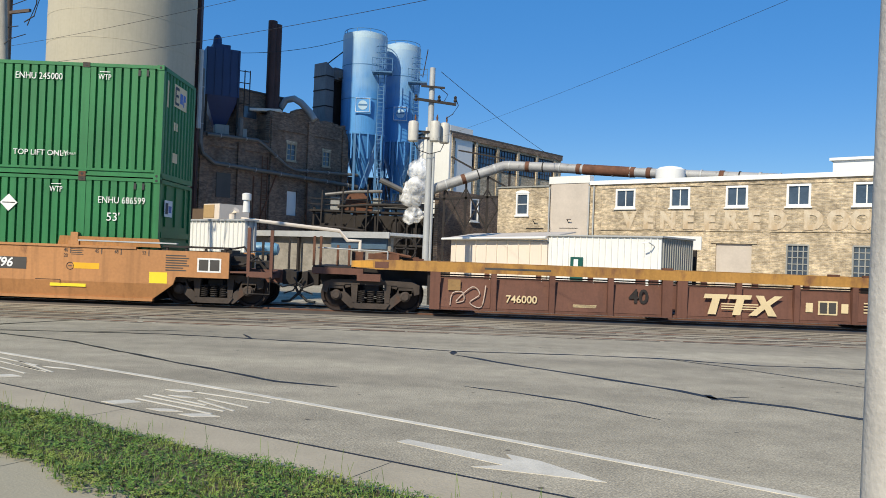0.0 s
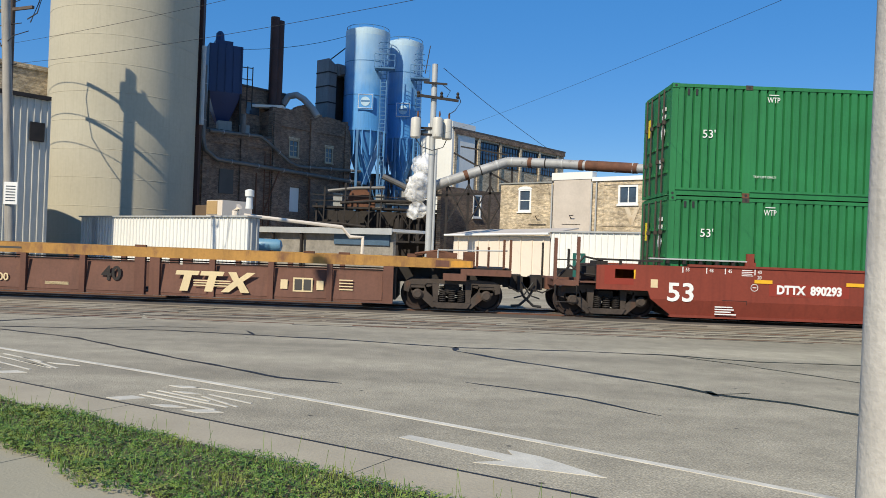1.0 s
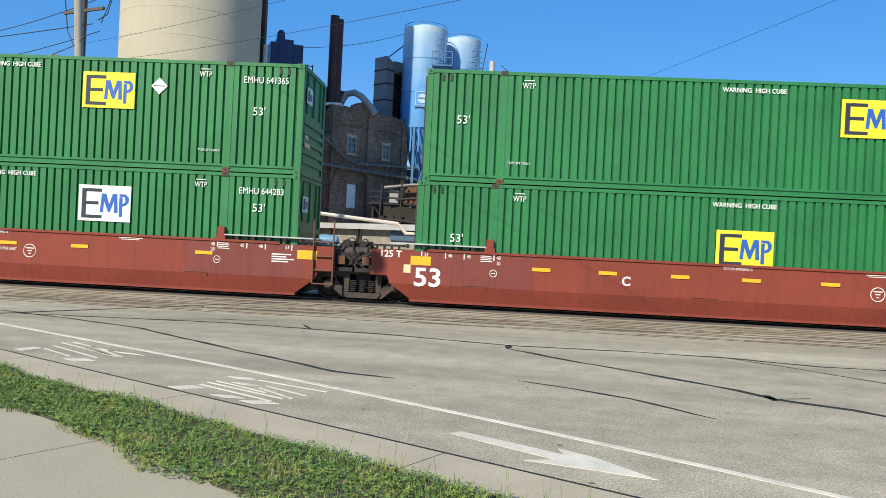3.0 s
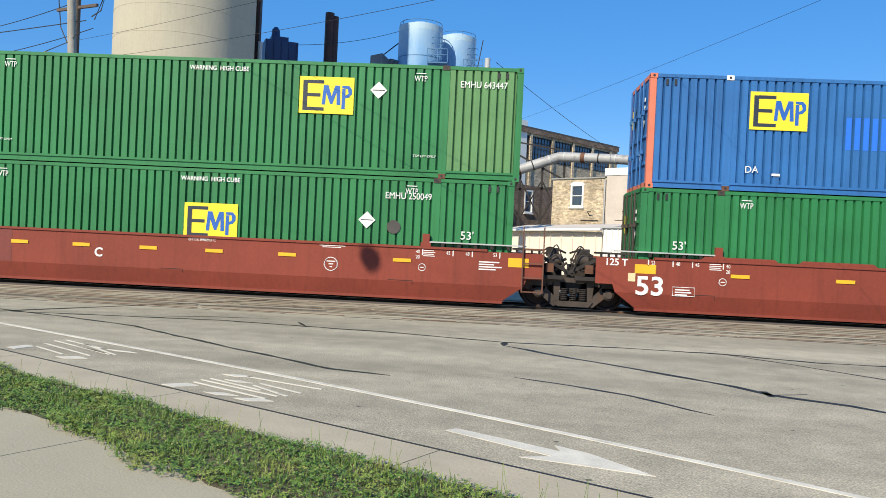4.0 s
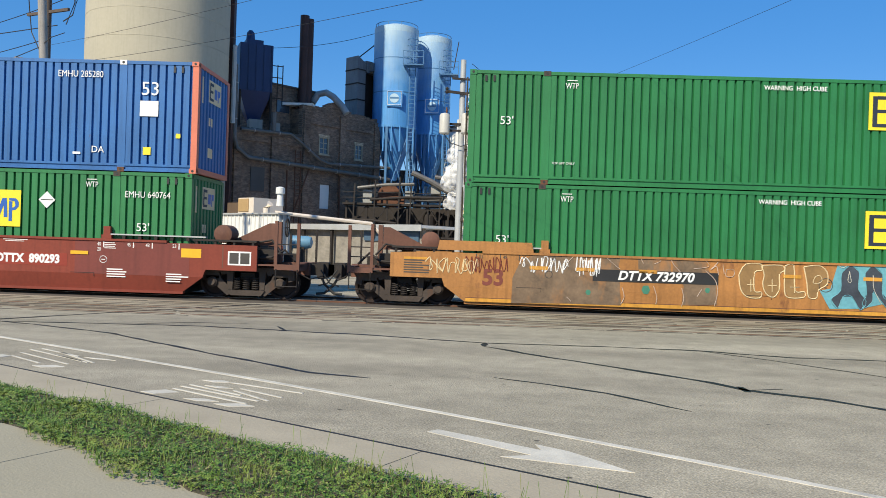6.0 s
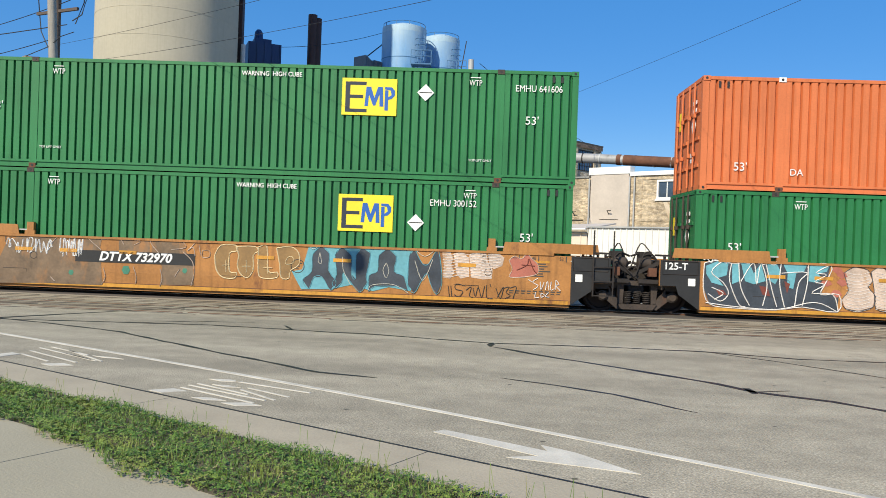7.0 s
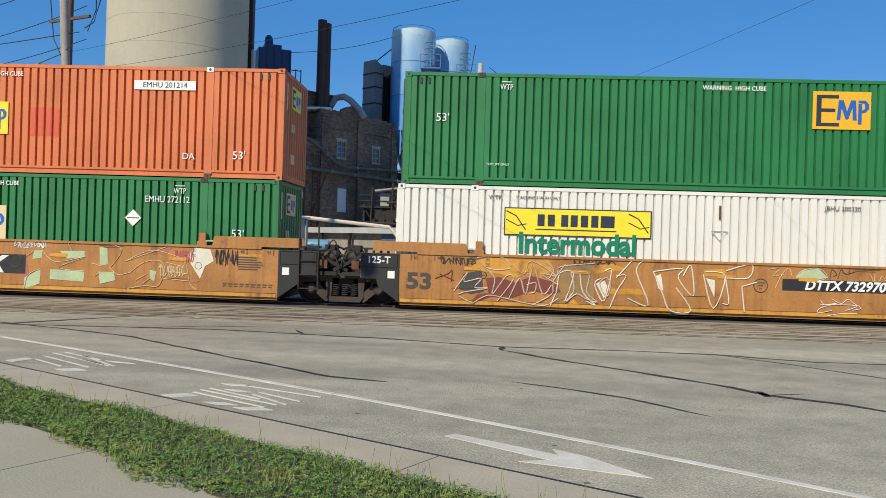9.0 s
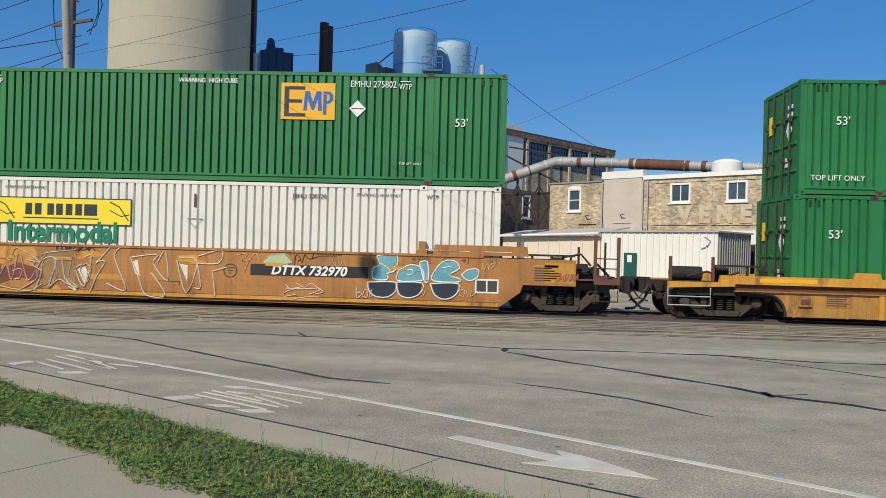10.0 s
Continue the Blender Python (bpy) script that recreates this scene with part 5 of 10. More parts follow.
lp = pole("street_pole", "grey wooden utility pole with cables and notice", -13.42, 24.6, 14, 0.155, 0.12, WOOD_GREY, (-0.78, 0))
part("notice", Shape().box(-0.22, -0.2, 2.55, 0.2, -0.175, 3.25), WHITE, lp, "small white notice board")
for i in range(6):
    part("notice_line", Shape().box(-0.16, -0.206, 2.65 + i * 0.09, 0.14, -0.201, 2.68 + i * 0.09), INK, lp)
part("bracket", Shape().beam((-0.1, 0, 9.4), (-0.75, 0, 9.8), 0.05).beam((0.1, 0, 9.6), (0.7, -0.1, 9.7), 0.05), STEEL_DARK, lp)
part("jumper", Shape().tube([(0.45, -0.1, 10.2), (0.75, -0.1, 9.3), (0.55, -0.1, 8.6), (0.25, -0.1, 8.4)], 0.02, 5).tube([(0.6, -0.1, 10.2), (0.62, -0.1, 9.0), (0.35, -0.1, 8.3)], 0.02, 5), CABLE, lp)
for x, z in ((0.5, 10.05), (0.72, 10.0), (-0.62, 9.75), (-0.3, 9.7)):
    part("fuse_cutout", Shape().lathe([(0.03, -0.16), (0.06, -0.12), (0.045, 0), (0.06, 0.08), (0.025, 0.16)], n=8), RUST, lp, smooth=True, at=Matrix.Translation((x, -0.12, z)) @ Matrix.Rotation(radians(14), 4, "Y"))
part("service_drop", Shape().tube([(-0.1, -0.1, 7.9), (-0.5, -0.1, 7.55), (-1.3, 0, 7.25)], 0.014, 5), CABLE, lp)
lp2 = pole("transformer_pole", "tall dark wooden pole with transformers and crossarms", -23.0, 41.2, 17.9, 0.22, 0.18, WOOD_DARK)
PD = Vector((0.866, -0.5, 0))
for z in (15.6, 13.5):
    part("crossarm", Shape().beam(PD * -1.9 + Vector((0, 0, z + 0.1)), PD * 1.9 + Vector((0, 0, z - 0.1)), 0.13, 0.15), WOOD_DARK, lp2)
for k in (-0.05, 0.4, 0.85):
    q = PD * k + Vector((0.1, 0.2, 0))
    part("transformer", Shape().lathe([(0.26, 15.2), (0.3, 15.3), (0.3, 16.6), (0.24, 16.75), (0.1, 16.8), (0.06, 17.2)], (q.x, q.y, 0), n=16), PORCELAIN, lp2, "grey pole-mounted transformer", True)
part("jumper", Shape().tube([PD * -1.8 + Vector((0, 0, 15.7)), PD * -1.9 + Vector((0, 0, 14.8)), PD * -1.75 + Vector((0, 0, 13.9)), PD * -1.5 + Vector((0, 0, 12.6)), PD * -0.6 + Vector((0, 0, 11.4)), Vector((0, 0, 10.7))], 0.03, 5), CABLE, lp2)

near = pole("near_pole", "thick weathered grey wooden utility pole by the sidewalk", 2.07, 3.42, 13.6, 0.175, 0.15, WOOD_POLE, (0.08, 0))


def wire(a, b, sag, r=0.012, n=24):
    a, b = Vector(a), Vector(b)
    pts = [a.lerp(b, i / n) - Vector((0, 0, sag * 4 * (i / n) * (1 - i / n))) for i in range(n + 1)]
    ob = thing("overhead_wire", "thin black overhead wire", "cable", group="overhead wires")
    part("strand", Shape().tube(pts, r, 5), CABLE, ob)
    return ob


wire((-13.6, 24.53, 6.98), (3.2, 11.4, 6.2), 0.2, 0.0055)
wire((-13.6, 24.52, 7.63), (-0.6, 14.4, 7.1), 0.1, 0.005)
wire((-0.3, 36, 6.9), (7.2, 9.5, 6.3), 0.15, 0.004)
wire((0.0, 36.05, 10.1), (9.5, 58.5, 8.8), 0.2, 0.014)
wire((-15.17, 58.1, 16.1), (-8.6, 67.4, 19.9), 0.3, 0.02)
wire((-13.5, 24.6, 7.0), (-40, 34, 5.6), 0.5, 0.016)
wire((-13.4, 24.6, 8.3), (-40, 30, 7.2), 0.4, 0.016)
# unseen wire and round body, added to cast the dark spot on the train
CP = Vector((-2.83, 20.0, 0.87)) + to_sun * 19.3
hung = wire((2.1, 3.42, 13.2), Vector((2.1, 3.42, 13.2)) + (CP + Vector((0, 0, 0.33)) - Vector((2.1, 3.42, 13.2))) * 4, 0.1, 0.004, 40)
part("shadow_body", Shape().lathe([(0.02, -0.34), (0.05, -0.33), (0.06, -0.2), (0.2, -0.14), (0.25, 0.0), (0.23, 0.14), (0.12, 0.25), (0.02, 0.27)], n=20), PORCELAIN, hung, "unseen round grey body added to cast a shadow spot", True, at=Matrix.Translation(CP))

for z, sg in ((15.9, 0.6), (14.0, 0.6), (12.2, 0.5)):
    wire(Vector((-23.0, 41.2, z)) - PD * 22, Vector((-23.0, 41.2, z)) + PD * 1.6, sg, 0.022)

# steam drifting from the silo base
STEAM = bpy.data.materials.new("steam")
STEAM.use_nodes = True
_n, _l = STEAM.node_tree.nodes, STEAM.node_tree.links
_b = _n["Principled BSDF"]
_b.inputs["Base Color"].default_value, _b.inputs["Roughness"].default_value = (0.9, 0.9, 0.9, 1), 1.0
_t, _k, _q = _n.new("ShaderNodeTexCoord"), _n.new("ShaderNodeTexNoise"), _n.new("ShaderNodeMapRange")
_k.inputs["Scale"].default_value, _k.inputs["Detail"].default_value = 1.6, 6
_q.inputs["From Min"].default_value, _q.inputs["From Max"].default_value, _q.inputs["To Max"].default_value = 0.34, 0.62, 0.75
_l.new(_t.outputs["Object"], _k.inputs["Vector"])
_l.new(_k.outputs["Fac"], _q.inputs["Value"])
_l.new(_q.outputs[0], _b.inputs["Alpha"])
PUFFS = []


def puff(parent, r, seed):
    bm = bmesh.new()
    bmesh.ops.create_icosphere(bm, subdivisions=3, radius=r)
    for v in bm.verts:
        v.co *= 1 + 0.45 * noise.noise(v.co * (1.6 / r) + Vector((seed * 7.3, 0, 0)))
    me = bpy.data.meshes.new("puff")
    bm.to_mesh(me)
    bm.free()
    me.materials.append(STEAM)
    me.polygons.foreach_set("use_smooth", [True] * len(me.polygons))
    return part("puff", me, parent=parent)


plume = thing("steam_plume", "thin white steam puffs rising from the works", "steam", pose(-1.9, 57.0, 4.0))
for i in range(9):
    PUFFS.append((puff(plume, 0.45 + 0.13 * (i % 5), i), i))

# ---- train ----
SPEED, TRACK_Y, MOVERS, WHEELS = 13.562, 21.17, [], []
L, HW, HT = 16.154, 1.3, 2.896
CACHE = {}


def shared(key, make):
    if key not in CACHE:
        CACHE[key] = make()
    return CACHE[key]


def mover(name, label, category, u, z=0.0, group=""):
    ob = thing(name, label, category, pose(u, TRACK_Y, z), group)
    MOVERS.append((ob, u, z))
    return ob


def corrugated(x0, x1, z0, z1, y, pitch=0.215, depth=0.07):
    """Pressed steel sheet facing -y: flat ribs with narrow grooves."""
    k = max(1, round((x1 - x0) / pitch))
    p = (x1 - x0) / k
    line = []
    for i in range(k):
        x = x0 + i * p
        line += [(x, y), (x + p * 0.66, y), (x + p * 0.68, y + depth), (x + p * 0.86, y + depth), (x + p * 0.95, y)]
    line.append((x1, y))
    n = len(line)
    s = Shape()
    s.poly([(x, yy, z0) for x, yy in line] + [(x, yy, z1) for x, yy in line], [(i, i + 1, i + 1 + n, i + n) for i in range(n - 1)])
    return s


PX = 1.981


def container(u, z0, m, label, frame_mat=None, end_mat=None, slats=False):
    """A 53 ft container, doors at x 0, 40 ft posts, corner fittings."""
    fm = frame_mat or m
    ob = mover("container", label, "container", u, z0, "stacked containers")
    k = m.name
    part("side_wall", shared((k, "mid"), lambda: corrugated(PX + 0.1, L - PX - 0.1, 0.2, 2.80, -HW + 0.012).mesh("side_wall", m)), parent=ob)
    part("side_wall", shared((k, "l"), lambda: corrugated(0.17, PX - 0.1, 0.2, 2.80, -HW + 0.012).mesh("side_wall", m)), parent=ob)
    em = end_mat or m
    part("side_wall", shared((em.name, "r"), lambda: corrugated(L - PX + 0.1, L - 0.17, 0.2, 2.80, -HW + 0.012).mesh("side_wall", em)), parent=ob)
    part("far_wall", shared((k, "far"), lambda: Shape().box(0.05, HW - 0.05, 0.1, L - 0.05, HW - 0.01, 2.85).mesh("far_wall", m)), parent=ob)
    part("roof", shared((k, "roof"), lambda: Shape().box(0.03, -HW + 0.03, 2.84, L - 0.03, HW - 0.03, 2.88).mesh("roof", m)), parent=ob)
    part("floor", shared((k, "floor"), lambda: Shape().box(0.03, -HW + 0.06, 0.05, L - 0.03, HW - 0.06, 0.14).mesh("floor", STEEL_DARK)), parent=ob)
    for x in (0.0, L - 0.16):
        for y in (-HW, HW - 0.16):
            part("corner_post", shared((fm.name, "post", x > 1, y > 0), lambda: Shape().box(x, y, 0.03, x + 0.16, y + 0.16, HT - 0.03).mesh("corner_post", fm)), parent=ob)
    for x in (PX, L - PX):
        part("side_post", shared((k, "sp", x), lambda: Shape().box(x - 0.1, -HW - 0.002, 0.11, x + 0.1, -HW + 0.06, HT - 0.1).mesh("side_post", m)), parent=ob)
    for y0, y1, sd in ((-HW - 0.004, -HW + 0.07, 0), (HW - 0.07, HW + 0.004, 1)):
        part("top_rail", shared((k, "tr", sd), lambda: Shape().box(0.16, y0, 2.80, L - 0.16, y1, 2.885).mesh("top_rail", m)), parent=ob)
        part("bottom_rail", shared((k, "br", sd), lambda: Shape().prism_x([(y0, 0.21), (y0, 0.155), (y0 + 0.03, 0.15), (y0 + 0.03, 0.065), (y0 - 0.006, 0.06), (y0 - 0.006, 0.02), (y1, 0.02), (y1, 0.21)], 0.16, L - 0.16).mesh("bottom_rail", m)), parent=ob)
    cm = CAST if m is not WHITE_BOX else WHITE_BOX
    for i, (x, z) in enumerate([(a, b) for a in (0.09, PX, L - PX, L - 0.09) for b in (0.06, HT - 0.06)]):
        mm = (RUST if z < 1 else (WHITE if m in (BLUE, ORANGE, WHITE_BOX) else CAST)) if 0 < i // 2 < 3 else fm
        part("corner_casting", shared((mm.name, "cc", z > 1), lambda: Shape().box(-0.09, -0.012, -0.06, 0.09, 0.15, 0.06).mesh("corner_casting", mm)), parent=ob, at=Matrix.Translation((x, -HW - 0.004, z)))
        part("casting_hole", shared(("hole",), lambda: Shape().lathe([(0.034, -0.004), (0.034, 0.0)], axis="y", n=10).mesh("casting_hole", BLACK)), parent=ob, at=Matrix.Translation((x, -HW - 0.0165, z)))
    # doors at the x 0 end
    for y0, y1 in ((-HW + 0.165, -0.01), (0.01, HW - 0.165)):
        part("door", shared((k, "door", y0 > -0.5), lambda: Shape().box(0.02, y0, 0.15, 0.09, y1, 2.78).box(-0.02, y0 + 0.05, 0.6, 0.019, y1 - 0.05, 0.68).box(-0.02, y0 + 0.05, 1.3, 0.019, y1 - 0.05, 1.38).box(-0.02, y0 + 0.05, 2.0, 0.019, y1 - 0.05, 2.08).mesh("door", m)), parent=ob)
        for f in (0.3, 0.72):
            yy = y0 + (y1 - y0) * f
            part("lock_rod", shared(("rod", m.name), lambda: Shape().tube([(-0.06, 0, 0.1), (-0.06, 0, 2.8)], 0.024, 6).box(-0.09, -0.05, 0.9, -0.02, 0.05, 1.0).box(-0.09, -0.05, 1.9, -0.02, 0.05, 2.0).mesh("lock_rod", CAST if m is GREEN else m)), parent=ob, at=Matrix.Translation((0, yy, 0)))
    part("door_header", shared((k, "dh"), lambda: Shape().box(0.0, -HW + 0.165, 2.785, 0.14, HW - 0.165, 2.89).mesh("door_header", fm)), parent=ob)
    part("door_sill", shared((k, "ds"), lambda: Shape().box(0.0, -HW + 0.165, 0.02, 0.14, HW - 0.165, 0.145).mesh("door_sill", fm)), parent=ob)
    part("door_placard", shared(("dp1",), lambda: Shape().box(-0.012, -1.02, 1.75, 0.0, -0.72, 2.25).mesh("door_placard", YELLOW)), parent=ob, at=Matrix.Translation((-0.012, 1.5, 0)))
    part("door_placard", shared(("dp2",), lambda: Shape().poly([(-0.012, -0.72, 1.6), (-0.012, -0.54, 1.9), (-0.012, -0.36, 1.6), (-0.012, -0.54, 1.3), (0.0, -0.72, 1.6), (0.0, -0.54, 1.9), (0.0, -0.36, 1.6), (0.0, -0.54, 1.3)], [(0, 1, 2, 3), (0, 4, 5, 1), (1, 5, 6, 2), (2, 6, 7, 3), (3, 7, 4, 0)]).mesh("door_placard", WHITE)), parent=ob, at=Matrix.Translation((-0.01, -0.1, 0.1)))
    for yy, z in ((-0.95, 2.3), (-0.95, 2.1), (-0.85, 0.95), (-0.85, 0.8)):
        part("door_lettering", shared(("dl",), lambda: Shape().box(-0.012, -0.16, -0.05, 0.0, 0.16, 0.05).mesh("door_lettering", WHITE)), parent=ob, at=Matrix.Translation((-0.012, yy + 0.25, z)))
    # pressed front wall at the far end
    ring = [(L - 0.1, -HW + 0.16)]
    for i in range(9):
        y = -HW + 0.28 + i * 0.255
        ring += [(L - 0.05, y - 0.02), (L - 0.015, y), (L - 0.015, y + 0.12), (L - 0.05, y + 0.14)]
    fw = Shape().slab_xy(ring + [(L - 0.1, HW - 0.16)], 0.1, 2.8)
    if slats:
        fw = Shape().box(L - 0.1, -HW + 0.16, 0.1, L - 0.045, HW - 0.16, 2.8)
        for i in range(5):
            fw.prism_x([(-HW + 0.2, 0.35 + i * 0.26), (HW - 0.2, 0.35 + i * 0.26), (HW - 0.2, 0.5 + i * 0.26), (-HW + 0.2, 0.5 + i * 0.26)], L - 0.0455, L + 0.01)
        for y in (-0.75, 0.0, 0.75):
            fw.box(L - 0.0455, y - 0.05, 1.7, L + 0.0, y + 0.05, 2.76)
    part("front_wall", shared((k, "fw", slats), lambda: fw.mesh("front_wall", m)), parent=ob)
    part("front_rail", shared((fm.name, "fr"), lambda: Shape().box(L - 0.14, -HW + 0.165, 2.785, L, HW - 0.165, 2.89).mesh("front_rail", fm)), parent=ob)
    part("front_rail", shared((fm.name, "fr2"), lambda: Shape().box(L - 0.14, -HW + 0.165, 0.02, L, HW - 0.165, 0.16).mesh("front_rail", fm)), parent=ob)
    if slats:
        part("front_placard", shared(("fp2",), lambda: Shape().box(L + 0.011, -0.95, 1.95, L + 0.016, -0.35, 2.38).mesh("front_placard", WHITE)), parent=ob)
        part("placard_block", shared(("fp3",), lambda: Shape().box(L + 0.0165, -0.88, 2.02, L + 0.019, -0.68, 2.31).mesh("placard_block", INK)), parent=ob)
        part("placard_mark", shared(("fp4",), lambda: Shape().box(L + 0.0165, -0.64, 2.06, L + 0.019, -0.42, 2.24).mesh("placard_mark", INK_BLUE)), parent=ob)
        part("front_label", shared(("fp5",), lambda: Shape().box(L + 0.011, -1.0, 1.0, L + 0.015, -0.62, 1.1).box(L + 0.011, -1.0, 0.78, L + 0.015, -0.4, 0.9).mesh("front_label", CREAM)), parent=ob)
    else:
        bg = YELLOW if m is ORANGE else CREAM
        part("front_placard", shared(("fp", bg.name), lambda: Shape().box(L - 0.0145, -0.45, 2.02, L - 0.008, 0.55, 2.62).mesh("front_placard", bg)), parent=ob)
        part("placard_block", shared(("fp6",), lambda: Shape().box(L - 0.0075, -0.39, 2.08, L - 0.005, -0.31, 2.56).box(L - 0.0075, -0.31, 2.48, L - 0.005, -0.08, 2.56).box(L - 0.0075, -0.31, 2.29, L - 0.005, -0.12, 2.36).box(L - 0.0075, -0.31, 2.08, L - 0.005, -0.07, 2.15).mesh("placard_block", INK)), parent=ob)
        part("placard_mark", shared(("fp7",), lambda: Shape().box(L - 0.0075, 0.0, 2.17, L - 0.005, 0.22, 2.45).box(L - 0.0075, 0.27, 2.12, L - 0.005, 0.34, 2.45).box(L - 0.0075, 0.34, 2.28, L - 0.005, 0.46, 2.45).mesh("placard_mark", INK_BLUE)), parent=ob)
        for y0, y1, z0, z1 in ((-0.98, -0.88, 1.9, 2.6), (-0.42, -0.05, 0.52, 0.78), (-0.4, -0.28, 1.38, 1.6), (-0.22, -0.1, 1.38, 1.6)):
            part("front_label", shared(("fp8", z0, y0), lambda: Shape().box(L - 0.0145, y0, z0, L - 0.01, y1, z1).mesh("front_label", CREAM)), parent=ob)
    return ob


FY = -HW - 0.012   # lettering plane on container sides


def logo(ob, x, z, bg, size=1.0):
    """The shipper's sign: a plate with plain shapes in its colours."""
    grow = Matrix.Diagonal((size, 1, size, 1))
    part("logo_plate", shared(("lp", bg.name), lambda: Shape().box(-0.71, -0.008, -0.475, 0.71, 0.0, 0.475).mesh("logo_plate", bg)), parent=ob, at=Matrix.Translation((x, FY + 0.004, z)) @ grow)
    dark = Shape().box(-0.62, -0.012, -0.40, -0.50, -0.009, 0.38)
    for zz, wd in ((0.30, 0.42), (-0.04, 0.34), (-0.40, 0.44)):
        dark.box(-0.50, -0.012, zz, -0.50 + wd, -0.009, zz + 0.085)
    part("logo_block", shared(("lb",), lambda: dark.mesh("logo_block", INK)), parent=ob, at=Matrix.Translation((x, FY + 0.003, z)) @ grow)
    blue = Shape().slab_xz([(-0.12, -0.24), (-0.03, -0.24), (-0.01, 0.06), (0.10, -0.22), (0.16, -0.22), (0.26, 0.08), (0.27, -0.24), (0.37, -0.24), (0.34, 0.26), (0.22, 0.26), (0.13, -0.02), (0.04, 0.26), (-0.08, 0.26)], -0.012, -0.009)
    blue.slab_xz([(0.40, -0.34), (0.49, -0.34), (0.49, -0.06), (0.58, -0.04), (0.66, 0.05), (0.66, 0.17), (0.58, 0.26), (0.40, 0.26), (0.40, 0.20), (0.55, 0.18), (0.57, 0.06), (0.49, 0.0), (0.49, 0.18), (0.40, 0.18)], -0.012, -0.009)
    part("logo_mark", shared(("lm",), lambda: blue.mesh("logo_mark", INK_BLUE)), parent=ob, at=Matrix.Translation((x, FY + 0.003, z)) @ grow)


def placard(ob, x, z):
    part("placard", shared(("dia",), lambda: Shape().slab_xz([(-0.22, 0), (0, -0.22), (0.22, 0), (0, 0.22)], -0.008, 0.0).mesh("placard", WHITE)), parent=ob, at=Matrix.Translation((x, FY + 0.004, z)))
    part("placard_line", shared(("dial",), lambda: Shape().box(-0.16, -0.011, -0.012, 0.16, -0.0085, 0.012).mesh("placard_line", GREY_BOX)), parent=ob, at=Matrix.Translation((x, FY + 0.004, z)))


def side_text(ob, text, x, z, size, m=None, **kw):
    write(ob, text, x, FY, z, size, m or WHITE, **kw)


def dress(ob, num="", nx=15.15, nz=2.42, fifty=((0.98, 1.6), (15.0, 1.6)), warn=8.25, wtp=True, fsize=0.30, num_mat=None, marks=(2.62, 13.53)):
    if num:
        side_text(ob, num, nx, nz, 0.24, num_mat, wide=0.84)
    for x, z in fifty:
        side_text(ob, "53'", x, z, fsize, bold=0.0, wide=1.0)
    if warn:
        side_text(ob, "WARNING  HIGH CUBE", warn, 2.62, 0.165, bold=0.002, wide=0.9)
    if wtp:
        for x in marks:
            side_text(ob, "WTP", x, 2.53, 0.21, wide=0.72)
            part("bar_mark", shared(("wb",), lambda: Shape().box(-0.13, -0.004, 0, 0.13, 0, 0.02).mesh("bar_mark", WHITE)), parent=ob, at=Matrix.Translation((x, FY, 2.66)))
        for x in (2.45, L - 2.45):
            side_text(ob, "TOP LIFT ONLY", x, 0.55, 0.085)
    for x in (0.42, 0.63, L - 0.63, L - 0.42):
        part("lashing_slot", shared(("slot",), lambda: Shape().box(-0.03, -0.004, -0.08, 0.03, 0, 0.08).mesh("lashing_slot", BLACK)), parent=ob, at=Matrix.Translation((x, FY + 0.004, 2.68)))


def patch(ob, x0, x1, z0, z1, m, pitch=0.215):
    """Fresh paint over the old on the raised ribs."""
    k = round((x1 - x0) / pitch)
    for i in range(k):
        part("paint_patch", shared((m.name, "patch", round(z1 - z0, 2)), lambda: Shape().box(0, -0.004, 0, 0.125, 0, z1 - z0).mesh("paint_patch", m)), parent=ob, at=Matrix.Translation((PX + 0.1 + pitch_at(x0, i), -HW + 0.010, z0)))


def pitch_at(x0, i):
    n = round((L - 2 * PX - 0.2) / 0.215)
    p = (L - 2 * PX - 0.2) / n
    return (round((x0 - PX - 0.1) / p) + i) * p + 0.002


Z1, Z2 = 0.36, 0.36 + HT

# the stacks, from the front of the train
c = container(-23.22, Z2, GREEN, "green ribbed steel container with white lettering, stacked above")
dress(c, "ENHU 245000", 12.98, 2.5, ((0.98, 1.6),), 6.0, marks=(2.62, 14.65))
side_text(c, "TOP LIFT ONLY", 13.1, 0.55, 0.2)
c = container(-23.22, Z1, GREEN, "green ribbed steel container with diamond placard, in the well", slats=True)
dress(c, "ENHU 686599", 15.2, 2.3, ((15.0, 1.87),), 6.0)
placard(c, 12.35, 2.15)

c = container(19.46, Z2, GREEN, "green ribbed container with yellow shipper sign, stacked above", slats=True)
dress(c, "EMHU 641365")
logo(c, 10.93, 2.02, YELLOW)
placard(c, 12.3, 2.18)
c = container(19.47, Z1, GREEN, "green ribbed container with white shipper sign, in the well", slats=True)
dress(c, "EMHU 644283", fifty=((1.0, 1.95), (15.1, 1.98)))
logo(c, 10.95, 1.92, WHITE)

c = container(38.82, Z2, GREEN, "green ribbed container with one faded end bay", end_mat=GREEN_OLD, slats=True)
dress(c, "EMHU 643447", fifty=((0.98, 1.6),))
logo(c, 11.1, 2.02, YELLOW)
placard(c, 12.45, 2.2)
c = container(38.72, Z1, GREEN, "green ribbed container with graffiti spot, in the well", slats=True)
dress(c, "EMHU 250049", 13.45, 2.4, ((1.05, 1.45), (15.0, 1.45)))
logo(c, 8.3, 1.52, YELLOW)
placard(c, 12.4, 1.75)
part("spray_spot", Shape().lathe([(0.18, -0.004), (0.14, 0.0)], (13.1, FY + 0.004, 1.6), "y", 12), GREY_BOX, c)

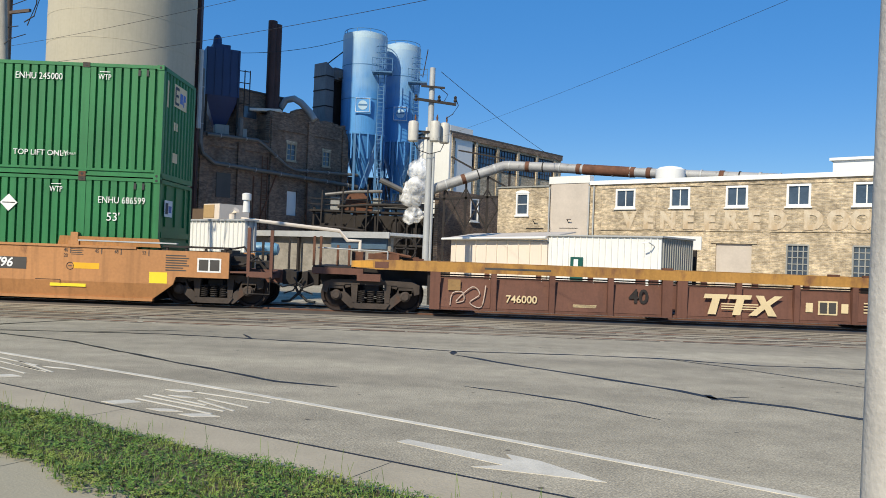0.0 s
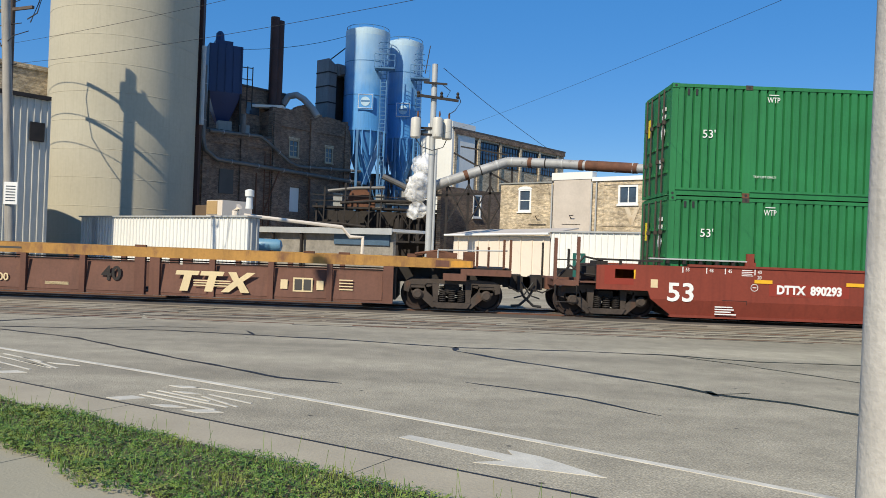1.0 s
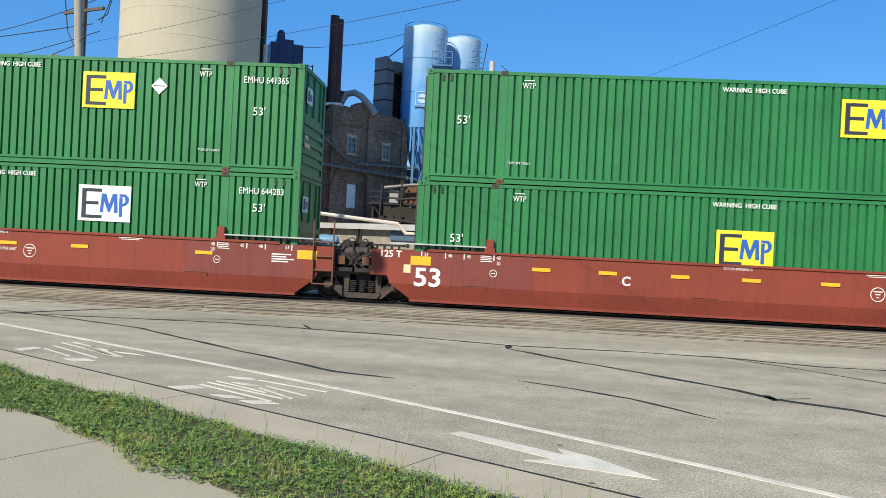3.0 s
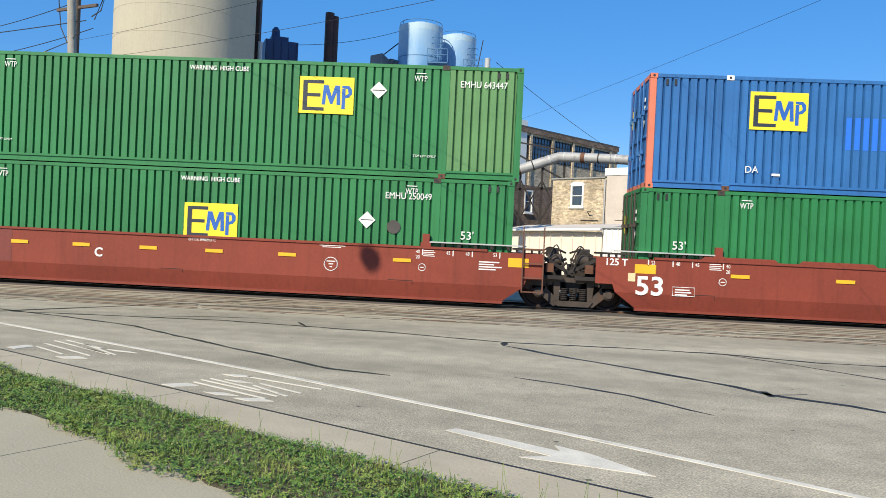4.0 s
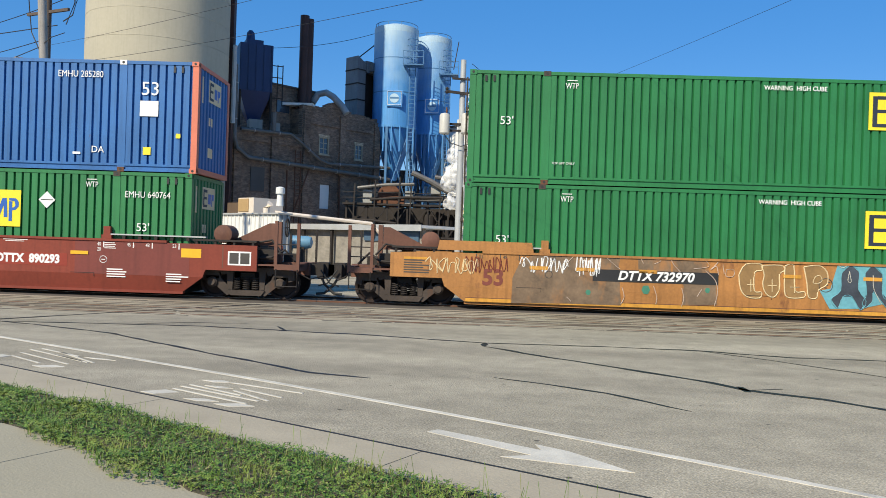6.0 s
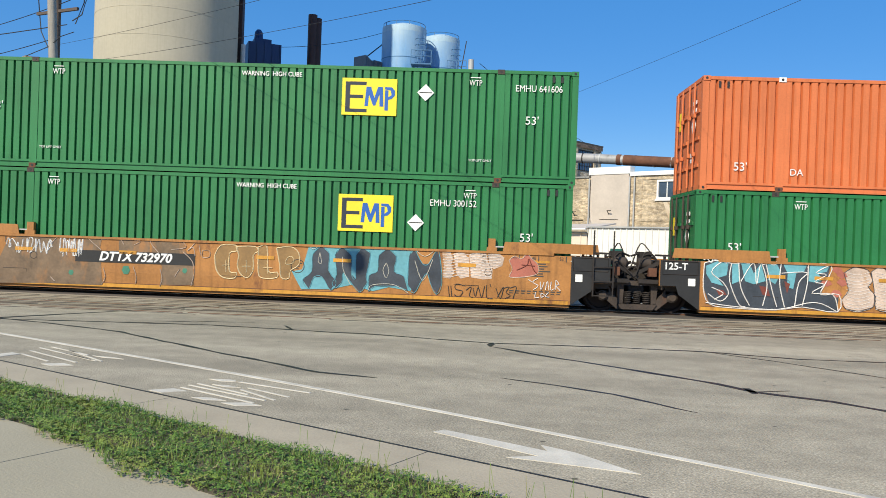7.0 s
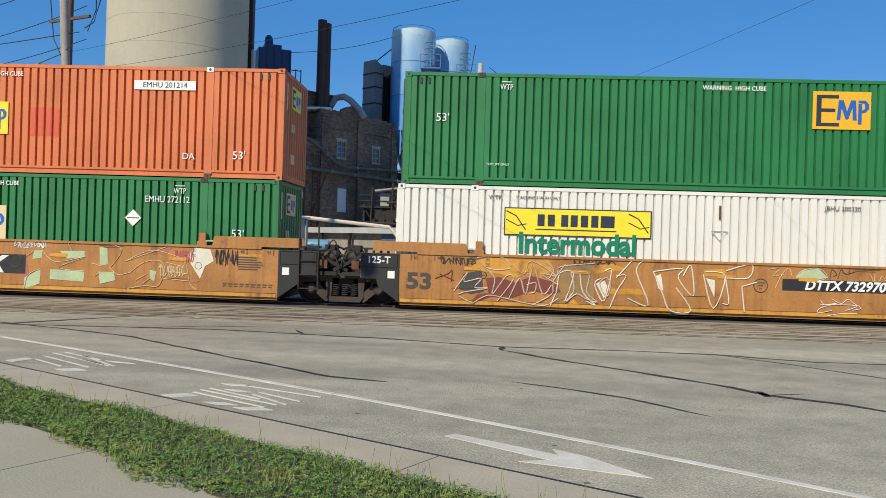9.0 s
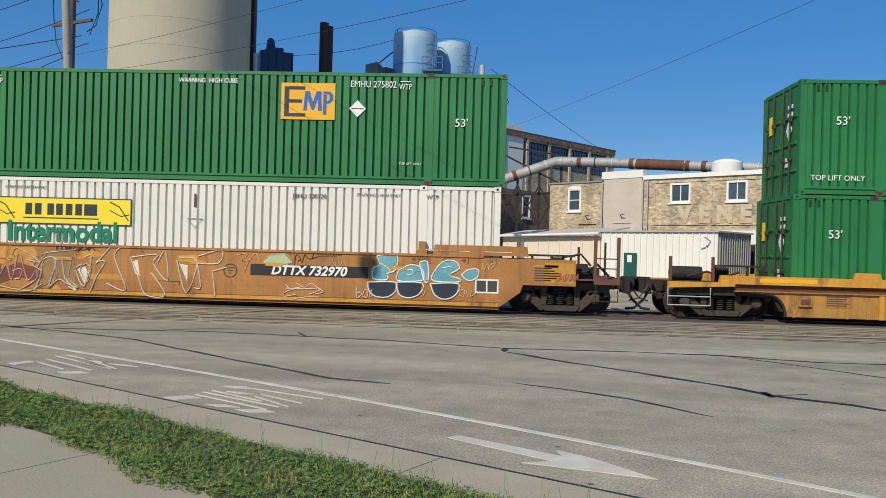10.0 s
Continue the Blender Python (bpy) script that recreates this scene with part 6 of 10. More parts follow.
c = container(58.16, Z2, BLUE, "weathered blue container with salmon end frames, stacked above", frame_mat=SALMON)
dress(c, "EMHU 285280", 13.05, 2.5, (), 0, False)
patch(c, 4.95, 10.7, 1.15, 1.95, BLUE_NEW)
logo(c, 3.2, 2.04, YELLOW)
part("patch_panel", Shape().box(-0.24, -0.004, -0.2, 0.24, 0, 0.2), WHITE, c, "white repaint square", at=Matrix.Translation((8.0, FY, 2.55)))
part("patch_panel", Shape().box(-0.24, -0.004, -0.2, 0.24, 0, 0.2), WHITE, c, "white repaint square", at=Matrix.Translation((14.88, FY, 1.65)))
side_text(c, "53", 14.9, 2.15, 0.5)
for x, z in ((2.6, 0.55), (L - 2.6, 0.55)):
    side_text(c, "DA", x, z, 0.24)
part("small_label", Shape().box(14.75, FY - 0.003, 0.45, 14.95, FY, 0.65).box(15.6, FY - 0.003, 0.9, 15.72, FY, 1.02), YELLOW, c)
part("small_label", Shape().box(3.1, FY - 0.003, 0.42, 3.3, FY, 0.48).box(12.9, FY - 0.003, 0.42, 13.1, FY, 0.48), WHITE, c)
c = container(58.07, Z1, GREEN, "green ribbed container with yellow shipper sign, in the well")
dress(c, "EMHU 640764", 15.0, 2.3, ((1.0, 1.45), (14.9, 1.45)))
logo(c, 10.95, 1.85, YELLOW)
placard(c, 12.35, 2.1)

c = container(81.33, Z2, GREEN, "green ribbed container with yellow shipper sign, stacked above", slats=True)
dress(c, "EMHU 641606")
logo(c, 10.8, 2.1, YELLOW)
placard(c, 12.25, 2.25)
c = container(81.29, Z1, GREEN, "green ribbed container with yellow sign and placard, in the well", slats=True)
dress(c, "EMHU 300152", 13.1, 2.32, ((1.0, 1.45), (15.0, 1.5)))
logo(c, 10.85, 2.0, YELLOW)
placard(c, 12.15, 1.8)

c = container(100.62, Z2, ORANGE, "orange ribbed container with red paint patches, stacked above")
dress(c, "", fifty=((1.0, 0.6), (15.0, 0.6)), wtp=False, warn=8.35)
patch(c, 6.3, 7.8, 0.6, 2.15, ORANGE_NEW)
patch(c, 9.4, 10.3, 1.0, 1.75, ORANGE_NEW)
logo(c, 8.12, 1.45, YELLOW, 0.9)
part("number_plate", Shape().box(12.15, FY - 0.003, 2.28, 13.8, FY, 2.52), WHITE, c, "white number panel")
write(c, "EMHU 201214", 12.98, FY - 0.006, 2.4, 0.2, GREY_BOX)
for x, z in ((2.4, 0.5), (L - 2.5, 0.55)):
    side_text(c, "DA", x, z, 0.24)
c = container(100.55, Z1, GREEN, "green ribbed container with pale sign and placard, in the well")
dress(c, "EMHU 272112", 13.2, 2.3, ((1.0, 1.45), (15.1, 1.45)), 8.4)
logo(c, 8.15, 1.55, CREAM)
placard(c, 12.3, 1.8)

c = container(119.91, Z2, GREEN, "bright green ribbed container with yellow sign, stacked above")
dress(c, "EMHU 275802", 12.7, 2.58, ((1.0, 1.72), (15.0, 1.62)), 8.35)
logo(c, 11.0, 2.12, AMBER)
placard(c, 12.3, 1.95)
c = container(119.82, Z1, WHITE_BOX, "white ribbed container with yellow sign panel and green lettering")
part("sign_panel", Shape().box(2.78, FY - 0.004, 1.68, 6.45, FY, 2.33), YELLOW, c, "yellow sign panel with black edge and bars")
part("sign_border", Shape().box(2.75, FY - 0.002, 1.65, 6.48, FY + 0.002, 2.36), INK, c)
for x0, x1 in ((3.6, 3.78), (3.86, 4.04), (4.2, 4.38), (4.44, 4.62), (4.7, 4.88), (4.96, 5.14), (5.2, 5.55)):
    part("sign_bar", Shape().box(x0, FY - 0.008, 1.9, x1, FY - 0.0045, 2.2), INK, c)
part("sign_bar", Shape().box(3.55, FY - 0.008, 1.8, 5.6, FY - 0.0045, 1.83), INK, c)
for x in (3.1, 6.2):
    part("sign_scroll", Shape().tube([(x - 0.3, FY - 0.006, 2.27), (x - 0.05, FY - 0.006, 2.15), (x + 0.2, FY - 0.006, 1.8)], 0.015, 5).tube([(x - 0.3, FY - 0.006, 2.05), (x, FY - 0.006, 1.9), (x + 0.22, FY - 0.006, 1.95)], 0.012, 5), INK, c)
write(c, "Intermodal", 4.62, FY - 0.002, 1.44, 0.74, INK_GREEN, bold=0.022, wide=0.92)
side_text(c, "STACKING 3 HIGH ONLY", 3.6, 2.62, 0.1, GREY_BOX)
side_text(c, "STACKING 3 HIGH ONLY", 13.0, 2.62, 0.1, GREY_BOX)
side_text(c, "JBHU 300320", 11.2, 2.55, 0.16, GREY_BOX)
for x in (2.5, 14.4):
    side_text(c, "WTP", x, 2.6, 0.15, GREY_BOX)
part("pointer_mark", Shape().box(8.15, FY - 0.004, 2.2, 8.2, FY, 2.55), RUST, c)
part("pointer_head", Shape().tube([(x, FY - 0.003, z) for x, z in ((7.98, 1.9), (8.38, 1.9), (8.18, 1.66), (7.98, 1.9))], 0.012, 4), GALV, c)

c = container(143.40, Z2, GREEN, "green ribbed container with large white lettering, stacked above")
dress(c, "", fifty=((1.05, 1.85),))
side_text(c, "TOP LIFT ONLY", 0.95, 0.42, 0.19)
c = container(143.28, Z1, GREEN, "green ribbed container with white lettering, in the well")
dress(c, "", fifty=((1.05, 1.9),))


# running gear
def side_frame():
    s = Shape()
    # top chord, ends, struts and spring seat as cast members
    s.slab_xz([(-1.25, 0.34), (-1.25, 0.56), (-1.05, 0.64), (-0.5, 0.66), (0.5, 0.66), (1.05, 0.64), (1.25, 0.56), (1.25, 0.34), (1.12, 0.30), (1.08, 0.50), (0.70, 0.50), (0.66, 0.54), (-0.66, 0.54), (-0.70, 0.50), (-1.08, 0.50), (-1.12, 0.30)], -0.09, 0.09)
    for q in (1, -1):
        s.slab_xz([(q * 0.72, 0.4995), (q * 1.10, 0.4995), (q * 1.05, 0.28), (q * 0.84, 0.20), (q * 0.50, -0.09), (q * 0.36, -0.02), (q * 0.40, 0.10), (q * 0.66, 0.34)], -0.07, 0.07)
        s.slab_xz([(q * 0.34, 0.5395), (q * 0.52, 0.5395), (q * 0.48, 0.08), (q * 0.36, 0.06)], -0.085, 0.085)
        s.slab_xz([(q * 0.53, 0.5393), (q * 0.70, 0.5393), (q * 0.66, 0.44), (q * 0.53, 0.47)], -0.06, 0.06)
    s.slab_xz([(-0.50, 0.06), (0.50, 0.06), (0.40, -0.08), (-0.40, -0.08)], -0.11, 0.11)
    return s


def wheelset_mesh():
    s = Shape()
    for y in (-0.76, 0.76):
        sg = 1 if y > 0 else -1
        s.lathe([(0.02, y + sg * 0.07), (0.10, y + sg * 0.07), (0.13, y + sg * 0.02), (0.33, y - sg * 0.01), (0.36, y + sg * 0.05), (0.42, y + sg * 0.05), (0.42, y - sg * 0.05), (0.455, y - sg * 0.065), (0.455, y - sg * 0.085), (0.36, y - sg * 0.085), (0.33, y - sg * 0.03), (0.13, y - sg * 0.06), (0.02, y - sg * 0.06)], axis="y", n=36)
    s.tube([(0, -1.02, 0), (0, 1.02, 0)], 0.085, 12)
    return s.mesh("wheelset", RUST_WHEEL, True)


RUST_WHEEL = mat("wheel_steel", (0.026, 0.015, 0.012), 0.75, 0.0, 0.4, 3.5, 25, 0.15)
TREAD = mat("polished_tread", (0.5, 0.48, 0.46), 0.25, 0.9, 0.1, 3, 25, 0.03)


def bogie(car, x, frame_mat=CAST):
    """A three-piece truck under car at local x."""
    b = part("bogie", shared(("bolster",), lambda: Shape().box(-0.19, -0.95, 0.46, 0.19, 0.95, 0.72).box(-0.25, -0.4, 0.72, 0.25, 0.4, 0.8).mesh("bolster", STEEL_DARK)), parent=car, at=Matrix.Translation((x, 0, 0)))
    for y in (-1.02, 1.02):
        part("side_frame", shared(("sf", frame_mat.name), lambda: side_frame().mesh("side_frame", frame_mat)), parent=b, at=Matrix.Translation((0, y, 0.21)))
        for dx in (-0.24, 0.0, 0.24):
            part("spring", shared(("spring",), lambda: Shape().tube([(0.085 * math.cos(i * 0.7), 0.085 * math.sin(i * 0.7), 0.31 * i / 54) for i in range(55)], 0.017, 5).mesh("spring", STEEL_DARK, True)), parent=b, at=Matrix.Translation((dx, y * 1.04, 0.28)))
        for dx in (-0.89, 0.89):
            part("bearing", shared(("bear",), lambda: Shape().lathe([(0.02, -0.16), (0.09, -0.16), (0.10, -0.14), (0.135, -0.12), (0.135, 0.1)], axis="y", n=18).box(-0.17, -0.07, 0.08, 0.17, 0.09, 0.16).mesh("bearing", CAST, True)), parent=b, at=Matrix.Translation((dx, y, 0.47)) @ (Matrix.Identity(4) if y < 0 else Matrix.Rotation(math.pi, 4, "Z")))
    for dx in (-0.89, 0.89):
        w = part("wheelset", shared(("ws",), wheelset_mesh), parent=b)
        WHEELS.append((w, dx))
        part("tread", shared(("tread",), lambda: Shape().lathe([(0.4215, -0.80), (0.4225, -0.74)], axis="y", n=36, cap=False).mesh("tread", TREAD, True)), parent=w)
    part("brake_beam", shared(("bb",), lambda: Shape().box(-0.6, -0.7, 0.3, -0.5, 0.7, 0.38).box(0.5, -0.7, 0.3, 0.6, 0.7, 0.38).beam((-0.5, -0.3, 0.35), (0.5, -0.3, 0.55), 0.06).mesh("brake_beam", STEEL_DARK)), parent=b)
    return b


def ladder(car, x, y, z0, z1, w=0.45, m=STEEL_DARK):
    s = Shape().beam((x, y, z0), (x, y, z1), 0.06, 0.03).beam((x + w, y, z0), (x + w, y, z1), 0.06, 0.03)
    z = z0 + 0.02
    while z < min(z1, 1.55):
        s.beam((x, y, z), (x + w, y, z), 0.03)
        z += 0.36
    part("ladder", s, m, car)


def coupler(car, x, sg):
    """Draft gear, knuckle and air hose reaching out from x towards sg."""
    part("coupler", Shape().box(min(x, x + sg * 0.75), -0.13, 0.68, max(x, x + sg * 0.75), 0.13, 0.98).box(min(x + sg * 0.75, x + sg * 1.05), -0.22, 0.64, max(x + sg * 0.75, x + sg * 1.05), 0.2, 1.04).box(min(x + sg * 0.35, x + sg * 0.5), -0.45, 0.6, max(x + sg * 0.35, x + sg * 0.5), 0.45, 1.0), STEEL_DARK, car)
    part("air_hose", Shape().tube([(x + sg * 0.4, -0.4, 0.72), (x + sg * 0.55, -0.42, 0.45), (x + sg * 0.8, -0.42, 0.22), (x + sg * 1.02, -0.42, 0.2)], 0.035, 8).tube([(x + sg * 0.45, -0.55, 0.85), (x + sg * 0.7, -0.56, 0.5), (x + sg * 0.95, -0.5, 0.42)], 0.022, 6), BLACK, car, "black rubber air hose", True)
    part("cut_lever", Shape().tube([(x + sg * 0.05, -1.3, 0.75), (x + sg * 0.3, -1.25, 0.62), (x + sg * 0.55, -0.5, 0.7)], 0.018, 6), STEEL_DARK, car)


def end_platform(car, x, sg, m, tall=True, wheel=True):
    """Deck, steps, hand rails and brake gear at a coupler end; x is where the body side stops."""
    X = lambda d: x + sg * d
    def bx(s, d0, d1, y0, y1, z0, z1):
        return s.box(min(X(d0), X(d1)), y0, z0, max(X(d0), X(d1)), y1, z1)
    part("end_sill", bx(bx(Shape(), -0.6, 1.15, -0.35, 0.35, 0.68, 1.02), 0.95, 1.1, -1.4, 1.4, 0.82, 1.0), CAR_BROWN, car)
    part("side_step", bx(bx(Shape(), 0.45, 1.1, -1.42, -1.38, 0.84, 0.98), 0.0, 1.1, -1.38, -0.9, 0.93, 0.97), CAR_BROWN, car)
    part("stirrup", Shape().tube([(X(0.5), -1.42, 0.86), (X(0.5), -1.44, 0.42), (X(1.05), -1.44, 0.42), (X(1.05), -1.42, 0.86)], 0.02, 6), STEEL_DARK, car)
    part("hand_post", bx(Shape(), 1.02, 1.1, -1.42, -1.34, 0.98, 2.05), CAR_BROWN, car)
    part("hand_post", bx(Shape(), 0.44, 0.52, -1.42, -1.34, 0.98, 2.1), CAR_BROWN, car)
    part("hand_post", bx(Shape(), 1.05, 1.1, 0.9, 0.98, 1.0, 1.95), STEEL_DARK, car)
    part("hand_post", bx(Shape(), 0.3, 0.36, 0.9, 0.98, 1.0, 1.8), STEEL_DARK, car)
    part("grab_iron", Shape().tube([(X(0.48), -1.40, 1.25), (X(1.06), -1.40, 1.25)], 0.015, 5).tube([(X(0.48), -1.40, 1.5), (X(1.06), -1.40, 1.5)], 0.015, 5), STEEL_DARK, car)
    part("valve_gear", bx(bx(bx(Shape(), -0.15, 0.35, -1.0, -0.5, 1.02, 1.35), -0.5, -0.2, -0.4, 0.5, 1.02, 1.5), 0.4, 0.75, -0.2, 0.3, 1.02, 1.25).tube([(X(-0.4), -1.1, 1.1), (X(0.3), -1.1, 1.15), (X(0.6), -0.9, 1.35), (X(0.9), -0.9, 1.05)], 0.035, 6).tube([(X(-0.3), -0.7, 1.5), (X(0.2), -0.7, 1.6), (X(0.45), -0.8, 1.3)], 0.03, 6), STEEL_DARK, car)
    if wheel:
        part("brake_stand", bx(Shape(), 0.3, 0.42, -0.6, -0.45, 1.0, 2.1).slab_xz([(X(-1.1), 1.45), (X(0.28), 1.45), (X(0.28), 2.05), (X(0.1), 2.05)], -0.62, -0.56), m, car)
        part("hand_wheel", Shape().tube([(X(0.55), -0.5 + 0.24 * math.cos(a), 1.95 + 0.24 * math.sin(a)) for a in [i * math.pi / 8 for i in range(17)]], 0.02, 6).beam((X(0.55), -0.74, 1.95), (X(0.55), -0.26, 1.95), 0.03).beam((X(0.55), -0.5, 1.71), (X(0.55), -0.5, 2.19), 0.03), STEEL_DARK, car)
        part("air_reservoir", Shape().lathe([(0.05, -0.35), (0.24, -0.3), (0.24, 0.3), (0.05, 0.35)], (X(-1.0), -0.8, 1.72), "y", 18), m, car, smooth=True)


CY = -1.42


def smooth_line(pts, k=5):
    """A soft curve through the points."""
    P = [Vector(p) for p in pts]
    P = [P[0]] + P + [P[-1]]
    out = []
    for i in range(1, len(P) - 2):
        for j in range(k):
            u = j / k
            a, b, c, d = P[i - 1], P[i], P[i + 1], P[i + 2]
            out.append(0.5 * ((2 * b) + (c - a) * u + (2 * a - 5 * b + 4 * c - d) * u * u + (3 * b - a - 3 * c + d) * u ** 3))
    return out + [P[-2]]


def well_unit(u, m, label, left_end, right_end, low=None, group="well cars", tuck=0.10):
    """One platform of a double-stack car, centred on u. left_end, right_end: 'truck' for a coupler end, 'joint' for a shared truck, '' for none."""
    car = mover("well_car", label, "rail car", u, 0.0, group)
    low = low or m
    el, er = (-9.95 if left_end == "truck" else -9.05), (9.95 if right_end == "truck" else 9.05)
    for sy in (1, -1):
        y0, y1 = (CY, CY + 0.07) if sy > 0 else (-CY - 0.07, -CY)
        nm = "side_panel" if sy > 0 else "far_panel"
        part(nm, Shape().slab_xz([(-8.55, 0.58), (8.55, 0.58), (8.62, 0.78), (er, 0.78), (er, 1.44), (-9.0 if left_end == "truck" else el, 1.44), (el, 1.40), (el, 0.78), (-8.62, 0.78)], y0, y1), m, car)
    part("lower_panel", Shape().poly([(-8.55, CY, 0.579), (8.55, CY, 0.579), (8.03, CY + tuck, 0.20), (-8.03, CY + tuck, 0.20), (-8.55, CY + 0.05, 0.579), (8.55, CY + 0.05, 0.579), (8.03, CY + 0.05 + tuck, 0.20), (-8.03, CY + 0.05 + tuck, 0.20)], [(3, 2, 1, 0), (4, 5, 6, 7), (0, 1, 5, 4), (1, 2, 6, 5), (2, 3, 7, 6), (3, 0, 4, 7)]), low, car)
    part("bottom_sill", Shape().box(-8.03, CY + 0.06, 0.13, 8.03, CY + 0.2, 0.199), low, car)
    part("far_lower_panel", Shape().box(-7.98, -CY - 0.12, 0.13, 7.98, -CY - 0.05, 0.575), low, car)
    part("top_chord", Shape().box(-7.6, CY - 0.03, 1.441, 7.6, CY + 0.12, 1.50).box(-7.6, -CY - 0.12, 1.441, 7.6, -CY + 0.03, 1.50), m, car)
    part("well_floor", Shape().box(-8.0, -1.2, 0.14, -6.0, 1.2, 0.34).box(6.0, -1.2, 0.14, 8.0, 1.2, 0.34).box(-6.0, -1.25, 0.14, 6.0, -0.95, 0.34).box(-6.0, 0.95, 0.14, 6.0, 1.25, 0.34).box(-0.3, -1.2, 0.15, 0.3, 1.2, 0.34), STEEL_DARK, car)
    part("bulkhead", Shape().slab_xz([(-8.2, 0.36), (-8.15, 0.36), (-8.6, 0.9), (-8.7, 0.9)], -1.3, 1.3), STEEL_DARK, car)
    part("bulkhead", Shape().slab_xz([(8.15, 0.36), (8.2, 0.36), (8.7, 0.9), (8.6, 0.9)], -1.3, 1.3), STEEL_DARK, car)
    for x0, x1, kind in ((el + 0.03, -8.72, left_end), (8.72, er - 0.03, right_end)):
        part("body_bolster", Shape().box(x0, -1.2, 0.9, x1, 1.2, 1.32), STEEL_DARK, car)
        if kind == "joint":
            xo = el if x0 < 0 else er
            sg = -1 if x0 < 0 else 1
            part("joint_gear", Shape().box(min(xo, xo + sg * 0.55), -0.35, 0.85, max(xo, xo + sg * 0.55), 0.35, 1.2).beam((xo - sg * 0.1, -1.25, 1.4), (xo + sg * 0.75, -1.1, 0.95), 0.09).beam((xo - sg * 0.1, -1.0, 1.0), (xo + sg * 0.6, -0.9, 1.35), 0.07).tube([(xo, -1.1, 1.2), (xo + sg * 0.3, -1.15, 1.05), (xo + sg * 0.6, -1.1, 1.25)], 0.035, 6).tube([(xo, -0.8, 1.45), (xo + sg * 0.35, -0.8, 1.6), (xo + sg * 0.6, -0.7, 1.5)], 0.03, 6).box(min(xo + sg * 0.1, xo + sg * 0.4), -0.9, 1.4, max(xo + sg * 0.1, xo + sg * 0.4), -0.5, 1.62), STEEL_DARK, car)
            rj = random.Random(int(abs(u) * 10) + sg)
            for k in range(3):
                y, z0 = -1.25 + 0.3 * k, 1.15 + 0.1 * (k % 3)
                part("air_pipe", Shape().tube(smooth_line([(xo - sg * 0.1, y, z0), (xo + sg * 0.12, y, z0 + rj.uniform(0.1, 0.4)), (xo + sg * 0.34, y + 0.05, z0 + rj.uniform(0.1, 0.5)), (xo + sg * 0.56, y, z0 - 0.1)]), 0.018, 6), STEEL_DARK, car, smooth=True)
            part("brake_cylinder", Shape().lathe([(0.05, -0.2), (0.15, -0.18), (0.15, 0.14), (0.08, 0.2)], (xo + sg * 0.3, -1.0, 1.32), "x", 14), CAST, car, smooth=True)
            part("slack_adjuster", Shape().box(min(xo, xo + sg * 0.5), -1.3, 0.82, max(xo, xo + sg * 0.5), -1.18, 0.92), STEEL_DARK, car)
            part("valve_block", Shape().box(min(xo + sg * 0.05, xo + sg * 0.25), -1.32, 1.0, max(xo + sg * 0.05, xo + sg * 0.25), -1.05, 1.22), RUST, car)
    for x0, x1 in ((el + 0.03, -8.25), (8.25, er - 0.03)):
        part("end_deck", Shape().box(x0, -1.34, 1.33, x1, 1.34, 1.40), STEEL_DARK, car)
        g = Shape()
        k = int((x1 - x0) / 0.07)
        for i in range(k):
            g.box(x0 + i * 0.07, -1.36, 1.52, x0 + i * 0.07 + 0.02, -0.7, 1.56)
        g.box(x0, -1.38, 1.52, x1, -1.361, 1.57).box(x0, -0.7, 1.52, x1, -0.68, 1.57)
        for i in range(4):
            xx = x0 + 0.1 + (x1 - x0 - 0.2) * i / 3
            g.box(xx - 0.03, -1.36, 1.401, xx + 0.03, -1.3, 1.519)
        part("walkway", g, STEEL_DARK, car)
    for sg in (-1, 1):
        part("walk_rail", Shape().box(min(sg * 6.1, sg * 8.6), CY + 0.01, 1.6, max(sg * 6.1, sg * 8.6), CY + 0.16, 1.635), GALV, car, "pale worn walkway edge")
        part("guide_post", Shape().box(sg * 6.02 - 0.09, CY + 0.0, 1.501, sg * 6.02 + 0.09, CY + 0.1, 1.82).box(sg * 6.02 - 0.13, CY - 0.02, 1.501, sg * 6.02 + 0.13, CY + 0.06, 1.6), m, car)
        for i in range(5):
            part("bracket", shared((m.name, "brk"), lambda: Shape().box(-0.04, CY + 0.03, 1.501, 0.04, CY + 0.1, 1.60).mesh("bracket", STEEL_DARK)), parent=car, at=Matrix.Translation((sg * (6.45 + i * 0.42), 0, 0)))
    return car


def decal(car, x0, z0, x1, z1, m, name="decal", dy=0.0):
    return part(name, Shape().box(x0, CY - 0.004 - dy, z0, x1, CY - dy, z1), m, car)


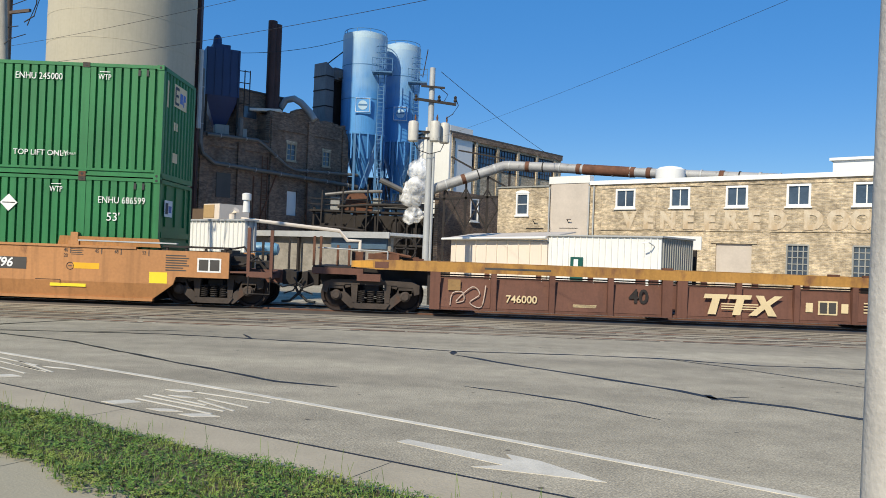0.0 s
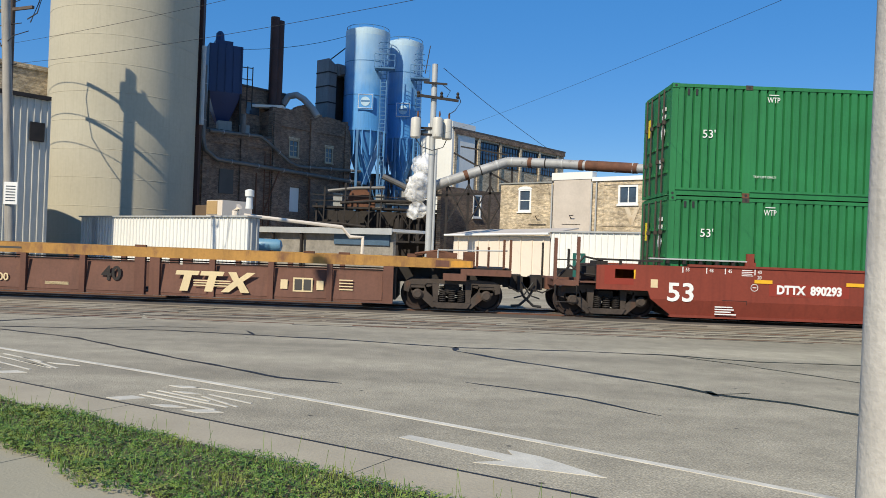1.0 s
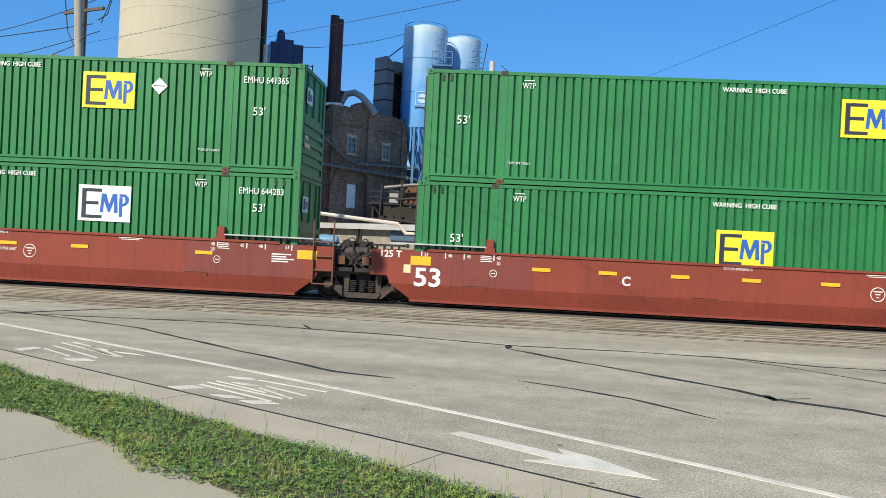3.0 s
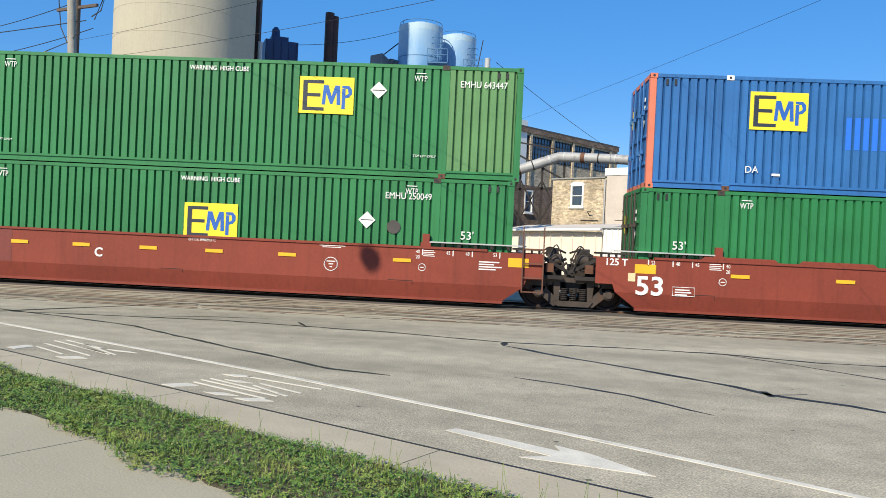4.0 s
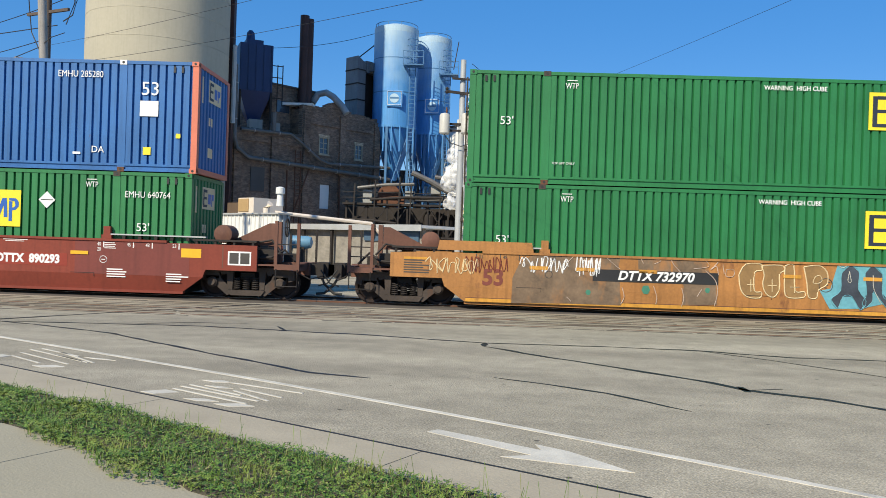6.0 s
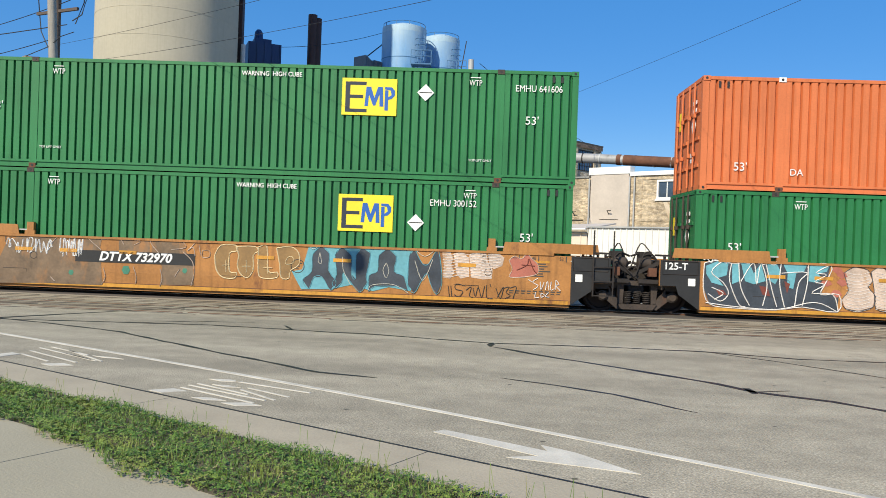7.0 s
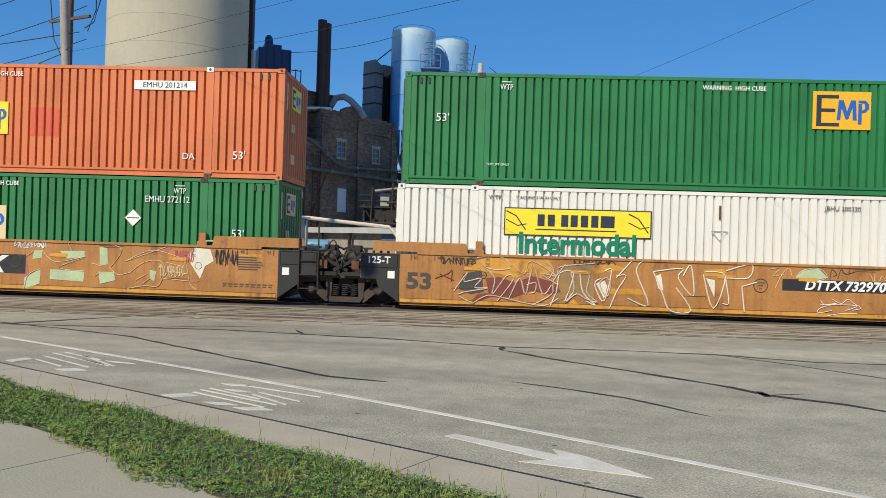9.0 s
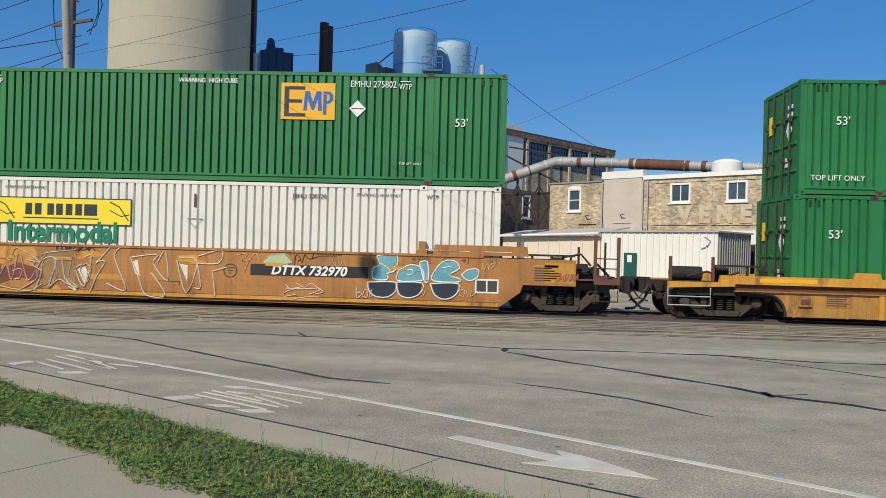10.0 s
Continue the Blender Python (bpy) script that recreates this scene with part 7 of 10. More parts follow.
def reporting(car, m, reflectors, left=(-7.75, -7.14, -6.66, -5.9), right=(7.92, 7.22, 6.73, 5.95), ring=1.05, amber=None):
    """Load limits, clearance marks and reflectors along the side."""
    for x in reflectors:
        part("reflector", Shape().box(x - 0.23, CY - 0.018, 1.075, x + 0.23, CY - 0.014, 1.165), amber or AMBER, car)
    for xs, sg in ((left, 1), (right, -1)):
        for x, tx in zip(xs, ("53", "48", "45", "40")):
            write(car, tx, x + sg * 0.12, CY - 0.004, 1.355, 0.13, m, wide=0.8)
            decal(car, x - 0.012, 1.28, x + 0.012, 1.43, m, "gauge_mark")
        x = xs[3]
        write(car, "20", x + sg * 0.12, CY - 0.004, 1.22, 0.13, m, wide=0.8)
        for i in range(4):
            decal(car, x - sg * 0.18 - 0.16, 1.25 + i * 0.045, x - sg * 0.18 + 0.14 - 0.03 * (i % 2), 1.268 + i * 0.045, m, "text_line")
        part("inspection_ring", Shape().tube([(x + 0.09 * math.cos(a), CY - 0.004, 0.96 + 0.09 * math.sin(a)) for a in [i * math.pi / 8 for i in range(17)]], 0.009, 4), m, car)
        decal(car, x - 0.05, 0.95, x + 0.05, 0.97, m, "text_line")
    for i in range(2):
        decal(car, 3.3 + 0.06 * i, 1.395 - i * 0.04, 3.95 - 0.1 * i, 1.41 - i * 0.04, m, "text_line")
    part("consent_ring", Shape().tube([(ring + 0.17 * math.cos(a), CY - 0.004, 0.93 + 0.17 * math.sin(a)) for a in [i * math.pi / 12 for i in range(25)]], 0.012, 4), m, car)
    for i, w in enumerate((0.11, 0.06, 0.03)):
        decal(car, ring - w, 0.99 - i * 0.07, ring + w, 1.015 - i * 0.07, m, "text_line")
    # jacking pads and drain slots, raised outlines on the lower skirt
    for x in (-6.4, -0.6, 5.4):
        part("slot_rim", Shape().box(x - 0.32, CY - 0.006, 0.60, x + 0.32, CY - 0.001, 0.612).box(x + 0.308, CY - 0.006, 0.52, x + 0.32, CY - 0.001, 0.599), STEEL_DARK, car)


def plates(car, x, m=WHITE, dz=0.0):
    """Builder's plate frame and inspection stencil."""
    decal(car, x - 0.3, 0.92 + dz, x + 0.3, 1.28 + dz, m, "inspection_frame")
    decal(car, x - 0.26, 0.96 + dz, x - 0.02, 1.24 + dz, GREY_BOX, "inspection_panel", 0.003)
    decal(car, x + 0.02, 0.96 + dz, x + 0.26, 1.24 + dz, GREY_BOX, "inspection_panel", 0.003)


def stencil_lines(car, x, z, m, n=4, w=0.5):
    rng = random.Random(int(x * 100))
    for i in range(n):
        decal(car, x, z - i * 0.062, x + w * rng.uniform(0.6, 1), z - i * 0.062 + 0.03, m, "text_line")


def scribble(car, x, z, w, h, m, seed, r=0.013, loops=6):
    """A spray-painted tag that cannot be read: one looping line."""
    rng = random.Random(seed)
    pts = []
    for i in range(loops * 6):
        u = i / (loops * 6 - 1)
        pts.append((x + w * u + rng.uniform(-0.35, 0.35) * w / loops, CY - 0.006, z + h * 0.5 * math.sin(i * 1.9 + rng.uniform(-0.6, 0.6))))
    part("spray_tag", Shape().tube(smooth_line(pts), r, 4), m, car)


def ttx_mark(car, x, z, s, m, y):
    """The owner's mark: three slanted plain shapes joined by speed bars."""
    sh = Shape()
    for dx in (-0.95, -0.05):
        sh.slab_xz([(x + s * (dx - 0.42), z + s * 0.34), (x + s * (dx + 0.42), z + s * 0.34), (x + s * (dx + 0.36), z + s * 0.18), (x + s * (dx + 0.14), z + s * 0.18), (x + s * (dx + 0.0), z - s * 0.4), (x + s * (dx - 0.3), z - s * 0.4), (x + s * (dx - 0.14), z + s * 0.18), (x + s * (dx - 0.46), z + s * 0.18)], y - 0.005, y)
    sh.slab_xz([(x + s * 0.5, z + s * 0.34), (x + s * 0.8, z + s * 0.34), (x + s * 0.9, z + s * 0.12), (x + s * 1.2, z + s * 0.34), (x + s * 1.5, z + s * 0.34), (x + s * 1.05, z), (x + s * 1.3, z - s * 0.4), (x + s * 0.98, z - s * 0.4), (x + s * 0.85, z - s * 0.15), (x + s * 0.55, z - s * 0.4), (x + s * 0.25, z - s * 0.4), (x + s * 0.7, z)], y - 0.005, y)
    for i in range(3):
        sh.box(x - s * 0.75, y - 0.004, z - s * (0.02 + i * 0.09), x + s * 0.6, y - 0.001, z - s * (i * 0.09 - 0.02))
    part("owner_mark", sh, m, car)


# front car: only its rear platform comes into view
car = well_unit(-15.15, CAR_TAN, "rusty tan well car with white lettering", "joint", "truck")
bogie(car, 9.5)
coupler(car, 11.0, 1)
end_platform(car, 9.95, 1, CAR_TAN, wheel=False)
reporting(car, GREY_BOX, (-5.7, -3.3, -1.5, 0.3, 2.3), amber=CAR_YELLOW)
part("guide_flange", Shape().slab_xz([(5.6, 1.501), (8.2, 1.501), (8.15, 1.72), (5.65, 1.72)], CY + 0.02, CY + 0.07), CAR_ORANGE, car, "raised rusty guide flange")
decal(car, 2.3, 0.84, 4.85, 1.14, GREY_BOX, "number_panel")
write(car, "DTTX 748796", 3.55, CY - 0.008, 0.99, 0.32, WHITE, shear=0.2, bold=0.008)
plates(car, 9.45)
stencil_lines(car, 8.35, 1.3, GREY_BOX, 7, 0.6)
decal(car, 6.02, 0.9, 6.68, 1.05, AMBER)
decal(car, 5.45, 0.44, 6.35, 0.56, YELLOW, "stencil_panel", -0.02)
decal(car, 7.95, 0.6, 8.4, 0.88, YELLOW, "stencil_panel")

# empty forty-foot car with yellow top chord
def flat_car(u):
    car = mover("skeleton_car", "rusty brown empty well car with yellow top rails", "rail car", u, 0.0, "well cars")
    yn = -1.36
    for y0, y1 in ((yn, yn + 0.16), (-yn - 0.16, -yn)):
        part("top_chord", Shape().box(-7.7, y0, 1.16, 7.7, y1, 1.41).slab_xz([(7.7, 1.17), (8.3, 1.2), (8.3, 1.36), (7.7, 1.40)], y0, y1).slab_xz([(-7.7, 1.17), (-7.7, 1.40), (-8.3, 1.36), (-8.3, 1.2)], y0, y1), CAR_CHORD, car, "rusty yellow top chord")
        part("bottom_chord", Shape().box(-6.2, y0 + 0.06, 0.2, 6.2, y1, 0.27), CAR_BROWN, car)
    for x in (-6.15, -4.65, -3.15, -1.65, -0.19, 0.19, 1.65, 3.15, 4.65, 6.15):
        w = 0.13 if abs(x) > 6 or abs(x) < 1 else 0.07
        part("post", Shape().box(x - w, yn + 0.0, 0.2, x + w, yn + 0.14, 1.158), CAR_BROWN, car)
        part("post", Shape().box(x - w, -yn - 0.14, 0.2, x + w, -yn, 1.158), CAR_BROWN, car)
    for a, b in ((-6.0, -4.73), (-4.57, -3.23), (-3.07, -1.73), (-1.57, -0.33), (0.33, 1.57), (1.73, 3.07), (3.23, 4.57), (4.73, 6.0)):
        part("side_panel", Shape().poly([(a, yn + 0.16, 1.0), (b, yn + 0.16, 1.0), (b, yn + 0.05, 0.272), (a, yn + 0.05, 0.272), (a, yn + 0.2, 1.0), (b, yn + 0.2, 1.0), (b, yn + 0.09, 0.272), (a, yn + 0.09, 0.272)], [(3, 2, 1, 0), (4, 5, 6, 7), (0, 1, 5, 4), (1, 2, 6, 5), (2, 3, 7, 6), (3, 0, 4, 7)]), CAR_BROWN, car)
        part("far_panel", Shape().box(a, -yn - 0.16, 0.272, b, -yn - 0.12, 1.0), CAR_BROWN, car)
    part("brake_pipe", Shape().tube([(-6.1, yn + 0.12, 1.1), (6.1, yn + 0.12, 1.1)], 0.02, 6).tube([(-6.1, yn + 0.14, 1.04), (6.1, yn + 0.14, 1.04)], 0.016, 6), STEEL_DARK, car)
    part("floor_beam", Shape().box(-6.2, -1.2, 0.2, -5.2, 1.2, 0.34).box(5.2, -1.2, 0.2, 6.2, 1.2, 0.34).box(-0.3, -1.2, 0.2, 0.3, 1.2, 0.3).box(-5.2, -0.2, 0.2, 5.2, 0.2, 0.32), STEEL_DARK, car)
    for sg in (-1, 1):
        def bx(s, d0, d1, y0, y1, z0, z1):
            return s.box(min(sg * d0, sg * d1), y0, z0, max(sg * d0, sg * d1), y1, z1)
        part("end_body", bx(bx(Shape(), 6.2, 6.35, -1.25, 1.25, 0.3, 1.15), 6.35, 9.2, -0.45, 0.45, 0.75, 1.15), STEEL_DARK, car)
        part("side_sill", bx(bx(bx(Shape(), 8.0, 9.3, -1.34, -1.18, 1.0, 1.16), 9.15, 9.3, -1.179, 1.3, 0.98, 1.16), 7.55, 8.15, -1.36, -1.2, 0.85, 1.03), CAR_BROWN, car)
        part("end_deck", bx(Shape(), 8.3, 9.3, -1.2, 1.3, 1.162, 1.2), STEEL_DARK, car)
        for d in (8.45, 8.75, 9.1, 9.27):
            part("stanchion", bx(Shape(), d - 0.03, d + 0.03, -1.3 if d > 8.9 else -0.6, -1.24 if d > 8.9 else -0.54, 1.2, 1.95 if d > 8.9 else 1.75), RUST, car)
        part("grab_iron", Shape().tube([(sg * 7.4, -1.1, 1.62), (sg * 9.2, -1.1, 1.66)], 0.02, 6).tube([(sg * 7.4, -1.1, 1.41), (sg * 7.4, -1.1, 1.62)], 0.02, 6), GALV, car)
        part("valve_gear", bx(bx(bx(Shape(), 6.6, 7.0, -0.9, -0.4, 1.16, 1.5), 7.1, 7.9, -1.1, -0.7, 1.412, 1.56), 8.1, 8.4, -0.4, 0.3, 1.2, 1.6).tube([(sg * 6.8, -1.0, 1.5), (sg * 7.4, -1.0, 1.6), (sg * 7.9, -0.9, 1.5)], 0.04, 6), RUST, car)
        part("stencil_box", bx(Shape(), 7.35, 7.7, yn - 0.006, yn - 0.002, 1.2, 1.36), CAR_BROWN, car)
        part("yellow_end", bx(Shape(), 7.75, 8.25, yn - 0.006, yn - 0.002, 1.2, 1.36), CAR_YELLOW, car)
        bogie(car, sg * 7.8)
        coupler(car, sg * 9.2, sg)
    # container guides along the chord
    for x in (-6.6, -0.2, 4.1, 5.0):
        part("guide", Shape().box(x - 0.14, yn + 0.03, 1.412, x + 0.14, yn + 0.13, 1.47), RUST, car)
    part("hand_wheel", Shape().tube([(-6.95 + 0.28 * math.cos(a), -0.9, 1.72 + 0.28 * math.sin(a)) for a in [i * math.pi / 8 for i in range(17)]], 0.022, 6).beam((-7.23, -0.9, 1.72), (-6.67, -0.9, 1.72), 0.03).beam((-6.95, -0.9, 1.44), (-6.95, -0.9, 2.0), 0.03).box(-7.02, -0.88, 1.16, -6.88, -0.76, 1.75), STEEL_DARK, car)
    py = yn + 0.075
    write(car, "746000", -3.93, py - 0.035, 0.52, 0.27, CREAM, bold=0.004)
    write(car, "40", -0.92, py - 0.015, 0.70, 0.5, STEEL_DARK, bold=0.012)
    ttx_mark(car, 1.72, 0.62, 0.70, CREAM, yn - 0.002)
    part("inspection_frame", Shape().box(3.72, py - 0.02, 0.42, 4.22, py - 0.012, 0.78).box(3.4, py - 0.02, 0.48, 3.58, py - 0.012, 0.72).box(4.32, py - 0.02, 0.48, 4.5, py - 0.012, 0.72), CREAM, car)
    part("inspection_panel", Shape().box(3.76, py - 0.026, 0.46, 3.95, py - 0.021, 0.74).box(3.99, py - 0.026, 0.46, 4.18, py - 0.021, 0.74), GREY_BOX, car)
    for i in range(4):
        part("text_line", Shape().box(4.9, py - 0.02, 0.5 + i * 0.08, 5.25, py - 0.012, 0.53 + i * 0.08), CREAM, car)
        part("text_line", Shape().box(-2.6, py - 0.02, 0.38 + i * 0.02, -2.0, py - 0.012, 0.39 + i * 0.02), CREAM, car)
    part("text_line", Shape().box(-4.9, yn - 0.004, 1.26, -3.2, yn, 1.31), GREY_BOX, car)
    pts = [(-5.75, 0.32), (-5.7, 0.62), (-5.45, 0.66), (-5.4, 0.45), (-5.6, 0.42), (-5.2, 0.8), (-5.0, 0.62), (-5.25, 0.4), (-4.95, 0.3), (-4.85, 0.85)]
    part("spray_tag", Shape().tube(smooth_line([(x, py - 0.03 + 0.06 * (z - 0.6), z) for x, z in pts]), 0.015, 5), SPRAY_CHALK, car)
    part("spray_tag", Shape().box(-5.82, py - 0.01, 0.70, -5.5, py - 0.004, 0.98), SPRAY_OCHRE, car)
    return car


flat_car(6.19)

# red three-platform car
RC = (27.61, 46.66, 66.06)
a = well_unit(RC[0], CAR_RED, "dark red well car platform with white lettering", "truck", "joint")
b = well_unit(RC[1], CAR_RED, "dark red middle well car platform", "joint", "joint")
c = well_unit(RC[2], CAR_RED, "dark red rear well car platform with white lettering", "joint", "truck")
bogie(a, -9.6)
bogie(a, 9.75)
bogie(b, 9.85)
bogie(c, 9.6)
coupler(a, -11.0, -1)
coupler(c, 11.0, 1)
end_platform(a, -9.95, -1, CAR_RED, wheel=False)
end_platform(c, 9.95, 1, CAR_BROWN)
reporting(a, WHITE, (-5.68, -3.32, -1.58, 0.3, 2.25, 5.6), ring=0.89)
reporting(b, WHITE, (-4.69, -3.02, -1.22, 0.53, 2.45, 5.43), ring=3.6)
reporting(c, WHITE, (-5.48, -2.92, -0.95, 2.77, 5.32), ring=1.08)
for q, x in ((a, -9.22), (a, 8.33), (b, -7.77), (b, 8.4), (c, -7.82), (c, 8.24)):
    decal(q, x - 0.26, 1.08, x + 0.26, 1.31, AMBER, "yellow_panel")
for q, x in ((a, -8.47), (b, -8.11), (c, -8.15)):
    decal(q, x - 0.09, 0.87, x + 0.09, 1.08, CREAM, "scan_tag")
for q, x, z in ((a, 7.4, 1.16), (b, 7.4, 1.16), (c, 6.05, 0.7), (c, 7.6, 0.62), (a, -6.9, 0.42)):
    stencil_lines(q, x, z, WHITE, 4, 0.62)
for q, x in ((a, -7.78), (b, -7.57), (c, -7.69)):
    write(q, "53", x, CY - 0.004, 0.75, 0.66, WHITE, bold=0.012, wide=1.12)
for q in (b, c):
    write(q, "125 T", -8.55, CY - 0.004, 1.33, 0.24, WHITE, bold=0.004)
for q, x in ((a, -4.49), (c, 3.97)):
    decal(q, x - 1.03, 0.76, x + 1.03, 1.08, CAR_RED_NEW, "repaint_patch")
    write(q, "DTTX  890293", x, CY - 0.008, 0.92, 0.30, WHITE, bold=0.014, wide=0.9)
for q, ch, x in ((a, "A", -1.04), (b, "C", -2.55), (c, "B", 1.72)):
    write(q, ch, x, CY - 0.004, 0.93, 0.32, WHITE, bold=0.008)
for q, x in ((a, 0.01), (c, 0.05)):
    write(q, "LD LMT 115400 PER UNIT", x, CY - 0.004, 0.96, 0.105, WHITE, wide=0.9)
for q, t, x in ((a, "DTTX 890293 A", -0.08), (b, "DTTX 890293 C", 0.2), (c, "DTTX 890293 B", -0.05)):
    write(q, t, x, CY - 0.004, 1.39, 0.105, WHITE)
# broad repaired panels in a browner red
RED_BROWN = mat("car_red_browned", (0.17, 0.035, 0.026), 0.65, 0, 0.2, 0.6, 16, 0.08, rust=0.2, streak=0.35)
for q, x0, x1 in ((a, 5.1, 8.2), (b, -8.0, -4.9), (c, -1.2, 2.4), (c, 5.2, 8.2)):
    part("repair_panel", Shape().box(x0, CY - 0.0025, 0.585, x1, CY - 0.0005, 1.437), RED_BROWN, q, "browner red repaired side panel")
part("inspection_frame", Shape().tube([(x, CY - 0.005, z) for x, z in ((-7.12, 0.56), (-6.58, 0.56), (-6.58, 0.78), (-7.12, 0.78), (-7.12, 0.56))], 0.009, 4), WHITE, c)
stencil_lines(c, -7.06, 0.7, WHITE, 3, 0.42)
plates(c, 9.5)
decal(a, -9.75, 0.92, -9.0, 1.4, CAR_RED_NEW, "access_panel")
decal(c, 9.05, 0.84, 9.08, 1.42, CAR_BROWN, "panel_seam")
for x in (-5.5, -3.1, -0.6, 1.9):
    part("guide_flange", Shape().slab_xz([(x - 0.95, 1.501), (x + 0.95, 1.501), (x + 0.85, 1.58), (x - 0.85, 1.58)], CY + 0.0, CY + 0.05), CAR_RED, c)
for q in (a, b):
    ladder(q, 8.5, CY - 0.06, 0.45, 2.12, 0.52, CAR_BROWN)

# orange three-platform car covered in spray paint
OC = (89.40, 108.73, 127.97)
d = well_unit(OC[0], CAR_ORANGE, "rusty orange well car platform with spray-painted letters", "truck", "joint", tuck=0.015)
e = well_unit(OC[1], CAR_ORANGE, "rusty orange middle well car platform, heavily tagged", "joint", "joint", tuck=0.015)
f = well_unit(OC[2], CAR_ORANGE, "rusty orange rear well car platform with pale tags", "joint", "truck", tuck=0.015)
bogie(d, -9.6)
bogie(d, 9.8)
bogie(e, 9.75)
bogie(f, 9.6)
coupler(d, -11.0, -1)
coupler(f, 11.0, 1)
end_platform(d, -9.95, -1, CAR_BROWN)
end_platform(f, 9.95, 1, CAR_ORANGE, wheel=False)
for q in (d, e, f):
    reporting(q, GREY_BOX, (-6.16, -4.98, -3.4, 0.2, 2.2, 5.4), amber=CAR_YELLOW)
    for sg in (-1, 1):
        part("guide_flange", Shape().slab_xz([(sg * 6.3, 1.501), (sg * 8.75, 1.501), (sg * 8.7, 1.75), (sg * 6.35, 1.75)], CY - 0.02, CY + 0.008), CAR_ORANGE, q, "raised rusty guide flange")
for q in (d, e, f):
    part("sill_seam", Shape().box(-8.0, CY - 0.004, 0.30, 8.0, CY + 0.02, 0.312), CAR_BROWN, q)
    part("sill_strip", Shape().box(-8.0, CY - 0.001, 0.205, 8.0, CY + 0.018, 0.296), CAR_YELLOW, q, "yellower lower sill strip")
for q, x in ((d, 6.9), (e, 7.0), (f, 8.9), (d, -9.6)):
    stencil_lines(q, x, 1.2, GREY_BOX, 6, 0.7)
    decal(q, x, 1.24, x + 0.6, 1.30, CAR_YELLOW, "stencil_panel")
for q, x in ((e, 6.6), (d, 6.5)):
    for k in range(9):
        decal(q, x + k * 0.15, 0.5, x + k * 0.15 + 0.11, 0.53, GREY_BOX, "text_line")
        decal(q, x + k * 0.15, 0.45, x + k * 0.15 + 0.09, 0.47, GREY_BOX, "text_line")
write(d, "53", -7.31, CY - 0.004, 0.82, 0.56, SPRAY_RUST, bold=0.02)
decal(d, -6.78, 0.4, -6.08, 0.66, CAR_YELLOW, "stencil_panel")
part("number_panel", Shape().box(-4.79, CY - 0.011, 0.84, -1.63, CY - 0.008, 1.14), BLACK, d)
write(d, "DTTX 732970", -3.21, CY - 0.015, 0.99, 0.32, WHITE, shear=0.25, bold=0.01)
for x, z, w, h, m, s in ((-9.0, 1.1, 1.3, 0.4, CREAM, 1), (-8.0, 1.15, 1.0, 0.4, SPRAY_RUST, 2), (-6.6, 1.2, 1.2, 0.4, WHITE, 3), (-5.2, 1.2, 0.6, 0.5, WHITE, 4)):
    scribble(d, x, z, w, h, m, s)
for q, sg in ((d, 1), (e, -1), (e, 1), (f, -1)):
    part("dark_end_plate", Shape().slab_xz([(sg * x, z) for x, z in ((8.05, 0.2), (8.05, 1.437), (9.04, 1.437), (9.04, 0.785), (8.64, 0.785), (8.57, 0.57))], CY - 0.022, CY - 0.003), BLACK, q, "black painted end plate")
    part("scan_tag", Shape().box(sg * 8.25 - 0.09, CY - 0.026, 0.8, sg * 8.25 + 0.09, CY - 0.0225, 0.99), WHITE, q)
    part("plate_frame", Shape().tube([(sg * x, CY - 0.024, z) for x, z in ((8.1, 1.08), (8.1, 1.41), (8.98, 1.41), (8.98, 1.08), (8.1, 1.08))], 0.012, 4), STEEL_DARK, q)
write(e, "125-T", -8.66, CY - 0.026, 1.28, 0.25, WHITE, bold=0.004)
part("mark_panel", Shape().box(-1.28, CY - 0.006, 0.60, 1.32, CY - 0.002, 1.10), BLACK, e)
ttx_mark(e, -0.07, 0.86, 0.62, SPRAY_WHITE, CY - 0.007)
for x, z, w, h, m, s in ((1.0, 1.36, 0.9, 0.16, WHITE, 12), (-1.2, 1.35, 0.9, 0.12, GREY_BOX, 14), (5.3, 1.2, 0.5, 0.3, SPRAY_PINK, 15), (6.4, 1.2, 0.6, 0.4, GREY_BOX, 16), (4.9, 0.8, 0.7, 0.3, CREAM, 17), (-7.9, 1.46, 1.8, 0.1, WHITE, 18)):
    scribble(e, x, z, w, h, m, s)
part("spray_figure", Shape().slab_xz([(5.75, 1.0), (6.0, 0.62), (6.12, 0.95), (6.35, 1.1), (6.25, 1.4), (5.85, 1.42), (5.65, 1.25)], CY - 0.006, CY - 0.001), SPRAY_PALE, e)
write(f, "125-T", -8.58, CY - 0.026, 1.26, 0.25, WHITE, bold=0.004)
write(f, "53", -7.53, CY - 0.004, 0.74, 0.56, GREY_BOX, bold=0.02, wide=1.2)
part("number_panel", Shape().box(1.58, CY - 0.004, 0.83, 4.66, CY, 1.12), BLACK, f)
write(f, "DTTX 732970", 3.1, CY - 0.008, 0.97, 0.33, WHITE, shear=0.25, bold=0.01)
for x, z, w, h, m, s in ((-7.0, 1.3, 0.9, 0.2, GREY_BOX, 25), (-3.6, 1.38, 1.0, 0.1, GREY_BOX, 26), (9.5, 1.0, 0.5, 0.2, SPRAY_ROSE, 27)):
    scribble(f, x, z, w, h, m, s)
plates(f, 7.7, dz=-0.38)
decal(f, 9.15, 0.84, 9.9, 1.36, CAR_YELLOW, "repaint_patch")
for q in (d, e):
    ladder(q, 8.6, CY - 0.06, 0.45, 2.12, 0.5, STEEL_DARK)

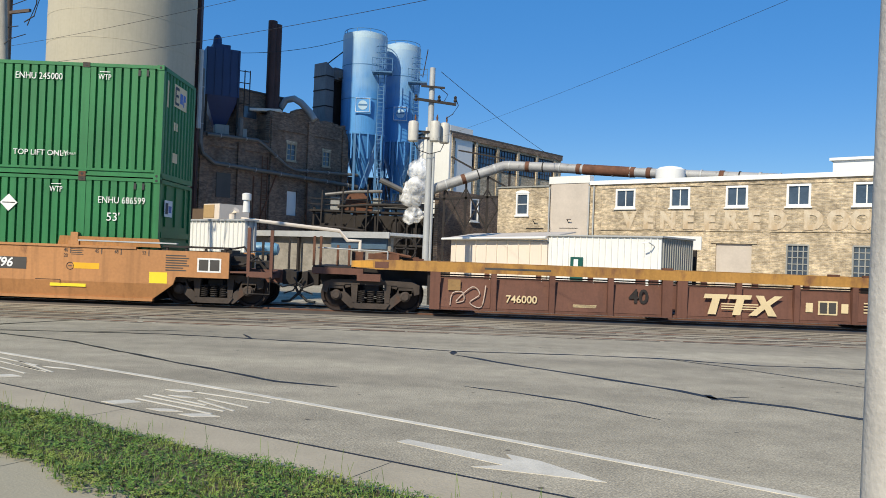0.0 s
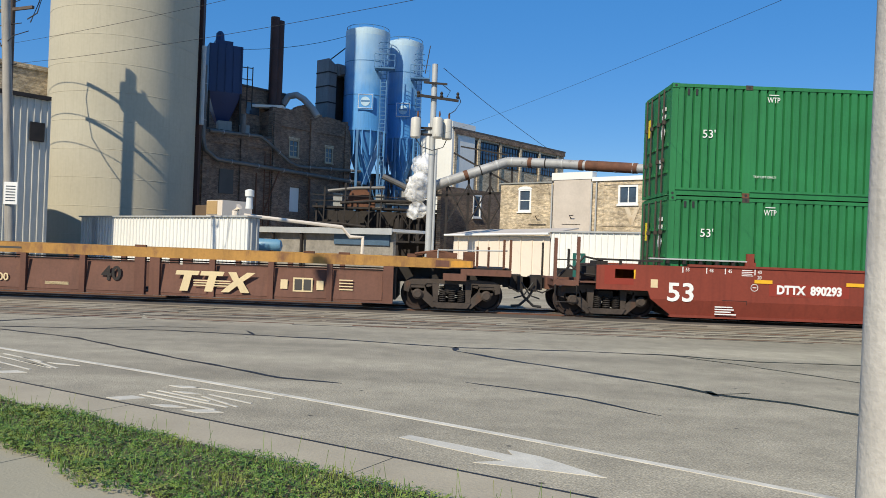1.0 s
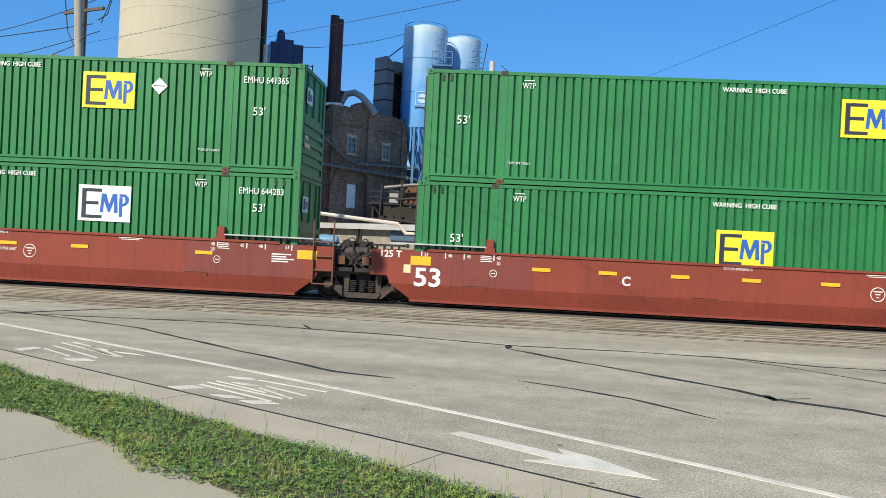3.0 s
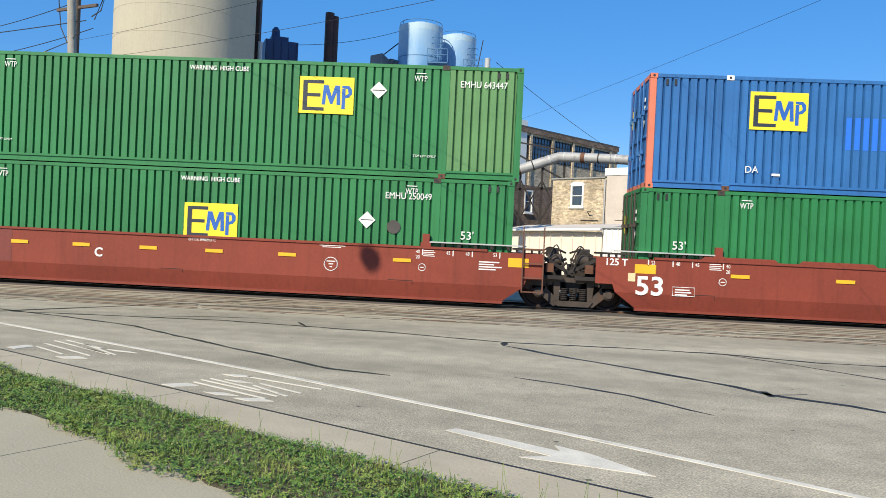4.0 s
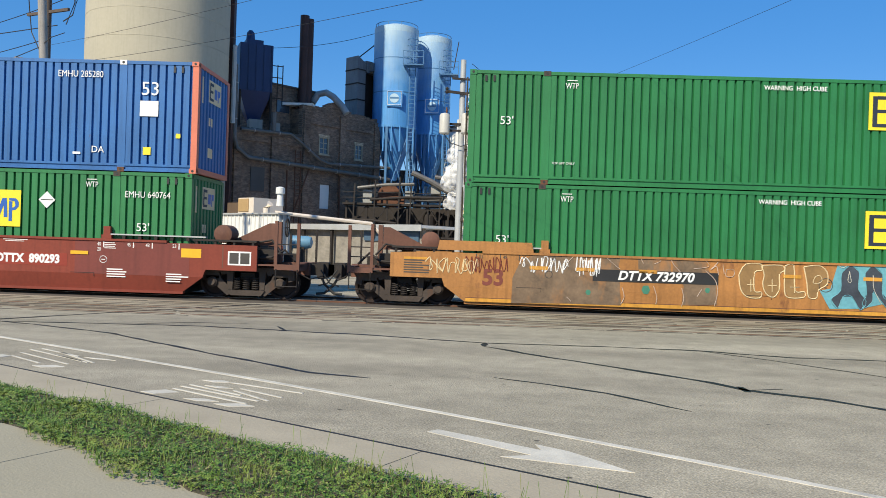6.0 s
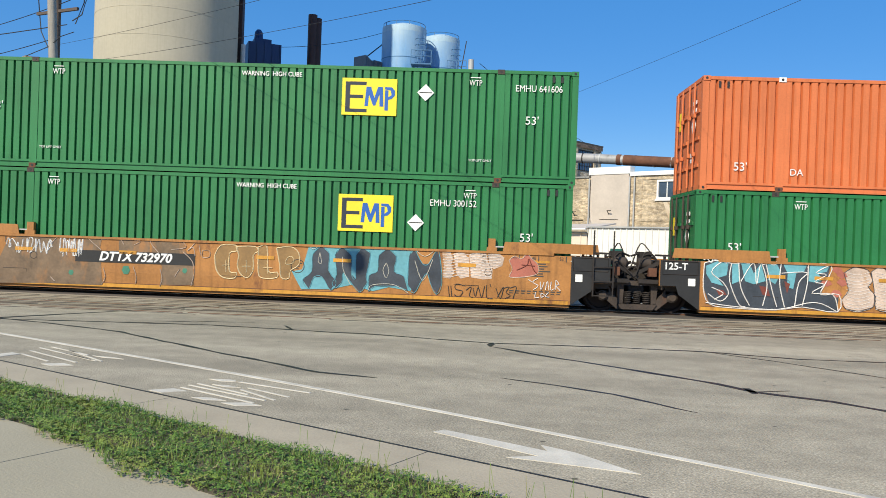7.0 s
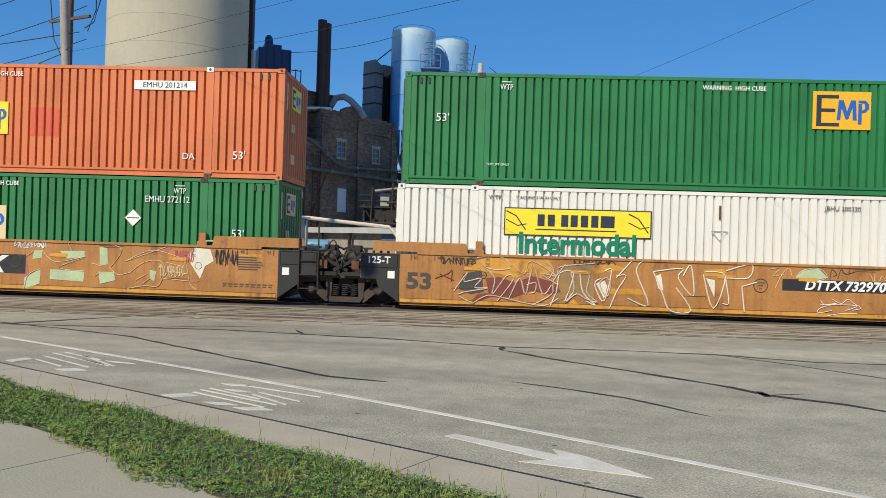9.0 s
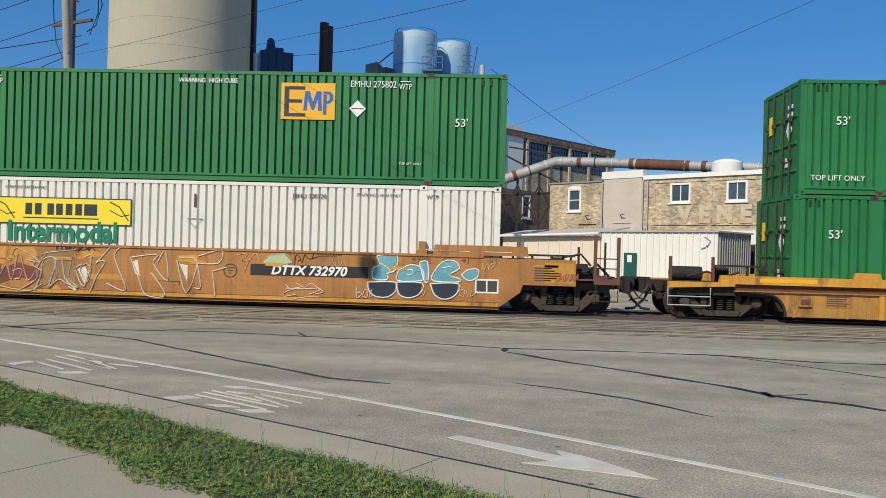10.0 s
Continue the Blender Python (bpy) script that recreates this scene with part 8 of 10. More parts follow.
def spray_fill(car, pts, m, dy, edge=None, w=0.015):
    """A painted field with an uneven outline, and its outline stroke."""
    part("spray_field", Shape().slab_xz(pts, CY - dy, CY - dy + 0.002), m, car)
    if edge:
        part("spray_outline", Shape().tube(smooth_line([(x, CY - dy - 0.002, z) for x, z in pts + pts[:1]], 3), w, 4), edge, car)


def spray_line(car, pts, m, w, dy):
    part("spray_stroke", Shape().tube(smooth_line([(x, CY - dy, z) for x, z in pts], 4), w, 4), m, car)



# hand-drawn spray pieces on the orange car
spray_line(f, [(-3.80, 0.37), (-3.60, 1.07), (-3.94, 1.08), (-4.02, 0.63), (-4.16, 0.25)], SPRAY_PALE, 0.017, 0.012)
spray_line(f, [(-3.44, 1.07), (-3.35, 0.6), (-3.03, 0.29), (-3.27, 0.39)], SPRAY_PALE, 0.017, 0.012)
spray_line(f, [(-2.82, 1.17), (-2.65, 1.18), (-2.82, 0.41), (-3.01, 0.66), (-3.06, 0.87), (-2.91, 0.98)], SPRAY_PALE, 0.017, 0.012)
spray_line(f, [(-2.67, 0.25), (-2.50, 0.68), (-2.29, 1.06), (-2.53, 1.05)], SPRAY_PALE, 0.017, 0.012)
spray_line(f, [(-1.88, 1.46), (-2.03, 1.17), (-1.71, 0.34), (-2.24, 0.5)], SPRAY_PALE, 0.017, 0.012)
spray_line(f, [(-2.14, 1.46), (-2.53, 1.0)], SPRAY_PALE, 0.017, 0.012)
spray_line(f, [(-1.61, 1.19), (-1.37, 0.66), (-1.16, 0.22), (-0.65, 0.24), (-1.04, 0.81)], SPRAY_PALE, 0.017, 0.012)
spray_line(f, [(-1.61, 1.19), (-0.89, 1.29), (-0.99, 1.05), (-0.60, 0.61), (-0.68, 1.38), (-0.87, 1.1)], SPRAY_PALE, 0.017, 0.012)
spray_line(f, [(-0.37, 1.17), (-0.10, 0.31), (0.17, 1.14), (-0.32, 1.23)], SPRAY_PALE, 0.017, 0.012)
spray_line(f, [(0.17, 1.14), (0.28, 0.48), (0.12, 0.45)], SPRAY_PALE, 0.017, 0.012)
spray_line(f, [(0.19, 1.27), (0.81, 1.45), (0.74, 1.11), (0.17, 1.09)], SPRAY_PALE, 0.017, 0.012)
spray_line(f, [(0.59, 0.89), (0.67, 0.26)], SPRAY_PALE, 0.017, 0.012)
spray_line(f, [(0.59, 0.89), (0.96, 1.01)], SPRAY_PALE, 0.017, 0.012)
spray_fill(f, [(-3.65, 1.04), (-3.47, 1.05), (-3.54, 0.54), (-3.73, 0.53)], SPRAY_PALE, 0.004)
spray_fill(f, [(-3.03, 0.85), (-2.82, 0.93), (-2.75, 0.78), (-2.82, 0.46)], SPRAY_PALE, 0.004)
spray_fill(f, [(-1.57, 1.08), (-1.42, 1.14), (-1.35, 0.72), (-1.47, 0.77)], SPRAY_PALE, 0.004)
spray_fill(f, [(-0.30, 1.07), (-0.08, 1.03), (-0.08, 0.6)], SPRAY_PALE, 0.004)
spray_fill(f, [(-3.30, 1.24), (-2.63, 1.36), (-2.24, 1.22), (-3.01, 1.11)], CAR_YELLOW, 0.003)
spray_fill(f, [(-2.75, 0.73), (-1.95, 0.75), (-1.71, 0.6), (-2.67, 0.6)], CAR_YELLOW, 0.003)
spray_fill(f, [(-0.37, 1.28), (0.17, 1.32), (0.17, 1.14), (-0.32, 1.12)], CAR_YELLOW, 0.003)
spray_fill(f, [(-3.77, 0.27), (-3.59, 0.43), (-3.39, 0.25)], CAR_YELLOW, 0.003)
spray_fill(d, [(0.90, 0.79), (1.17, 0.85), (1.33, 1.47), (1.66, 1.47), (2.10, 1.46), (2.37, 1.47), (2.74, 1.47), (3.08, 1.44), (3.39, 1.47), (3.64, 1.47), (3.99, 1.47), (4.20, 1.47), (3.97, 1.29), (3.91, 0.88), (4.07, 0.56), (3.98, 0.4), (3.43, 0.48), (3.01, 0.36), (2.46, 0.5), (1.92, 0.37), (1.16, 0.34)], SPRAY_TEAL, 0.005)
spray_fill(d, [(1.65, 1.47), (1.86, 1.29), (1.86, 0.85), (2.06, 0.56), (1.92, 0.34), (1.70, 0.67), (1.48, 0.66), (1.36, 0.36), (1.19, 0.58), (1.42, 0.81), (1.43, 1.24)], SPRAY_SLATE, 0.009, SPRAY_TEAL, 0.008)
spray_fill(d, [(2.19, 1.47), (2.44, 1.25), (2.45, 0.77), (2.56, 0.66), (2.55, 1.26), (2.70, 1.47), (2.92, 1.33), (2.83, 0.73), (2.86, 0.57), (2.68, 0.32), (2.43, 0.58), (2.23, 0.81), (2.21, 0.57), (2.05, 0.4), (1.96, 0.53), (2.07, 0.75), (2.01, 1.26)], SPRAY_SLATE, 0.009, SPRAY_TEAL, 0.008)
spray_fill(d, [(3.37, 1.47), (3.59, 1.27), (3.55, 0.89), (3.80, 0.77), (3.91, 0.42), (3.65, 0.5), (3.06, 0.48), (2.90, 0.35), (2.91, 0.76), (3.12, 0.88), (3.14, 1.28)], SPRAY_SLATE, 0.009, SPRAY_TEAL, 0.008)
spray_fill(d, [(4.06, 1.47), (4.27, 1.11), (4.43, 1.12), (4.62, 1.47), (4.71, 1.29), (4.78, 0.64), (4.65, 0.34), (4.48, 0.63), (4.39, 0.87), (4.23, 0.62), (4.08, 0.35), (3.91, 0.56), (3.92, 1.31)], SPRAY_SLATE, 0.009, SPRAY_TEAL, 0.008)
spray_line(d, [(1.62, 1.3), (1.59, 1.06), (1.67, 1.04), (1.62, 1.3)], SPRAY_PALE, 0.007, 0.016)
spray_line(d, [(2.21, 1.22), (2.24, 0.87), (2.44, 0.5), (2.29, 0.76)], SPRAY_PALE, 0.007, 0.016)
spray_line(d, [(3.34, 1.1), (3.26, 0.91), (3.35, 0.71), (3.41, 0.9), (3.34, 1.1)], SPRAY_PALE, 0.007, 0.016)
spray_line(d, [(4.07, 1.18), (4.29, 0.68), (4.53, 1.23)], SPRAY_PALE, 0.007, 0.016)
spray_line(d, [(2.90, 0.38), (3.00, 0.52), (3.54, 0.55), (3.93, 0.34)], SPRAY_PALE, 0.007, 0.016)
spray_line(d, [(1.32, 1.47), (1.45, 1.38), (1.58, 1.47)], SPRAY_PALE, 0.007, 0.016)
spray_line(d, [(4.06, 1.47), (4.32, 1.3), (4.58, 1.47)], SPRAY_PALE, 0.007, 0.016)
spray_fill(d, [(-1.12, 1.12), (-0.96, 1.39), (-0.57, 1.4), (-0.56, 1.25), (-0.73, 1.19), (-0.72, 0.73), (-0.54, 0.7), (-0.59, 0.55), (-0.90, 0.57), (-1.07, 0.77)], SPRAY_OCHRE, 0.005, CREAM, 0.015)
spray_fill(d, [(-0.57, 1.37), (-0.08, 1.39), (0.01, 1.27), (-0.11, 1.16), (-0.10, 0.8), (-0.24, 0.58), (-0.44, 0.68), (-0.52, 0.92), (-0.49, 1.14)], SPRAY_OCHRE, 0.005, CREAM, 0.015)
spray_fill(d, [(0.02, 1.38), (0.24, 1.4), (0.29, 0.77), (0.52, 0.75), (0.52, 0.61), (0.17, 0.58), (0.03, 0.73)], SPRAY_OCHRE, 0.005, CREAM, 0.015)
spray_fill(d, [(0.49, 1.37), (0.85, 1.42), (1.07, 1.26), (1.08, 0.96), (0.87, 0.8), (0.83, 0.6), (0.63, 0.62), (0.58, 0.97)], SPRAY_OCHRE, 0.005, CREAM, 0.015)
spray_line(d, [(-0.91, 0.88), (-0.72, 0.89)], CREAM, 0.009, 0.012)
spray_line(d, [(-0.82, 1.02), (-0.81, 0.71)], CREAM, 0.009, 0.012)
spray_line(d, [(-0.39, 0.87), (-0.17, 0.88)], CREAM, 0.009, 0.012)
spray_line(d, [(-0.29, 1.04), (-0.28, 0.72)], CREAM, 0.009, 0.012)
spray_line(d, [(0.16, 0.85), (0.40, 0.86)], CREAM, 0.009, 0.012)
spray_line(d, [(0.27, 1.04), (0.28, 0.71)], CREAM, 0.009, 0.012)
spray_line(d, [(0.78, 1.14), (0.89, 1.17), (0.95, 1.06), (0.88, 0.98), (0.73, 0.98), (0.78, 1.14)], CREAM, 0.009, 0.012)
spray_line(d, [(-0.74, 1.47), (-0.71, 1.46), (-0.63, 1.47), (-0.60, 1.46)], CREAM, 0.009, 0.012)
spray_line(d, [(-0.54, 1.47), (-0.50, 1.47), (-0.42, 1.47), (-0.34, 1.47)], CREAM, 0.009, 0.012)
spray_line(d, [(0.05, 1.47), (0.16, 1.47), (0.08, 1.46), (0.22, 1.47)], CREAM, 0.009, 0.012)
spray_line(d, [(0.26, 1.47), (0.24, 1.47), (0.35, 1.47), (0.34, 1.47), (0.26, 1.47)], CREAM, 0.009, 0.012)
spray_line(d, [(0.43, 1.47), (0.44, 1.46)], CREAM, 0.009, 0.012)
spray_line(d, [(0.48, 1.47), (0.58, 1.47), (0.49, 1.47)], CREAM, 0.009, 0.012)
spray_fill(d, [(4.76, 1.42), (4.96, 1.47), (5.05, 1.27), (5.00, 1.13), (5.09, 0.92), (4.99, 0.76), (4.80, 0.78), (4.82, 1.1)], SPRAY_CHALK, 0.005)
spray_fill(d, [(5.05, 1.4), (5.28, 1.47), (5.45, 1.28), (5.47, 0.83), (5.26, 0.77), (5.15, 0.87)], SPRAY_CHALK, 0.005)
spray_fill(d, [(5.45, 1.39), (5.65, 1.47), (5.89, 1.43), (5.92, 1.25), (6.06, 1.04), (6.05, 0.8), (5.83, 0.77), (5.52, 0.81)], SPRAY_CHALK, 0.005)
spray_fill(d, [(5.94, 1.43), (6.18, 1.47), (6.35, 1.34), (6.30, 1.13), (6.09, 1.04), (5.97, 1.14)], SPRAY_CHALK, 0.005)
spray_line(d, [(4.77, 1.37), (4.97, 1.35), (5.18, 1.41), (5.45, 1.38)], SPRAY_WHITE, 0.006, 0.01)
spray_line(d, [(5.47, 1.39), (5.65, 1.42), (5.92, 1.39), (6.26, 1.43)], SPRAY_WHITE, 0.006, 0.01)
spray_line(d, [(4.78, 1.3), (4.97, 1.29), (5.18, 1.34), (5.45, 1.31)], SPRAY_WHITE, 0.006, 0.01)
spray_line(d, [(5.48, 1.32), (5.65, 1.35), (5.92, 1.32), (6.27, 1.36)], SPRAY_WHITE, 0.006, 0.01)
spray_line(d, [(4.78, 1.24), (4.97, 1.22), (5.18, 1.27), (5.45, 1.24)], SPRAY_WHITE, 0.006, 0.01)
spray_line(d, [(5.48, 1.25), (5.65, 1.29), (5.92, 1.25), (6.27, 1.29)], SPRAY_WHITE, 0.006, 0.01)
spray_line(d, [(4.78, 1.17), (4.98, 1.15), (5.19, 1.2), (5.46, 1.17)], SPRAY_WHITE, 0.006, 0.01)
spray_line(d, [(5.48, 1.18), (5.66, 1.22), (5.93, 1.18), (6.27, 1.22)], SPRAY_WHITE, 0.006, 0.01)
spray_line(d, [(4.78, 1.1), (4.98, 1.08), (5.19, 1.13), (5.46, 1.1)], SPRAY_WHITE, 0.006, 0.01)
spray_line(d, [(5.48, 1.11), (5.66, 1.15), (5.93, 1.11), (6.27, 1.15)], SPRAY_WHITE, 0.006, 0.01)
spray_line(d, [(4.79, 1.03), (4.98, 1.01), (5.19, 1.06), (5.46, 1.03)], SPRAY_WHITE, 0.006, 0.01)
spray_line(d, [(5.49, 1.04), (5.66, 1.08), (5.93, 1.05), (6.05, 1.08)], SPRAY_WHITE, 0.006, 0.01)
spray_line(d, [(4.79, 0.96), (4.98, 0.94), (5.19, 0.99), (5.46, 0.96)], SPRAY_WHITE, 0.006, 0.01)
spray_line(d, [(5.49, 0.97), (5.67, 1.01), (5.93, 0.98), (6.05, 1.01)], SPRAY_WHITE, 0.006, 0.01)
spray_line(d, [(4.79, 0.89), (4.99, 0.87), (5.20, 0.92), (5.47, 0.89)], SPRAY_WHITE, 0.006, 0.01)
spray_line(d, [(5.49, 0.91), (5.67, 0.94), (5.94, 0.91), (6.05, 0.94)], SPRAY_WHITE, 0.006, 0.01)
spray_line(d, [(4.79, 0.82), (4.99, 0.8), (5.20, 0.85), (5.47, 0.82)], SPRAY_WHITE, 0.006, 0.01)
spray_line(d, [(5.49, 0.84), (5.67, 0.87), (5.94, 0.84), (6.05, 0.87)], SPRAY_WHITE, 0.006, 0.01)
spray_fill(d, [(6.47, 1.27), (6.60, 1.39), (6.79, 1.33), (6.92, 1.46), (7.05, 1.34), (7.21, 1.19), (7.22, 0.98), (6.99, 0.89), (6.67, 0.85), (6.49, 0.87), (6.56, 1.06)], SPRAY_ROSE, 0.005, SPRAY_CHALK, 0.011)
spray_line(d, [(6.67, 1.04), (6.93, 1.18), (6.97, 1.34), (7.09, 1.08), (7.19, 0.97)], SPRAY_RUST, 0.012, 0.012)
spray_line(d, [(6.79, 1.18), (7.13, 1.16)], SPRAY_RUST, 0.011, 0.012)
spray_line(d, [(4.94, 0.58), (4.98, 0.3)], GREY_BOX, 0.009, 0.012)
spray_line(d, [(5.01, 0.57), (5.04, 0.31)], GREY_BOX, 0.009, 0.012)
spray_line(d, [(5.37, 0.59), (5.15, 0.63), (5.13, 0.5), (5.32, 0.45), (5.22, 0.31), (5.10, 0.36)], GREY_BOX, 0.009, 0.012)
spray_line(d, [(5.40, 0.48), (5.53, 0.57), (5.49, 0.35), (5.58, 0.3)], GREY_BOX, 0.009, 0.012)
spray_line(d, [(5.58, 0.54), (5.64, 0.33), (5.71, 0.57), (5.80, 0.31), (5.87, 0.61)], GREY_BOX, 0.009, 0.012)
spray_line(d, [(5.92, 0.63), (5.93, 0.32), (6.09, 0.29)], GREY_BOX, 0.009, 0.012)
spray_line(d, [(6.01, 0.66), (6.03, 0.59)], GREY_BOX, 0.009, 0.012)
spray_line(d, [(6.16, 0.56), (6.28, 0.3), (6.35, 0.6), (6.20, 0.33)], GREY_BOX, 0.009, 0.012)
spray_line(d, [(6.36, 0.57), (6.50, 0.6), (6.42, 0.47), (6.53, 0.39), (6.40, 0.31)], GREY_BOX, 0.009, 0.012)
spray_line(d, [(6.52, 0.58), (6.68, 0.61), (6.60, 0.32)], GREY_BOX, 0.009, 0.012)
spray_line(d, [(6.97, 0.81), (7.08, 0.75)], WHITE, 0.009, 0.012)
spray_line(d, [(7.22, 0.85), (7.09, 0.75), (7.23, 0.66), (7.11, 0.55)], WHITE, 0.009, 0.012)
spray_line(d, [(7.28, 0.77), (7.31, 0.56), (7.38, 0.76)], WHITE, 0.009, 0.012)
spray_line(d, [(7.42, 0.56), (7.46, 0.79), (7.51, 0.56)], WHITE, 0.009, 0.012)
spray_line(d, [(7.56, 0.78), (7.55, 0.57), (7.64, 0.6)], WHITE, 0.009, 0.012)
spray_line(d, [(7.67, 0.57), (7.67, 0.81), (7.76, 0.71), (7.68, 0.68), (7.80, 0.55)], WHITE, 0.009, 0.012)
spray_line(d, [(7.18, 0.5), (7.16, 0.36), (7.27, 0.37)], WHITE, 0.009, 0.012)
spray_line(d, [(7.31, 0.48), (7.32, 0.37), (7.40, 0.43), (7.31, 0.48)], WHITE, 0.009, 0.012)
spray_line(d, [(7.50, 0.5), (7.42, 0.4), (7.52, 0.38)], WHITE, 0.009, 0.012)
spray_line(d, [(8.04, 1.3), (8.14, 1.44), (8.20, 1.31), (8.27, 1.44), (8.41, 1.34)], WHITE, 0.009, 0.012)
spray_fill(d, [(-6.83, 0.2), (-6.82, 0.84), (-6.65, 1.23), (-6.30, 1.46), (-5.69, 1.47), (-5.25, 1.47), (-4.48, 1.47), (-4.10, 1.47), (-4.14, 1.22), (-4.05, 0.24), (-5.43, 0.24)], SPRAY_SMOKE, 0.0045)
spray_fill(d, [(-3.66, 1.47), (-2.84, 1.47), (-2.82, 1.1), (-3.64, 1.13)], SPRAY_SMOKE, 0.0045)
spray_fill(d, [(-2.79, 1.47), (-1.95, 1.47), (-1.91, 1.25), (-1.68, 0.88), (-1.65, 0.34), (-2.53, 0.3), (-2.49, 0.79), (-2.78, 1.11)], SPRAY_SMOKE, 0.0045)
spray_line(d, [(-5.43, 1.28), (-5.25, 1.47), (-5.04, 1.47)], SPRAY_CHALK, 0.009, 0.012)
spray_line(d, [(-4.48, 1.47), (-4.34, 1.34), (-4.11, 1.16)], SPRAY_CHALK, 0.009, 0.012)
spray_line(d, [(-3.60, 1.47), (-3.52, 1.32)], SPRAY_CHALK, 0.009, 0.012)
spray_line(d, [(-2.84, 1.47), (-2.76, 1.32), (-2.59, 1.14)], SPRAY_CHALK, 0.009, 0.012)
spray_line(d, [(-1.98, 1.47), (-1.88, 1.3), (-2.26, 1.23)], SPRAY_CHALK, 0.009, 0.012)
spray_line(d, [(-1.96, 1.19), (-1.71, 0.96), (-1.64, 0.66), (-1.71, 0.31)], SPRAY_CHALK, 0.009, 0.012)
spray_line(d, [(-4.04, 0.7), (-3.98, 0.46), (-4.06, 0.27)], SPRAY_CHALK, 0.009, 0.012)
spray_line(d, [(-3.25, 0.76), (-3.16, 0.49), (-3.18, 0.3)], SPRAY_CHALK, 0.009, 0.012)
spray_line(d, [(-2.54, 0.73), (-2.48, 0.47), (-2.53, 0.27)], SPRAY_CHALK, 0.009, 0.012)
spray_line(d, [(-3.28, 1.47), (-3.09, 1.47), (-3.25, 1.44), (-3.08, 1.41), (-3.24, 1.32)], SPRAY_CHALK, 0.009, 0.012)
spray_line(d, [(-1.89, 1.46), (-1.64, 1.45), (-1.83, 1.22), (-1.69, 1.31), (-1.63, 1.09)], SPRAY_CHALK, 0.009, 0.012)
spray_line(d, [(-1.64, 1.47), (-1.31, 1.43)], SPRAY_CHALK, 0.009, 0.012)
spray_line(d, [(-1.53, 1.37), (-1.49, 1.13)], SPRAY_CHALK, 0.009, 0.012)
spray_line(d, [(-1.44, 1.24), (-1.26, 1.24), (-1.26, 1.08), (-1.44, 1.07), (-1.44, 1.24)], SPRAY_CHALK, 0.009, 0.012)
spray_line(d, [(-2.15, 0.53), (-2.03, 0.73)], SPRAY_CHALK, 0.009, 0.012)
spray_line(d, [(-5.43, 0.41), (-5.32, 0.3)], SPRAY_CHALK, 0.009, 0.012)
spray_line(d, [(-4.12, 1.43), (-3.82, 1.45)], SPRAY_CHALK, 0.009, 0.012)
spray_fill(d, [(-3.55, 0.65), (-3.51, 0.76), (-3.38, 0.77), (-3.33, 0.66), (-3.38, 0.55), (-3.49, 0.55)], SPRAY_GREEN, 0.007)
spray_fill(d, [(-4.96, 0.54), (-4.93, 0.61), (-4.85, 0.61), (-4.82, 0.55), (-4.85, 0.48), (-4.92, 0.48)], SPRAY_GREEN, 0.007)
spray_fill(d, [(-1.96, 0.69), (-1.93, 0.76), (-1.85, 0.76), (-1.83, 0.7), (-1.86, 0.63), (-1.92, 0.63)], SPRAY_GREEN, 0.007)
spray_fill(e, [(-7.94, 1.4), (-7.63, 1.47), (-7.33, 1.42), (-7.10, 1.42), (-6.88, 1.47), (-6.50, 1.46), (-5.52, 1.46), (-4.81, 1.47), (-4.90, 1.06), (-5.04, 0.71), (-4.59, 0.73), (-4.61, 0.29), (-5.48, 0.38), (-6.15, 0.28), (-7.21, 0.29), (-7.78, 0.37), (-7.95, 0.78)], SPRAY_SLATE, 0.0045, SPRAY_WHITE, 0.013)
spray_fill(e, [(-7.90, 1.33), (-7.59, 1.47), (-7.35, 1.41), (-7.38, 1.11), (-7.61, 1.03), (-7.45, 0.84), (-7.75, 0.91), (-7.89, 1.13)], SPRAY_TEAL, 0.008)
spray_fill(e, [(-7.25, 1.39), (-7.10, 1.42), (-7.07, 0.97), (-7.24, 0.89)], SPRAY_TEAL, 0.008)
spray_fill(e, [(-7.03, 1.42), (-6.84, 1.47), (-6.71, 1.18), (-6.54, 1.44), (-6.41, 1.0), (-6.70, 0.91), (-6.92, 0.98)], SPRAY_TEAL, 0.008)
spray_fill(e, [(-6.38, 1.42), (-6.16, 1.45), (-6.03, 1.24), (-6.17, 0.93), (-6.35, 1.04)], SPRAY_TEAL, 0.008)
spray_fill(e, [(-6.00, 1.46), (-5.40, 1.46), (-5.47, 1.27), (-5.66, 1.22), (-5.72, 0.83), (-5.88, 0.87), (-5.87, 1.21)], SPRAY_TEAL, 0.008)
spray_fill(e, [(-5.33, 1.44), (-4.84, 1.47), (-4.91, 1.29), (-5.13, 1.24), (-4.98, 1.09), (-5.20, 1.01), (-5.35, 1.04)], SPRAY_TEAL, 0.008)
spray_line(e, [(-7.33, 1.42), (-7.48, 1.46), (-7.76, 1.18), (-7.46, 0.92), (-7.32, 0.65), (-7.52, 0.45), (-7.83, 0.63)], SPRAY_WHITE, 0.013, 0.012)
spray_line(e, [(-7.74, 0.79), (-7.45, 0.65), (-7.67, 0.49)], SPRAY_WHITE, 0.013, 0.012)
spray_line(e, [(-7.27, 1.41), (-7.30, 0.96), (-7.06, 0.4), (-6.89, 0.33)], SPRAY_WHITE, 0.013, 0.012)
spray_line(e, [(-7.09, 1.42), (-7.02, 0.82), (-6.79, 0.37)], SPRAY_WHITE, 0.013, 0.012)
spray_line(e, [(-7.02, 0.97), (-6.72, 1.45), (-6.63, 0.91), (-6.54, 1.44), (-6.37, 0.92), (-6.46, 0.38)], SPRAY_WHITE, 0.013, 0.012)
